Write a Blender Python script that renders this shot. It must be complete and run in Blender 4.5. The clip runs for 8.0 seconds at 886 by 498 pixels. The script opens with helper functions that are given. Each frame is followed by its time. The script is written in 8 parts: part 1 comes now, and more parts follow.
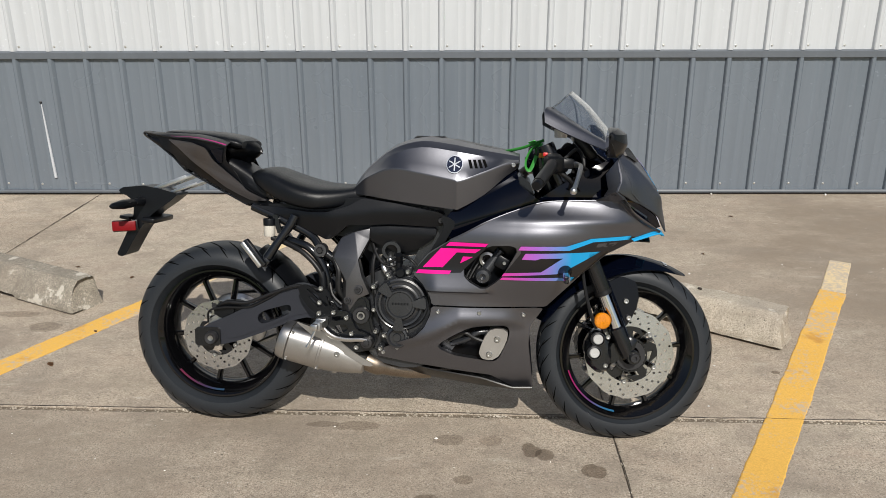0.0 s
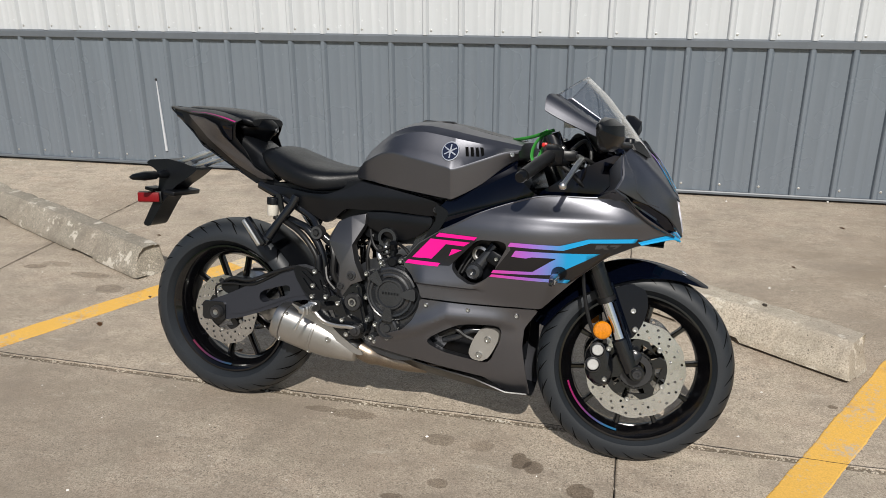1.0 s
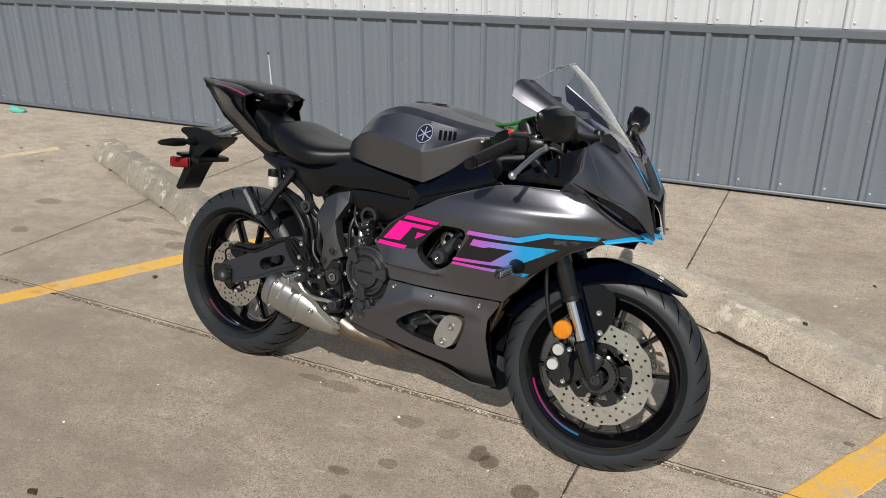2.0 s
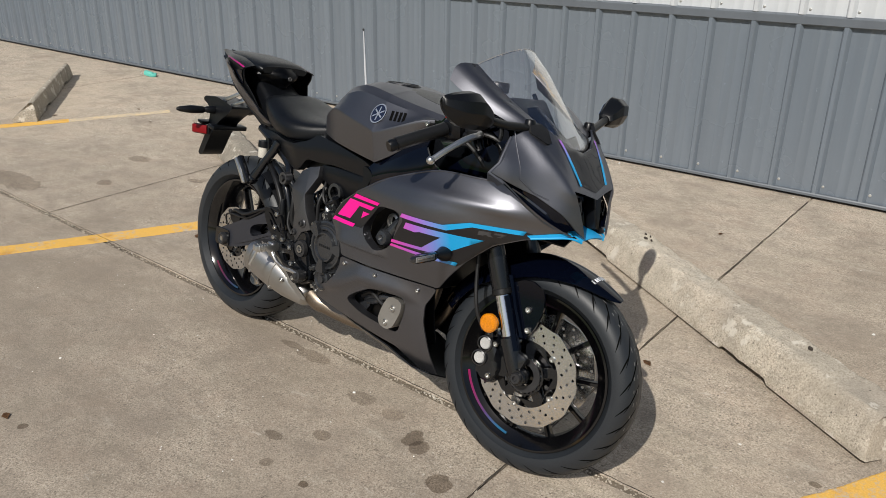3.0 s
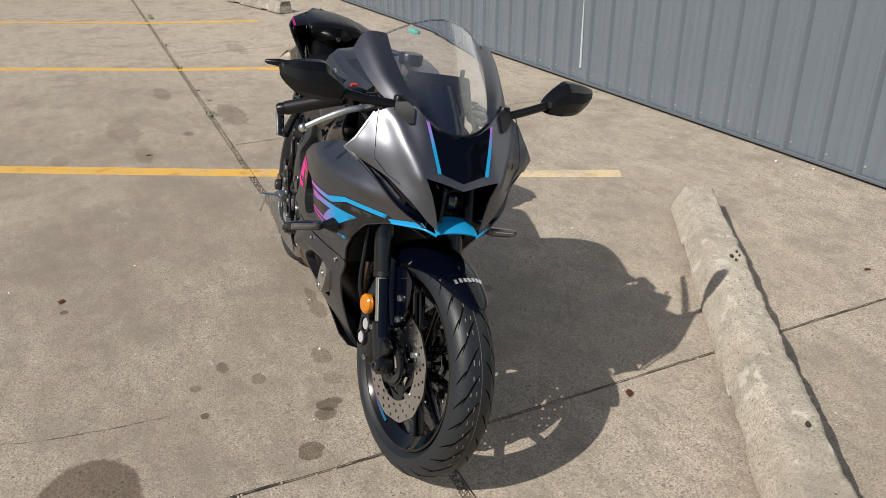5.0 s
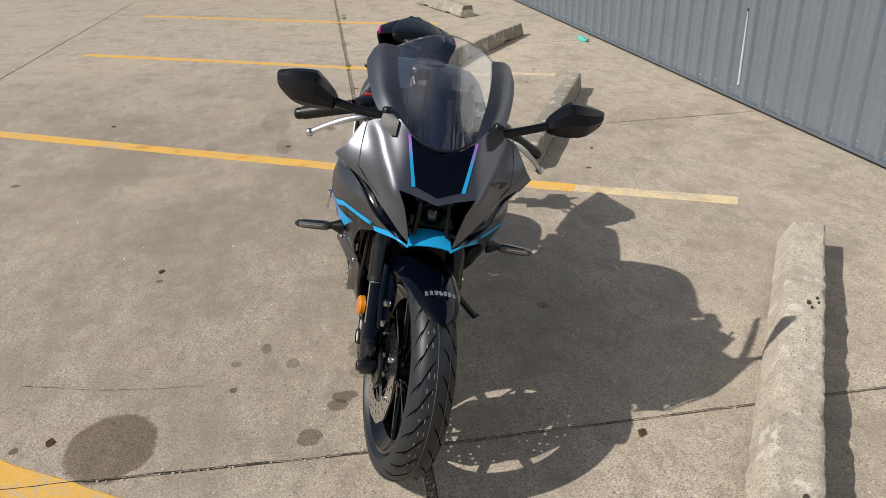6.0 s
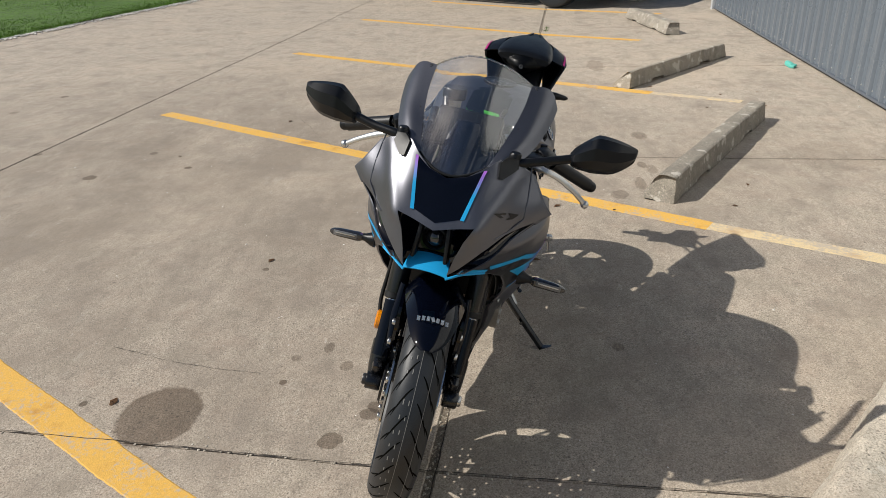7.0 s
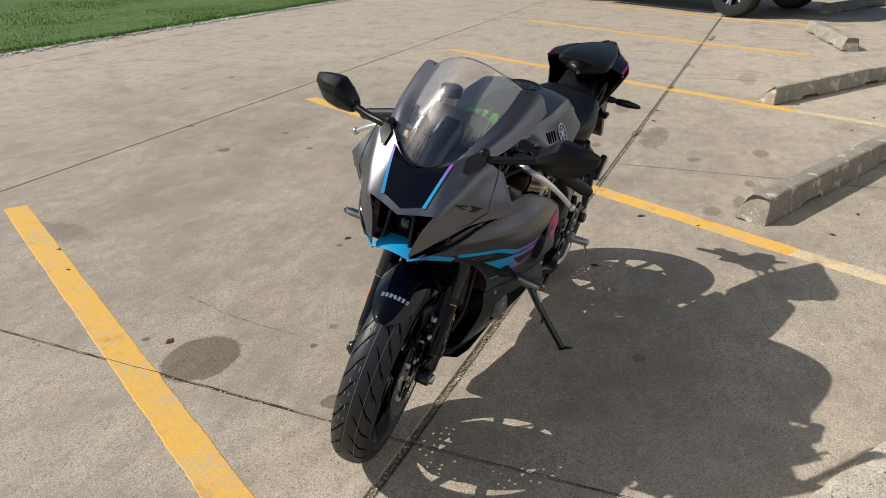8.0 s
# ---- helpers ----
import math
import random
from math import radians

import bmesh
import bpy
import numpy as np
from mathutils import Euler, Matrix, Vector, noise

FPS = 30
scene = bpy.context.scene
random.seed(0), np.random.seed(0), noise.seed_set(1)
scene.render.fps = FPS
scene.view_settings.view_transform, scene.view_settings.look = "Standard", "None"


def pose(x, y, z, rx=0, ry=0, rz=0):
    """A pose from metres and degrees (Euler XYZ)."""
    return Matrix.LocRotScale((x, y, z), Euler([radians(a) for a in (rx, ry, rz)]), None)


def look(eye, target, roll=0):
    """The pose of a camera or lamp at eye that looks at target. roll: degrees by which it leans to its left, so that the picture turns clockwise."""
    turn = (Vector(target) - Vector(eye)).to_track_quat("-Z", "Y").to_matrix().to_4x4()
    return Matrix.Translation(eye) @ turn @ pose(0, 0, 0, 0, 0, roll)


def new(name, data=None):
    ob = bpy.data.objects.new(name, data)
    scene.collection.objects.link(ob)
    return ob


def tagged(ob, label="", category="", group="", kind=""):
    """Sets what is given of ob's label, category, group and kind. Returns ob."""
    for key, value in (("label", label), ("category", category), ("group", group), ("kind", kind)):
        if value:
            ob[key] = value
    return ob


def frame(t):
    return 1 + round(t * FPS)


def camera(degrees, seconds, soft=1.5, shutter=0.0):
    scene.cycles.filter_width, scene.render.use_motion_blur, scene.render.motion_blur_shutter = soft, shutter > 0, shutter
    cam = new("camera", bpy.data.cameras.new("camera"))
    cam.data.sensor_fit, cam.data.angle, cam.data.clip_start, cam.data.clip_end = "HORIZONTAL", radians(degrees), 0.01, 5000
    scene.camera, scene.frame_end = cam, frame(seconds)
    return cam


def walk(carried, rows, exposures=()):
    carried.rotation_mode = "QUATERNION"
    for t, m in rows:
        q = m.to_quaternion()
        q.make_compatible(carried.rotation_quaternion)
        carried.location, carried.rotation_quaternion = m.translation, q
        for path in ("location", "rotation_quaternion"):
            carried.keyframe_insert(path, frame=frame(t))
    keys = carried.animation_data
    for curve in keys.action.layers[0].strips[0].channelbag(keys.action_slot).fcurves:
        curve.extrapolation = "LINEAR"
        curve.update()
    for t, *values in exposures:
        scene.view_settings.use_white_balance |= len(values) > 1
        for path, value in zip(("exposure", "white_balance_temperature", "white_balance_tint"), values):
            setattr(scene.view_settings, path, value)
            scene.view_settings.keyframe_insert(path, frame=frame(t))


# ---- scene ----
cam = camera(59.6, 8.0, soft=0.65)
METRES, EYE, TILT, LEAN, TURN = 4.394, 1.4325, 0.0, 0.0, 0.0
ROWS = [
    (0.0, 0.0, 0.0, 0.0, -0.06, -18.73, 0.18),
    (0.5, 0.048, 0.0069, -0.0061, 5.45, -18.91, 0.18),
    (1.0, 0.1073, 0.0367, -0.0088, 11.94, -19.38, 0.1),
    (1.5, 0.1656, 0.0571, -0.0094, 18.54, -20.02, -0.03),
    (3.0, 0.3416, 0.1552, -0.0087, 37.21, -22.11, -0.94),
    (3.5, 0.3878, 0.2008, -0.0115, 43.6, -22.82, -1.15),
    (4.0, 0.4427, 0.2522, -0.007, 49.93, -23.56, -1.08),
    (4.5, 0.4652, 0.3096, -0.0103, 56.47, -24.29, -0.65),
    (6.0, 0.5309, 0.4801, -0.0011, 79.14, -24.46, 0.48),
    (6.5, 0.5313, 0.5313, -0.0046, 87.86, -23.98, 0.47),
    (7.0, 0.5215, 0.5931, 0.0015, 96.29, -23.66, 0.33),
    (7.5, 0.5289, 0.6602, 0.0028, 103.9, -23.52, 0.07),
    (8.0, 0.526, 0.7107, 0.007, 110.56, -23.68, -0.38),
]
walk(cam, [(t, pose(0, 0, EYE, TILT, LEAN, TURN) @ pose(METRES * x, METRES * y, METRES * z, 90 + pitch, roll, yaw)) for t, x, y, z, yaw, pitch, roll in ROWS],
     exposures=[(0.0, 0.0), (1.5, -0.02), (3.5, -0.08), (4.5, -0.04), (6.5, 0.04), (8.0, 0.07)])

# ---- world and sun ----
SUN_ELEV, SUN_AZ = radians(43.4), radians(-79.2)
world = bpy.data.worlds.new("sky")
scene.world = world
world.use_nodes = True
wt = world.node_tree
sky = wt.nodes.new("ShaderNodeTexSky")
sky.sky_type = "NISHITA"
sky.sun_disc = False
sky.sun_elevation = SUN_ELEV
sky.sun_rotation = math.pi / 2 - SUN_AZ
sky.air_density, sky.dust_density, sky.ozone_density = 1.0, 1.5, 1.0
wt.links.new(sky.outputs[0], wt.nodes["Background"].inputs[0])
wt.nodes["Background"].inputs[1].default_value = 0.067
sun = new("sun", bpy.data.lights.new("sun", "SUN"))
sun.data.energy, sun.data.angle, sun.data.color = 4.4, radians(0.55), (1.0, 0.955, 0.885)
sun_way = Vector((math.cos(SUN_ELEV) * math.cos(SUN_AZ), math.cos(SUN_ELEV) * math.sin(SUN_AZ), math.sin(SUN_ELEV)))
sun.matrix_world = look(tuple(sun_way * 30), (0, 0, 0))

# ---- materials ----


class Nodes:
    """A small writer of node trees."""

    def __init__(self, name):
        self.mat = bpy.data.materials.new(name)
        self.mat.use_nodes = True
        self.t = self.mat.node_tree
        self.b = self.t.nodes["Principled BSDF"]

    def n(self, kind):
        return self.t.nodes.new("ShaderNode" + kind)

    def put(self, sock, v):
        if isinstance(v, bpy.types.NodeSocket):
            self.t.links.new(v, sock)
        elif isinstance(v, (tuple, list)) and len(v) == 3 and sock.type == "RGBA":
            sock.default_value = (*v, 1)
        else:
            sock.default_value = v

    def pos(self):
        return self.n("NewGeometry").outputs["Position"]

    def obj(self):
        return self.n("TexCoord").outputs["Object"]

    def noise(self, vec, scale, detail=4, rough=0.55):
        x = self.n("TexNoise")
        self.put(x.inputs["Vector"], vec)
        x.inputs["Scale"].default_value, x.inputs["Detail"].default_value, x.inputs["Roughness"].default_value = scale, detail, rough
        return x.outputs["Fac"]

    def voronoi(self, vec, scale, out="Distance"):
        x = self.n("TexVoronoi")
        self.put(x.inputs["Vector"], vec)
        x.inputs["Scale"].default_value = scale
        return x.outputs[out]

    def math(self, op, a, b=0.0, clamp=False):
        x = self.n("Math")
        x.operation, x.use_clamp = op, clamp
        self.put(x.inputs[0], a), self.put(x.inputs[1], b)
        return x.outputs[0]

    def vmath(self, op, a, b, out="Vector"):
        x = self.n("VectorMath")
        x.operation = op
        self.put(x.inputs[0], a), self.put(x.inputs[1], b)
        return x.outputs[out]

    def span(self, v, a, b, c=0.0, d=1.0):
        x = self.n("MapRange")
        for i, val in enumerate((v, a, b, c, d)):
            self.put(x.inputs[i], val)
        return x.outputs[0]

    def mix(self, f, a, b, blend="MIX"):
        x = self.n("Mix")
        x.data_type, x.blend_type = "RGBA", blend
        self.put(x.inputs[0], f), self.put(x.inputs[6], a), self.put(x.inputs[7], b)
        return x.outputs[2]

    def bump(self, h, strength, dist):
        x = self.n("Bump")
        x.inputs["Strength"].default_value, x.inputs["Distance"].default_value = strength, dist
        self.put(x.inputs["Height"], h)
        self.put(self.b.inputs["Normal"], x.outputs[0])

    def set(self, **k):
        for key, v in k.items():
            self.put(self.b.inputs[key.replace("_", " ")], v)
        return self.mat


def plain(name, base, rough=0.5, metal=0.0, grain=0.12, scale=60.0, bump=0.15, coat=0.0, dirt=0.0, ior=1.5, shine=0.5):
    """A surface with fine grain and broad unevenness in tone and gloss."""
    m = Nodes(name)
    v = m.obj()
    fine, broad = m.noise(v, scale * 6, 3), m.noise(v, 7, 5)
    tone = m.math("ADD", m.span(fine, 0.3, 0.7, 1 - grain, 1 + grain), m.span(broad, 0.3, 0.7, -grain, grain))
    grey = m.n("CombineColor")
    for i in range(3):
        m.put(grey.inputs[i], tone)
    col = m.mix(1.0, base, grey.outputs[0], "MULTIPLY")
    if dirt:
        col = m.mix(m.span(m.noise(v, 22, 6, 0.7), 0.52, 0.75, 0, dirt), col, (0.22, 0.18, 0.13))
    m.bump(fine, bump, 0.0008)
    return m.set(Base_Color=col, Roughness=m.span(broad, 0.3, 0.7, max(0.02, rough * 0.88), min(1, rough * 1.12)), Metallic=metal, Coat_Weight=coat, Coat_Roughness=0.05, IOR=ior, Specular_IOR_Level=shine)


def concrete(name, base, spots=(), chipped=False):
    m = Nodes(name)
    p = m.pos()
    sand = m.noise(p, 190, 5, 0.8)
    grit = m.voronoi(p, 215, "Color")
    g1 = m.n("SeparateColor")
    m.put(g1.inputs[0], grit)
    mid, broad, patch = m.noise(p, 14, 6, 0.65), m.noise(p, 1.7, 5, 0.6), m.noise(p, 0.45, 4, 0.6)
    dark, pale = tuple(c * 0.26 for c in base), tuple(min(1, c * 1.78) for c in base)
    col = m.mix(m.span(sand, 0.36, 0.64), dark, pale)
    col = m.mix(m.span(mid, 0.3, 0.7, 0.0, 0.30), col, base)
    # pits and pale stones of uneven size: only some cells hold one
    for shift, scale, lot, reach, ink in (((0, 0, 0), 70, 0.50, 0.27, tuple(c * 0.13 for c in base)), ((3.3, 1.7, 0.4), 52, 0.62, 0.25, (0.74, 0.68, 0.58)), ((1.1, 5.2, 0.2), 34, 1.6, 0.20, tuple(c * 0.15 for c in base))):
        q = m.vmath("ADD", p, shift)
        cell = m.n("SeparateColor")
        m.put(cell.inputs[0], m.voronoi(q, scale, "Color"))
        grain = m.math("ADD", m.voronoi(q, scale), m.math("MULTIPLY", cell.outputs[0], lot))
        col = m.mix(m.span(grain, reach - 0.05, reach, 0.9, 0), col, ink)
    blotch = m.noise(m.vmath("MULTIPLY", m.vmath("ADD", p, (4.7, 9.1, 0)), (1.0, 1.7, 1)), 8.5, 8, 0.78)
    col = m.mix(m.span(blotch, 0.47, 0.61, 0, 0.52), col, tuple(c * 0.46 for c in base))
    col = m.mix(m.span(blotch, 0.44, 0.34, 0, 0.25), col, tuple(min(1, c * 1.35) for c in base))
    hue = m.noise(p, 5.5, 4, 0.6)
    col = m.mix(m.span(hue, 0.52, 0.70, 0, 0.35), col, (base[0] * 0.78, base[1] * 0.84, base[2] * 0.80))
    col = m.mix(m.span(hue, 0.48, 0.30, 0, 0.35), col, (base[0] * 1.02, base[1] * 0.90, base[2] * 0.86))
    col = m.mix(m.span(g1.outputs[0], 0.84, 0.88, 0, 0.46), col, (0.72, 0.64, 0.53))
    col = m.mix(m.span(g1.outputs[1], 0.86, 0.90, 0, 0.5), col, (0.09, 0.068, 0.05))
    col = m.mix(m.span(broad, 0.45, 0.72, 0, 0.20), col, tuple(c * 0.62 for c in base))
    col = m.mix(m.span(patch, 0.5, 0.7, 0, 0.35), col, (base[0] * 1.26, base[1] * 1.20, base[2] * 1.12))
    # grey-brown traffic film in broad clouds, a painted shadow, and bleached scuffs
    film = m.noise(m.vmath("MULTIPLY", p, (0.9, 1.5, 1)), 1.1, 7, 0.68)
    col = m.mix(m.math("MULTIPLY", m.span(film, 0.36, 0.60, 0.2, 0.78), m.span(m.vmath("DISTANCE", p, (-1.7, 1.0, 0), "Value"), 1.4, 4.2, 1.0, 0.06)), col, (base[0] * 0.5, base[1] * 0.48, base[2] * 0.46))
    # a cast shadow painted into the colour round (2.5, 3.9), clouded like the film
    col = m.mix(m.math("MULTIPLY", m.span(film, 0.32, 0.54, 0.3, 0.92), m.span(m.vmath("DISTANCE", p, (2.5, 3.9, 0), "Value"), 0.8, 1.9, 1.0, 0.0)), col, (base[0] * 0.5, base[1] * 0.47, base[2] * 0.44))
    col = m.mix(m.span(m.noise(m.vmath("MULTIPLY", p, (1.0, 3.2, 1)), 2.3, 7, 0.72), 0.60, 0.74, 0, 0.5), col, (0.56, 0.51, 0.43))
    smudge = m.noise(m.vmath("ADD", p, (7.1, 2.3, 0)), 3.1, 6, 0.62)
    col = m.mix(m.span(smudge, 0.50, 0.66, 0, 0.50), col, (base[0] * 0.50, base[1] * 0.49, base[2] * 0.49))
    scuff = m.noise(m.vmath("MULTIPLY", p, (1.0, 2.2, 1)), 7.5, 7, 0.75)
    col = m.mix(m.span(scuff, 0.63, 0.70, 0, 0.55), col, (0.62, 0.57, 0.49))
    streaks = m.noise(m.vmath("MULTIPLY", p, (0.7, 2.6, 1)), 1.5, 8, 0.72)
    col = m.mix(m.span(streaks, 0.56, 0.70, 0, 0.12), col, tuple(c * 0.52 for c in base))
    if chipped:
        flake = m.noise(p, 11, 5, 0.65)
        col = m.mix(m.span(flake, 0.58, 0.62, 0, 0.6), col, (0.68, 0.64, 0.56))
        col = m.mix(m.span(m.noise(p, 6, 4, 0.6), 0.58, 0.70, 0, 0.5), col, (base[0] * 0.55, base[1] * 0.52, base[2] * 0.48))
        hole = m.voronoi(p, 22)
        col = m.mix(m.span(hole, 0.055, 0.085, 0.9, 0), col, (0.05, 0.04, 0.03))
    else:
        # a dark tide of run-off between the stops and the wall
        band = m.vmath("LENGTH", m.vmath("MULTIPLY", m.vmath("SUBTRACT", p, (-0.3, 4.15, 0)), (0.42, 1.35, 0)), (0, 0, 0), "Value")
        tide = m.noise(m.vmath("MULTIPLY", p, (0.8, 2.4, 1)), 2.2, 8, 0.72)
        col = m.mix(m.math("MULTIPLY", m.span(tide, 0.46, 0.62, 0.0, 0.26), m.span(band, 0.35, 1.1, 1.0, 0.0)), col, (base[0] * 0.48, base[1] * 0.46, base[2] * 0.44))
    wob = m.span(m.noise(p, 16, 5, 0.6), 0.2, 0.8, -0.4, 0.4)
    for x, y, rx, ry, depth in spots:
        d = m.vmath("MULTIPLY", m.vmath("SUBTRACT", p, (x, y, 0)), (1 / rx, 1 / ry, 0))
        d = m.math("ADD", m.vmath("LENGTH", d, (0, 0, 0), "Value"), m.math("MULTIPLY", wob, 0.3 if rx > 0.12 and depth > 0.8 else 1.0))
        col = m.mix(m.span(d, 0.95, 1.05, depth, 0), col, (0.36, 0.31, 0.26), "MULTIPLY")
    h = m.math("ADD", m.math("MULTIPLY", sand, 0.6), m.math("ADD", m.math("MULTIPLY", mid, 0.5), m.math("MULTIPLY", g1.outputs[0], 0.5)))
    m.bump(h, 0.6, 0.0034)
    return m.set(Base_Color=col, Roughness=m.span(mid, 0.3, 0.7, 0.62, 0.82), Specular_IOR_Level=0.6)


def painted_line(name, base, under, worn):
    m = Nodes(name)
    p = m.pos()
    wear = m.math("ADD", m.math("MULTIPLY", m.noise(p, 55, 6, 0.75), 0.6), m.math("MULTIPLY", m.noise(p, 4, 4), 0.45))
    f = m.span(wear, worn - 0.05, worn + 0.05, 1, 0)
    stain = m.span(m.noise(p, 6.5, 5, 0.6), 0.56, 0.68, 0, 0.6)
    col = m.mix(m.span(m.noise(p, 180, 3), 0.3, 0.7), tuple(c * 0.82 for c in base), base)
    col = m.mix(stain, col, (base[0] * 0.55, base[1] * 0.42, base[2] * 0.4))
    col = m.mix(f, under, col)
    m.bump(m.noise(p, 240, 3, 0.7), 0.5, 0.003)
    return m.set(Base_Color=col, Roughness=0.75)


def siding_paint(name, base, rough):
    m = Nodes(name)
    p = m.pos()
    streak = m.noise(m.vmath("MULTIPLY", p, (14, 14, 0.5)), 1.0, 5, 0.6)
    fine, broad = m.noise(p, 300, 2), m.noise(p, 1.3, 4)
    col = m.mix(m.span(streak, 0.3, 0.7, 0, 0.5), tuple(c * 0.82 for c in base), tuple(min(1, c * 1.1) for c in base))
    col = m.mix(m.span(broad, 0.35, 0.7, 0, 0.35), col, tuple(c * 0.85 for c in base))
    col = m.mix(m.span(m.noise(p, 26, 5, 0.7), 0.64, 0.72, 0, 0.5), col, tuple(min(1, c * 1.5) for c in base))
    m.bump(m.math("ADD", m.math("MULTIPLY", fine, 0.3), m.noise(p, 5, 3)), 0.12, 0.004)
    return m.set(Base_Color=col, Roughness=m.span(broad, 0.3, 0.7, rough * 0.9, rough * 1.1), Specular_IOR_Level=0.7)


def satin_paint(name, base, metal=0.75, rough=0.36):
    """Matt metallic paint with a fine flake."""
    m = Nodes(name)
    v = m.obj()
    flake, broad = m.noise(v, 1600, 2, 0.8), m.noise(v, 6, 4)
    col = m.mix(m.span(flake, 0.3, 0.7), tuple(c * 0.72 for c in base), tuple(c * 1.25 for c in base))
    m.bump(m.noise(v, 900, 2), 0.04, 0.0004)
    return m.set(Base_Color=col, Roughness=m.span(broad, 0.3, 0.7, rough * 0.93, rough * 1.08), Metallic=metal)


def fading_paint(name, stops, axis=0, rough=0.4):
    """Decal colour that changes along one axis of the machine."""
    m = Nodes(name)
    s = m.n("SeparateXYZ")
    m.put(s.inputs[0], m.obj())
    v = s.outputs[axis]
    col = stops[0][1]
    for (a, _), (b, c) in zip(stops, stops[1:]):
        col = m.mix(m.span(v, a, b), col, c)
    return m.set(Base_Color=col, Roughness=rough, Specular_IOR_Level=0.28)


def glass(name, tint, rough=0.02):
    m = Nodes(name)
    m.b.inputs["Transmission Weight"].default_value = 1.0
    m.b.inputs["IOR"].default_value = 1.42
    # wiped clean: faint streaks along the curve, in the gloss alone
    streak = m.n("Bump")
    streak.inputs["Strength"].default_value, streak.inputs["Distance"].default_value = 0.5, 0.003
    m.put(streak.inputs["Height"], m.noise(m.vmath("MULTIPLY", m.obj(), (1.2, 70, 1.2)), 1.0, 4, 0.6))
    m.put(m.b.inputs["Coat Normal"], streak.outputs[0])
    return m.set(Base_Color=tint, Roughness=0.0, Coat_Weight=0.9, Coat_IOR=1.7, Coat_Roughness=0.03)


def rubber(name, base=(0.0155, 0.0185, 0.0225), rough=0.46):
    m = Nodes(name)
    v = m.obj()
    dust = m.span(m.noise(v, 12, 5, 0.7), 0.45, 0.75, 0, 0.12)
    fine = m.noise(v, 420, 3)
    col = m.mix(dust, m.mix(m.span(fine, 0.3, 0.7), tuple(c * 0.8 for c in base), tuple(c * 1.25 for c in base)), (0.040, 0.045, 0.050))
    m.bump(fine, 0.25, 0.0008)
    return m.set(Base_Color=col, Roughness=rough, Specular_IOR_Level=0.4)


SPOTS = [(-0.42, 2.34, 0.06, 0.02, 0.5), (0.16, 2.23, 0.04, 0.03, 0.4), (0.06, 2.02, 0.03, 0.025, 0.55), (-0.05, 1.93, 0.035, 0.018, 0.6), (-1.95, 3.25, 0.10, 0.035, 0.5), (-1.75, 3.12, 0.07, 0.05, 0.45), (-2.2, 3.35, 0.1, 0.03, 0.45),
         (0.285, 2.175, 0.030, 0.045, 0.75), (0.325, 2.150, 0.035, 0.030, 0.7), (0.470, 2.060, 0.040, 0.036, 0.75), (0.180, 1.828, 0.014, 0.012, 0.9),
         (-0.675, 1.490, 0.016, 0.014, 0.85), (-0.300, 2.330, 0.075, 0.030, 0.5), (0.400, 1.500, 0.155, 0.125, 0.85), (-0.133, 2.957, 0.03, 0.022, 0.6),
         (0.366, 1.230, 0.014, 0.012, 0.9), (0.03, 1.83, 0.02, 0.018, 0.5), (0.02, 2.24, 0.05, 0.03, 0.45), (1.29, 2.69, 0.018, 0.014, 0.8),
         (-0.32, 0.12, 0.10, 0.22, 0.35), (-3.20, 2.66, 0.30, 0.09, 0.5), (-5.60, 3.25, 0.30, 0.08, 0.4), (-2.96, 3.36, 0.10, 0.05, 0.5), (-2.70, 2.96, 0.05, 0.04, 0.6), (-2.85, 2.32, 0.05, 0.03, 0.6), (-4.05, 2.32, 0.22, 0.06, 0.4), (-2.29, 3.30, 0.06, 0.03, 0.6), (-3.1, 1.95, 0.30, 0.10, 0.28), (-2.5, 2.0, 0.16, 0.05, 0.35), (-2.6, 1.55, 0.10, 0.05, 0.3), (-2.45, 4.45, 0.3, 0.3, 0.22), (-1.811, 0.044, 0.045, 0.04, 0.8), (-2.055, 0.546, 0.026, 0.022, 0.9), (-3.871, -1.325, 0.04, 0.035, 0.8),
         (-2.328, 0.195, 0.03, 0.025, 0.6), (-2.232, -0.544, 0.028, 0.025, 0.7), (-3.293, -1.403, 0.045, 0.035, 0.5)]
BASE_TAN = (0.465, 0.396, 0.314)
M_SLAB = concrete("weathered tan concrete", BASE_TAN, SPOTS)
M_OLDSTOP = concrete("dirty grey cast concrete", (0.33, 0.298, 0.243), (), True)
M_STOP = concrete("pale cast concrete", (0.56, 0.502, 0.410), (), True)
M_DIRT = concrete("joint dirt", (0.16, 0.13, 0.095))
M_YELLOW = painted_line("yellow traffic paint", (0.78, 0.455, 0.09), BASE_TAN, 0.60)
M_OLDLINE = painted_line("worn pale paint", (0.74, 0.585, 0.34), BASE_TAN, 0.535)
M_GREYSIDE = siding_paint("charcoal grey siding paint", (0.164, 0.193, 0.226), 0.27)
M_WHITESIDE = siding_paint("white siding paint", (0.585, 0.61, 0.63), 0.5)
M_TRIM = siding_paint("grey trim paint", (0.120, 0.137, 0.157), 0.45)
# pale colour that stands in for a reflection on the siding
M_GLINT = plain("pale reflection streak", (0.50, 0.52, 0.55), 0.6)
M_SCREW = plain("zinc screw", (0.6, 0.6, 0.58), 0.4, 0.8)
M_GRASS_SOIL = plain("lawn soil", (0.070, 0.135, 0.020), 0.95, 0, 0.3, 3)
M_BLADE = plain("grass blade", (0.088, 0.178, 0.022), 0.75, 0, 0.3, 1, shine=0.2)
M_WEED = plain("weed leaf", (0.075, 0.13, 0.025), 0.7, 0, 0.35, 2)
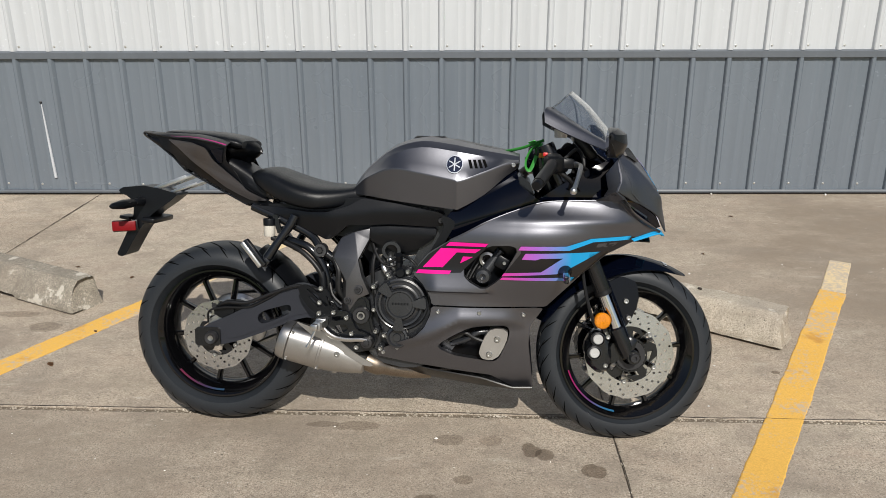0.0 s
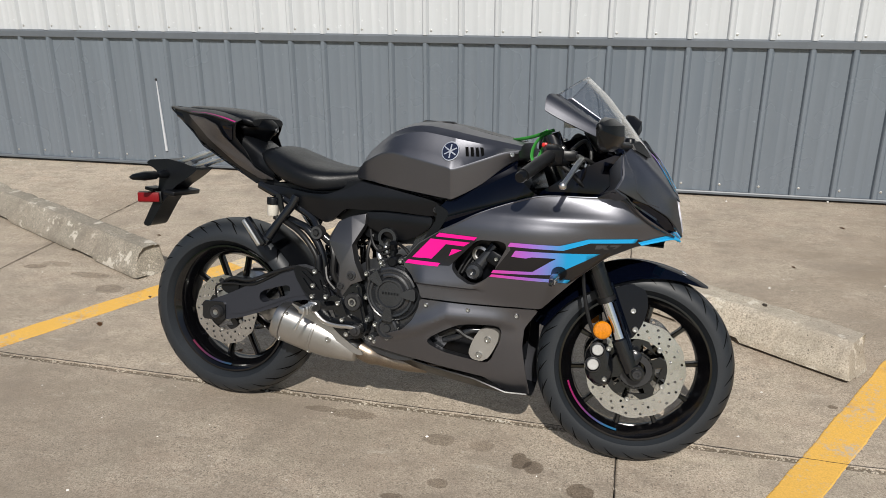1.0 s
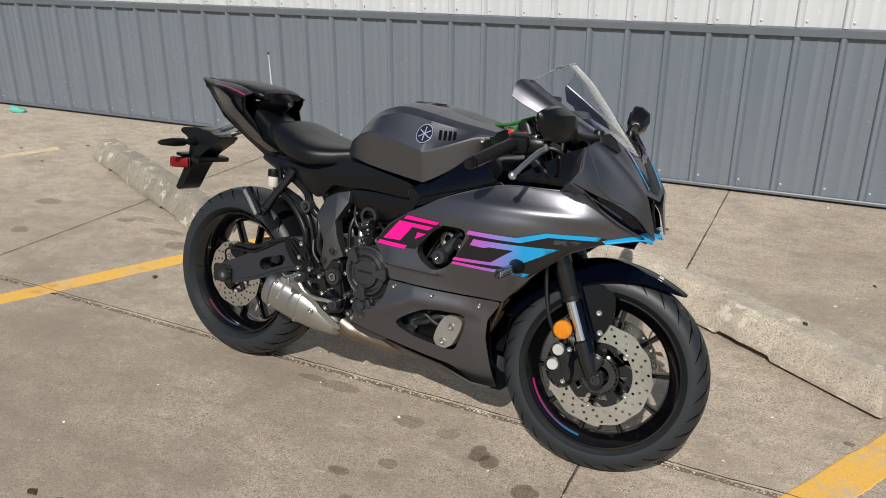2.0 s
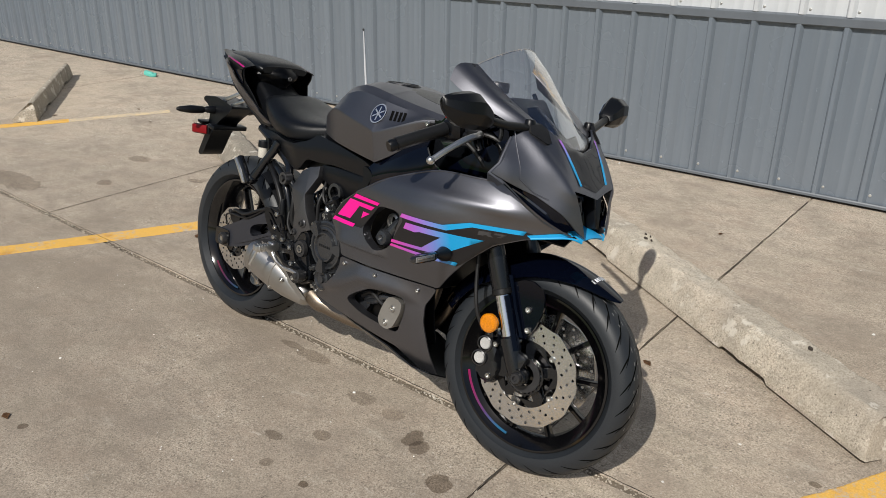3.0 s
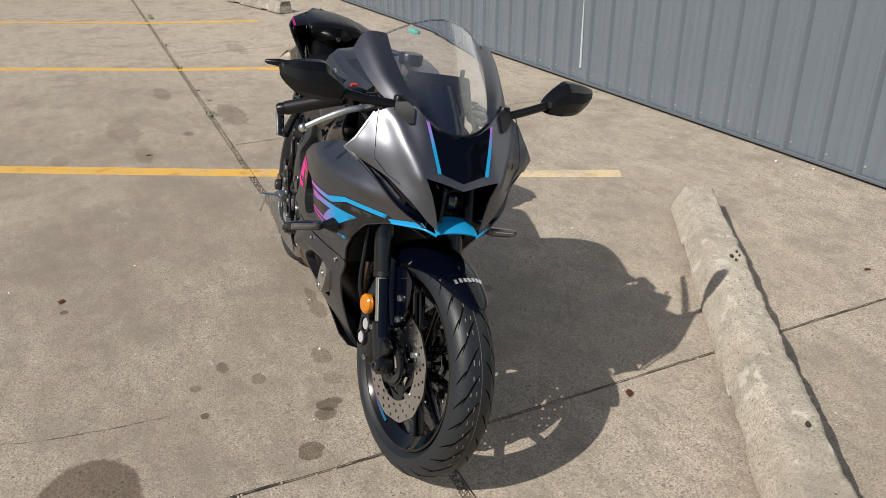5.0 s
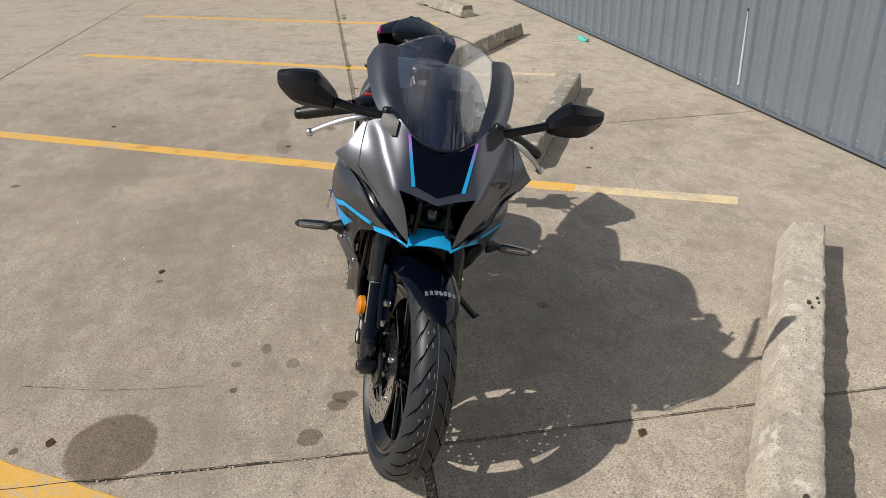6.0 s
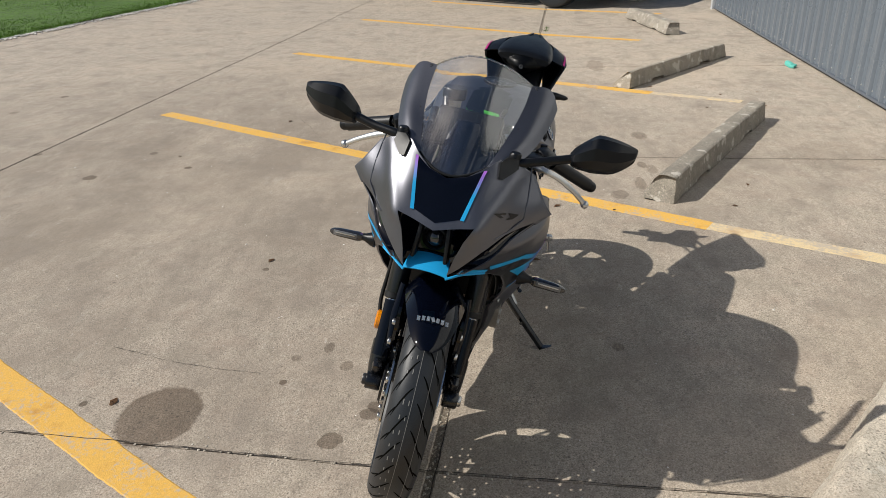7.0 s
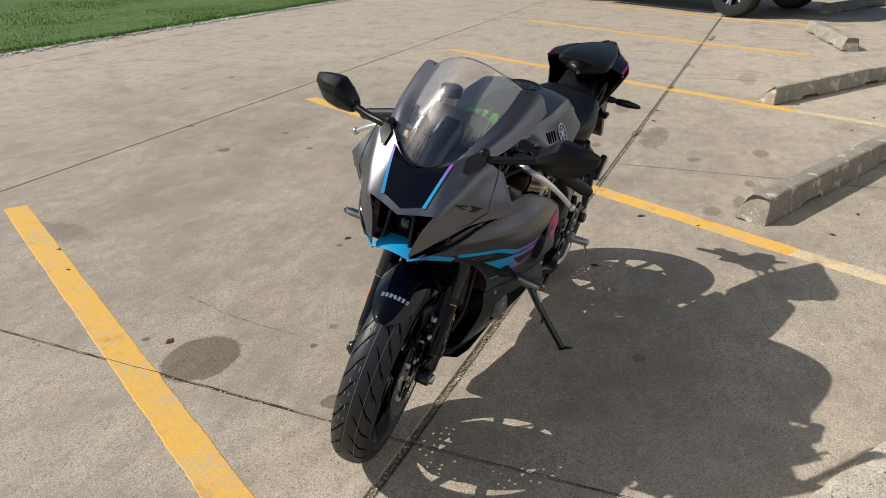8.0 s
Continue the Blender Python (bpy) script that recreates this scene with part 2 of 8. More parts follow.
M_SOOT = plain("grime in a crack", (0.045, 0.036, 0.028), 0.95, 0, 0.3, 20)
M_JOINT = concrete("crumbled joint filler", (0.22, 0.18, 0.132))
M_STONE = plain("white edging gravel", (0.66, 0.64, 0.60), 0.9, 0, 0.25, 8)

M_GREY = satin_paint("matt gunmetal paint", (0.156, 0.159, 0.178), 0.95, 0.38)
M_SATIN = plain("satin black plastic", (0.0036, 0.0042, 0.0056), 0.33, 0, 0.15, 120, 0.2, shine=0.32)
M_FRAME = plain("black frame paint", (0.0050, 0.0058, 0.0075), 0.20, 0, 0.12, 80, 0.06, shine=0.6)
M_SWING = satin_paint("satin black swingarm paint", (0.036, 0.039, 0.050), 0.45, 0.36)
M_PLATE = satin_paint("dark grey cast frame paint", (0.12, 0.12, 0.127), 0.85, 0.34)
M_GLOSS = plain("gloss black paint", (0.001, 0.0017, 0.0050), 0.05, 0, 0.1, 30, 0.02, shine=0.34)
M_RIM = plain("gloss black wheel paint", (0.002, 0.002, 0.0025), 0.10, 0, 0.1, 30, 0.02, coat=0.2)
M_SEAT = plain("black seat vinyl", (0.0044, 0.0052, 0.0068), 0.36, 0, 0.2, 160, 0.4, shine=0.30)
M_TYRE = rubber("tyre rubber")
M_GROOVE = plain("tread groove", (0.002, 0.002, 0.002), 0.95, shine=0.1)
M_CHALK = plain("chalk marks", (0.20, 0.20, 0.195), 0.9)
M_HOSE = rubber("hose rubber", (0.006, 0.006, 0.0065), 0.45)
M_STEEL = plain("brushed disc steel", (0.62, 0.625, 0.63), 0.20, 1.0, 0.12, 90, 0.12)
M_CHROME = plain("chromed fork tube", (0.75, 0.76, 0.78), 0.12, 1.0, 0.04, 40, 0.02)
M_ALU = plain("cast aluminium", (0.62, 0.62, 0.61), 0.35, 1.0, 0.12, 90, 0.2)
M_DARKALU = plain("dark worn metal", (0.16, 0.16, 0.165), 0.4, 0.9)
M_DULLALU = plain("dull cast aluminium", (0.36, 0.345, 0.32), 0.55, 0.9, 0.12, 90, 0.25)
M_MUFFLER = plain("brushed stainless muffler", (0.44, 0.43, 0.415), 0.38, 1.0, 0.08, 120, 0.12)
M_PIPE = plain("heat-tinted steel pipe", (0.27, 0.225, 0.18), 0.36, 1.0, 0.2, 60, 0.1)
M_ENGINE = plain("black engine paint", (0.0200, 0.0215, 0.0245), 0.27, 0.0, 0.15, 140, 0.2, shine=0.7)
M_BOLT = plain("bolt steel", (0.5, 0.5, 0.49), 0.3, 1.0)
M_DARKBOLT = plain("black bolt", (0.03, 0.03, 0.032), 0.35, 0.3)
M_WHITECAP = plain("white printed cap", (0.40, 0.40, 0.39), 0.45)
M_AMBER = plain("amber reflector plastic", (0.58, 0.19, 0.003), 0.14, 0, 0.2, 30, 0.3, coat=0.5)
M_RED = plain("red reflector plastic", (0.17, 0.003, 0.006), 0.4, 0, 0.1, 30, 0.3, shine=0.25)
M_CLEAR = glass("clear polycarbonate", (0.965, 0.97, 0.98))
M_SMOKE = plain("smoked lamp plastic", (0.16, 0.16, 0.16), 0.12, 0, 0.1, 30, 0.05, coat=0.5)
M_LENS = plain("dark lamp lens", (0.015, 0.016, 0.02), 0.05, 0, 0.05, 30, 0.0, coat=1.0)
M_GREEN = plain("green strap webbing", (0.04, 0.28, 0.045), 0.6)
M_TAG = plain("fluorescent green tag", (0.07, 0.62, 0.06), 0.5)
M_GOLD = plain("gold anodised cap", (0.30, 0.13, 0.02), 0.3, 1.0)
M_REDSW = plain("red switch", (0.5, 0.02, 0.02), 0.35)
M_MIRROR = plain("mirror glass", (0.8, 0.8, 0.8), 0.02, 1.0, 0.0, 10, 0.0)
M_BADGE = plain("silver badge relief", (0.72, 0.74, 0.78), 0.25, 0.8)
M_FLUID = plain("brake fluid in a cup", (0.60, 0.57, 0.50), 0.35, shine=0.5)
M_NAVY = plain("navy badge ground", (0.01, 0.015, 0.035), 0.15, 0, 0.1, 30, 0.02, coat=0.5)
PINK, VIOLET, BLUE = (0.74, 0.006, 0.25), (0.36, 0.12, 0.54), (0.014, 0.32, 0.64)
M_FADE = fading_paint("pink to blue decal", [(0.92, PINK), (1.06, VIOLET), (1.17, BLUE)])
M_BLUE = fading_paint("sky blue decal", [(1.2, BLUE), (1.3, BLUE)])
M_NOSESTRIPE = fading_paint("violet to blue decal", [(0.80, BLUE), (0.88, BLUE), (0.93, VIOLET)], 2)
M_PINKLINE = fading_paint("pink pinstripe", [(-0.2, (0.10, 0.03, 0.07)), (-0.02, (0.22, 0.02, 0.11)), (0.06, (0.42, 0.010, 0.17))])
M_BLACKDECAL = plain("black decal film", (0.008, 0.008, 0.01), 0.3)
M_GREYDECAL = plain("grey decal film", (0.042, 0.042, 0.045), 0.4)
M_CARPAINT = plain("dark vehicle paint", (0.02, 0.022, 0.026), 0.2, 0.3, 0.1, 20, 0.02, coat=0.6)
M_TURQUOISE = plain("turquoise plastic scrap", (0.12, 0.5, 0.42), 0.5)
M_LEAF = plain("dry leaf", (0.16, 0.08, 0.035), 0.8, 0, 0.3, 20)

# ---- mesh helpers ----
from mathutils.geometry import delaunay_2d_cdt


def mesh_of(bm, name, mat, smooth=38):
    bmesh.ops.recalc_face_normals(bm, faces=bm.faces)
    me = bpy.data.meshes.new(name)
    bm.to_mesh(me)
    bm.free()
    me.materials.append(mat)
    if smooth:
        for f in me.polygons:
            f.use_smooth = True
        me.set_sharp_from_angle(angle=radians(smooth))
    return me


def part(name, bm, mat, parent=None, label="", smooth=38):
    ob = new(name, mesh_of(bm, name, mat, smooth))
    ob.parent = parent
    return tagged(ob, label) if label else ob


def blank():
    return bmesh.new()


def chaikin(pts, rounds=2, closed=False):
    for _ in range(rounds):
        out = [] if closed else [pts[0]]
        n = len(pts)
        for i in range(n if closed else n - 1):
            a, b = Vector(pts[i]), Vector(pts[(i + 1) % n])
            out += [a.lerp(b, 0.25), a.lerp(b, 0.75)]
        if not closed:
            out.append(Vector(pts[-1]))
        pts = [tuple(p) for p in out]
    return pts


def spline(pts, steps=6):
    """Catmull-Rom through points of any dimension."""
    v = [np.array(p, float) for p in pts]
    v = [2 * v[0] - v[1]] + v + [2 * v[-1] - v[-2]]
    out = []
    for a, b, c, d in zip(v, v[1:], v[2:], v[3:]):
        for k in range(steps):
            t = k / steps
            out.append(0.5 * (2 * b + (c - a) * t + (2 * a - 5 * b + 4 * c - d) * t * t + (3 * b - a - 3 * c + d) * t ** 3))
    return [tuple(p) for p in out] + [tuple(v[-2])]


def grid_value(xs, zs, table):
    """A smooth surface through a small table of values."""
    xs, zs, table = np.array(xs), np.array(zs), np.array(table)

    def ease(axis, v):
        v = min(max(v, axis[0]), axis[-1] - 1e-9)
        i = int(np.searchsorted(axis, v, "right")) - 1
        return i, (v - axis[i]) / (axis[i + 1] - axis[i])

    def cubic(p, t):
        a, b, c, d = p
        return 0.5 * (2 * b + (c - a) * t + (2 * a - 5 * b + 4 * c - d) * t * t + (3 * b - a - 3 * c + d) * t ** 3)

    def at(x, z):
        i, u = ease(xs, x)
        j, w = ease(zs, z)
        rows = []
        for jj in range(j - 1, j + 3):
            r = table[min(max(jj, 0), len(zs) - 1)]
            rows.append(cubic([r[min(max(ii, 0), len(xs) - 1)] for ii in range(i - 1, i + 3)], u))
        return float(cubic(rows, w))
    return at


def inside(p, poly):
    x, y = p
    hit, n = False, len(poly)
    for i in range(n):
        (x1, y1), (x2, y2) = poly[i][:2], poly[(i + 1) % n][:2]
        if (y1 > y) != (y2 > y) and x < (x2 - x1) * (y - y1) / (y2 - y1) + x1:
            hit = not hit
    return hit


def resample(poly, step):
    out, n = [], len(poly)
    for i in range(n):
        a, b = Vector(poly[i][:2]), Vector(poly[(i + 1) % n][:2])
        k = max(1, round((b - a).length / step))
        out += [tuple(a.lerp(b, j / k)) for j in range(k)]
    return out


def rounded(poly, r=0.25):
    """Cut each corner once, by a share of its sides or at most a fixed length."""
    out, n = [], len(poly)
    for i in range(n):
        p, a, b = Vector(poly[i]), Vector(poly[i - 1]), Vector(poly[(i + 1) % n])
        for q in (a, b):
            d = q - p
            out.append(tuple(p + d.normalized() * min(r, d.length * 0.33)))
    return out


def panel(outline, place, thick=0.004, holes=(), step=0.018, back=None, deep=0.0):
    """A shell over a flat outline with holes: place(u, v, depth) gives the point, depth measured inwards.
    deep: how far the rims of the holes run inwards."""
    rings = [resample(outline, step)] + [resample(h, step) for h in holes]
    pts, edges = [], []
    for ring in rings:
        k = len(pts)
        pts += ring
        edges += [(k + i, k + (i + 1) % len(ring)) for i in range(len(ring))]
    us, vs = [p[0] for p in outline], [p[1] for p in outline]
    fixed = np.array(pts)
    u = min(us) + step / 2
    while u < max(us):
        v = min(vs) + step / 2
        while v < max(vs):
            if inside((u, v), outline) and not any(inside((u, v), h) for h in holes):
                if np.min((fixed[:, 0] - u) ** 2 + (fixed[:, 1] - v) ** 2) > (0.55 * step) ** 2:
                    pts.append((u, v))
            v += step
        u += step
    verts, _, faces, *_ = delaunay_2d_cdt([Vector(p) for p in pts], edges, [], 0, 1e-5)
    keep = []
    for f in faces:
        c = sum((verts[i] for i in f), Vector((0, 0))) / len(f)
        if inside(c, outline) and not any(inside(c, h) for h in holes):
            keep.append(f)
    bm = blank()
    top = [bm.verts.new(place(v.x, v.y, 0)) for v in verts]
    low = [bm.verts.new(place(v.x, v.y, thick)) for v in verts]
    count = {}
    for f in keep:
        bm.faces.new([top[i] for i in f])
        bm.faces.new([low[i] for i in reversed(f)])
        for i in range(len(f)):
            a, b = f[i], f[(i + 1) % len(f)]
            count[(min(a, b), max(a, b))] = count.get((min(a, b), max(a, b)), 0) + 1
    for (a, b), c in count.items():
        if c == 1:
            bm.faces.new([top[a], top[b], low[b], low[a]])
            mid = (verts[a] + verts[b]) / 2
            if deep and any(inside(mid + d, h) for h in holes for d in (Vector((0.003, 0)), Vector((-0.003, 0)), Vector((0, 0.003)), Vector((0, -0.003)))):
                q = [bm.verts.new(place(verts[i].x, verts[i].y, deep)) for i in (b, a)]
                bm.faces.new([low[a], low[b], q[0], q[1]])
    for v in [v for v in bm.verts if not v.link_faces]:
        bm.verts.remove(v)
    return bm


def loft(rings, close=True, caps=True):
    """Skin over rings of equally many points."""
    bm = blank()
    rows = [[bm.verts.new(p) for p in r] for r in rings]
    n = len(rows[0])
    for a, b in zip(rows, rows[1:]):
        for i in range(n if close else n - 1):
            j = (i + 1) % n
            bm.faces.new([a[i], a[j], b[j], b[i]])
    if caps and close:
        bm.faces.new(rows[0]), bm.faces.new(rows[-1][::-1])
    return bm


def shell(rings, thick, out=None):
    """An open skin over rows of points, with thickness along its normals."""
    bm = loft(rings, False, False)
    bmesh.ops.recalc_face_normals(bm, faces=bm.faces)
    bm.normal_update()
    bmesh.ops.solidify(bm, geom=bm.faces[:], thickness=thick)
    return bm


def tube(path, r, seg=10, caps=True, flat=1.0):
    """A pipe along points; r is one radius or one for each point."""
    p = [Vector(q) for q in path]
    rr = r if isinstance(r, (list, tuple)) else [r] * len(p)
    rings, side = [], None
    for i, c in enumerate(p):
        d = (p[min(i + 1, len(p) - 1)] - p[max(i - 1, 0)]).normalized()
        if side is None:
            side = d.orthogonal().normalized()
        side = (side - d * side.dot(d)).normalized()
        up = d.cross(side)
        rings.append([c + (side * math.cos(2 * math.pi * k / seg) * flat + up * math.sin(2 * math.pi * k / seg)) * rr[i] for k in range(seg)])
    return loft(rings, True, caps)


def turned(profile, seg=48, centre=(0, 0, 0), axis="Y", arc=None):
    """Turn (radius, offset along the axis) pairs about an axis."""
    m = {"Y": Matrix.Identity(3), "X": Matrix.Rotation(-math.pi / 2, 3, "Z"), "Z": Matrix.Rotation(math.pi / 2, 3, "X")}[axis]
    c = Vector(centre)
    a0, a1 = arc or (0, 2 * math.pi)
    n = seg if arc is None else seg + 1
    rows = []
    for k in range(n):
        a = a0 + (a1 - a0) * k / seg
        rows.append([c + m @ Vector((r * math.cos(a), y, r * math.sin(a))) for r, y in profile])
    if arc is None:
        rows.append(rows[0])
    bm = loft(rows, False, False)
    bmesh.ops.remove_doubles(bm, verts=bm.verts, dist=1e-6)
    return bm


def plate(outline, y0, y1, holes=(), step=0.03, bevel=0.0):
    """A plate in the machine's side plane between two offsets."""
    bm = panel(outline, lambda u, v, d: (u, y0 + (y1 - y0) * (d > 0), v), 1.0, holes, step)
    if bevel:
        rims = [e for e in bm.edges if len(e.link_faces) == 2 and e.calc_face_angle(0) > 1.0]
        bmesh.ops.bevel(bm, geom=rims, offset=bevel, segments=2, affect="EDGES", profile=0.5)
    return bm


def block(size, at=(0, 0, 0), rot=(0, 0, 0), bevel=0.004, segs=2, taper=None):
    bm = blank()
    bmesh.ops.create_cube(bm, size=1)
    bm.transform(Matrix.Diagonal((*size, 1)))
    if taper:
        for v in bm.verts:
            if v.co.z > 0:
                v.co.x *= taper[0]
                v.co.y *= taper[1]
    if bevel:
        bmesh.ops.bevel(bm, geom=bm.edges[:], offset=bevel, segments=segs, affect="EDGES", profile=0.5)
    bm.transform(pose(*at, *rot))
    return bm


def ball(radii, at=(0, 0, 0), rot=(0, 0, 0), u=16, v=10):
    bm = blank()
    bmesh.ops.create_uvsphere(bm, u_segments=u, v_segments=v, radius=1)
    bm.transform(pose(*at, *rot) @ Matrix.Diagonal((*radii, 1)))
    return bm


def join(*bms):
    out = blank()
    for b in bms:
        me = bpy.data.meshes.new("t")
        b.to_mesh(me)
        b.free()
        out.from_mesh(me)
        bpy.data.meshes.remove(me)
    return out


def mirrored(bm):
    c = bm.copy()
    c.transform(Matrix.Diagonal((1, -1, 1, 1)))
    bmesh.ops.reverse_faces(c, faces=c.faces)
    return c


def bolt_bm(at, r, axis=(0, -1, 0), h=0.006):
    """A socket-head bolt: a low domed head with a hexagonal recess."""
    prof = [(0.45 * r, 0.35 * h), (0.5 * r, h), (0.85 * r, h), (r, 0.7 * h), (r, 0)]
    bm = turned([(0.0001, 0.35 * h)] + prof, 12)
    m = Vector((0, 1, 0)).rotation_difference(Vector(axis)).to_matrix().to_4x4()
    bm.transform(Matrix.Translation(at) @ m)
    return bm


def rim_distance(p, rings):
    """How far a point of the plane lies from the nearest outline."""
    best = 1e9
    for ring in rings:
        a = np.array(ring)[:, :2]
        b = np.roll(a, -1, axis=0)
        d = b - a
        t = np.clip(((p - a) * d).sum(1) / np.maximum((d * d).sum(1), 1e-12), 0, 1)
        q = a + d * t[:, None] - p
        best = min(best, float(np.sqrt((q * q).sum(1)).min()))
    return best


def pillow(outline, back, front, holes=(), r=0.018, step=0.009, edge=0.35, skin=None):
    """A cast part in the machine's side plane: flat behind, its front rounded over towards every edge.
    skin(u, v) adds to the front's offset."""
    rings = [outline, *holes]

    def place(u, v, d):
        if d > 0:
            return (u, back, v)
        t = min(1.0, rim_distance(np.array((u, v)), rings) / r)
        k = edge + (1 - edge) * math.sqrt(1 - (1 - t) ** 2)
        return (u, back + (front - back) * k + (skin(u, v) if skin else 0), v)
    return panel(outline, place, 1.0, holes, step)

# ---- the yard ----
YARD = Matrix.Translation((0.575, 2.375, 0)) @ Matrix.Rotation(radians(-2.3), 4, "Z")   # origin at a crossing of joints
SLAB = 3.048
FALL = 0.03


def lot_z(x, y):
    v = (YARD.inverted() @ Vector((x, y, 0))).y
    return FALL * max(0.0, v)


def on_lot(x, y, up=0.0):
    return (x, y, lot_z(x, y) + up)


ground = part("ground", block((400, 400, 0.2), (0, 0, -0.16), bevel=0), M_GRASS_SOIL, smooth=0)
tagged(ground, "bare soil and turf reaching to the horizon", "ground", kind="structure")

bed = blank()
for v0, v1 in ((-9.3, 0.0), (0.0, 3.2)):
    q = [YARD @ Vector((u, v, FALL * max(0, v) - 0.022)) for u, v in ((-24.5, v0), (6.2, v0), (6.2, v1), (-24.5, v1))]
    bed.faces.new([bed.verts.new(p) for p in q])
bmesh.ops.solidify(bed, geom=bed.faces[:], thickness=0.04)
pavement = part("pavement", bed, M_DIRT, smooth=0)
tagged(pavement, "weathered tan concrete parking lot with dirty joints", "pavement", kind="structure")


def rough_stop(length, seed, narrow=0.0):
    """A cast wheel stop: chamfered top, chipped edges, two drain notches underneath."""
    prof = [(-0.030, -0.004), (-0.034, 0.013), (-0.096, 0.015), (-0.094, 0.04), (-0.056, 0.132), (-0.042, 0.145), (0.062, 0.145), (0.071, 0.138), (0.080, 0.03), (0.081, 0.010), (0.072, -0.004)]
    prof = [(y + narrow * max(0.0, z - 0.04) / 0.105 * max(0.0, (0.06 - y) / 0.10), z) for y, z in prof]
    ends = (prof[0], prof[-1])
    prof = [p for p in resample(prof, 0.016) if p[1] > ends[0][1] + 0.0003 or min(abs(p[0] - e[0]) for e in ends) < 0.001]
    n = int(length / 0.015)
    rings = []
    for i in range(n + 1):
        x = (i / n - 0.5) * length
        end = min(i, n - i)
        s = 1.0 if end >= 1 else 0.94
        slant = 0.05 if end == 0 else 0.03 if end == 1 else 0.0
        ring = []
        for y, z in prof:
            p = Vector((x, y, z))
            k = noise.noise(p * 8 + Vector((seed, 0, 0))) * 0.004 + noise.noise(p * 38 + Vector((seed, 3, 0))) * 0.0034 + noise.noise(p * 85 + Vector((seed, 5, 0))) * 0.0022
            k *= 1.0 if seed < 2 else 0.45
            edge = max(0.0, noise.noise(Vector((x * 7, seed, 2 * z))) - 0.15) * (0.024 if z > 0.12 and abs(y) > 0.03 else 0.006)
            notch = 0.030 if z < 0.028 and 0.19 < abs(x) / length < 0.30 else 0.0
            zz = max(z * (0.94 + 0.06 * s) + (k if z > 0.01 else 0) - edge * 0.8, notch)
            step = 0.006 if x < -0.22 * length else 0.0
            zz = zz - step * (z > 0.1)
            x2 = x - math.copysign(slant * z / 0.145, x)
            ring.append((x2, y * s + k * (1 if y > 0 else -1) - math.copysign(edge * 0.6, y), zz))
        rings.append(ring)
    return loft(rings)


def wheel_stop(x, y, heading, length, seed, label, narrow=0.0, roll=0.0):
    ob = part("wheel_stop", rough_stop(length, seed, narrow), M_STOP if seed < 2 else M_OLDSTOP)
    a = radians(heading)
    dx, dy = math.cos(a) * 0.5, math.sin(a) * 0.5
    tilt = math.degrees(math.atan2(lot_z(x + dx, y + dy) - lot_z(x - dx, y - dy), 1.0))
    ob.matrix_world = pose(*on_lot(x, y, -0.004), roll, -tilt, heading)
    tagged(ob, label, "wheel stop", "wheel stops along the wall")
    return ob


def tar_blot(stop, x, y, size, seed):
    """A thin dried blot of tar with a ragged rim on a stop's top."""
    ring = [(size * (1 + 0.5 * noise.noise(Vector((math.cos(a) * 2, math.sin(a) * 2, seed)))) * math.cos(a), 0.6 * size * (1 + 0.5 * noise.noise(Vector((math.cos(a) * 3, seed, math.sin(a) * 3)))) * math.sin(a)) for a in np.linspace(0, 2 * math.pi, 19)[:-1]]
    bm = loft([[(x + u * q, y + v * q, z) for u, v in ring] for q, z in ((1.0, 0.144), (0.9, 0.1515), (0.35, 0.152))])
    part("tar_blot", bm, M_SOOT, stop, "dried black tar blot")


near_stop = wheel_stop(0.553, 3.545, -34.9, 2.16, 1.0, "chipped pale concrete wheel stop near the motorcycle")
for bx, by, size, seed in ((-0.30, 0.02, 0.011, 1), (-0.34, 0.045, 0.007, 2), (-0.27, 0.03, 0.006, 3), (-0.31, 0.05, 0.005, 6), (0.684, 0.03, 0.010, 4)):
    tar_blot(near_stop, bx, by, size, seed)
wheel_stop(-2.524, 3.767, -27.3, 2.0, 4.0, "weathered concrete wheel stop on a parking bay", 0.02, 1.0)
wheel_stop(-5.25, 3.96, -36.5, 1.9, 7.0, "weathered concrete wheel stop in the next bay", 0.085, 5.0)
wheel_stop(-8.35, 4.15, 10.0, 1.75, 9.0, "crooked concrete wheel stop knocked out of line")
wheel_stop(-12.0, 4.75, -32.0, 1.83, 12.0, "concrete wheel stop in front of a parked vehicle")


def parking_line(path, width, mat, label):
    """A painted strip, swept by hand along a path over the lot, with frayed edges."""
    rings = []
    va, vb = Vector(path[0]), Vector(path[-1])
    side = Vector((-(vb - va).y, (vb - va).x)).normalized() * width / 2
    for a, b in zip(path, path[1:]):
        a, b = Vector(a), Vector(b)
        n = max(2, int((b - a).length / 0.008))
        for i in range(n + (b == vb)):
            p = a.lerp(b, i / n)
            j = noise.noise(Vector((p.x * 5, p.y * 5, width))) * 0.07 + noise.noise(Vector((p.x * 40, p.y * 40, width))) * 0.05
            k = noise.noise(Vector((p.x * 6, p.y * 6, 3))) * 0.07 + noise.noise(Vector((p.x * 45, p.y * 45, 7))) * 0.05
            rings.append([on_lot(p.x + side.x * q, p.y + side.y * q, up) for q, up in ((-1 - j, 0.0012), (-0.93 - j, 0.003), (0.93 + k, 0.003), (1 + k, 0.0012))])
    ob = part("parking_line", loft(rings, False, False), mat, smooth=0)
    tagged(ob, label, "parking line", "painted bay lines", "structure")


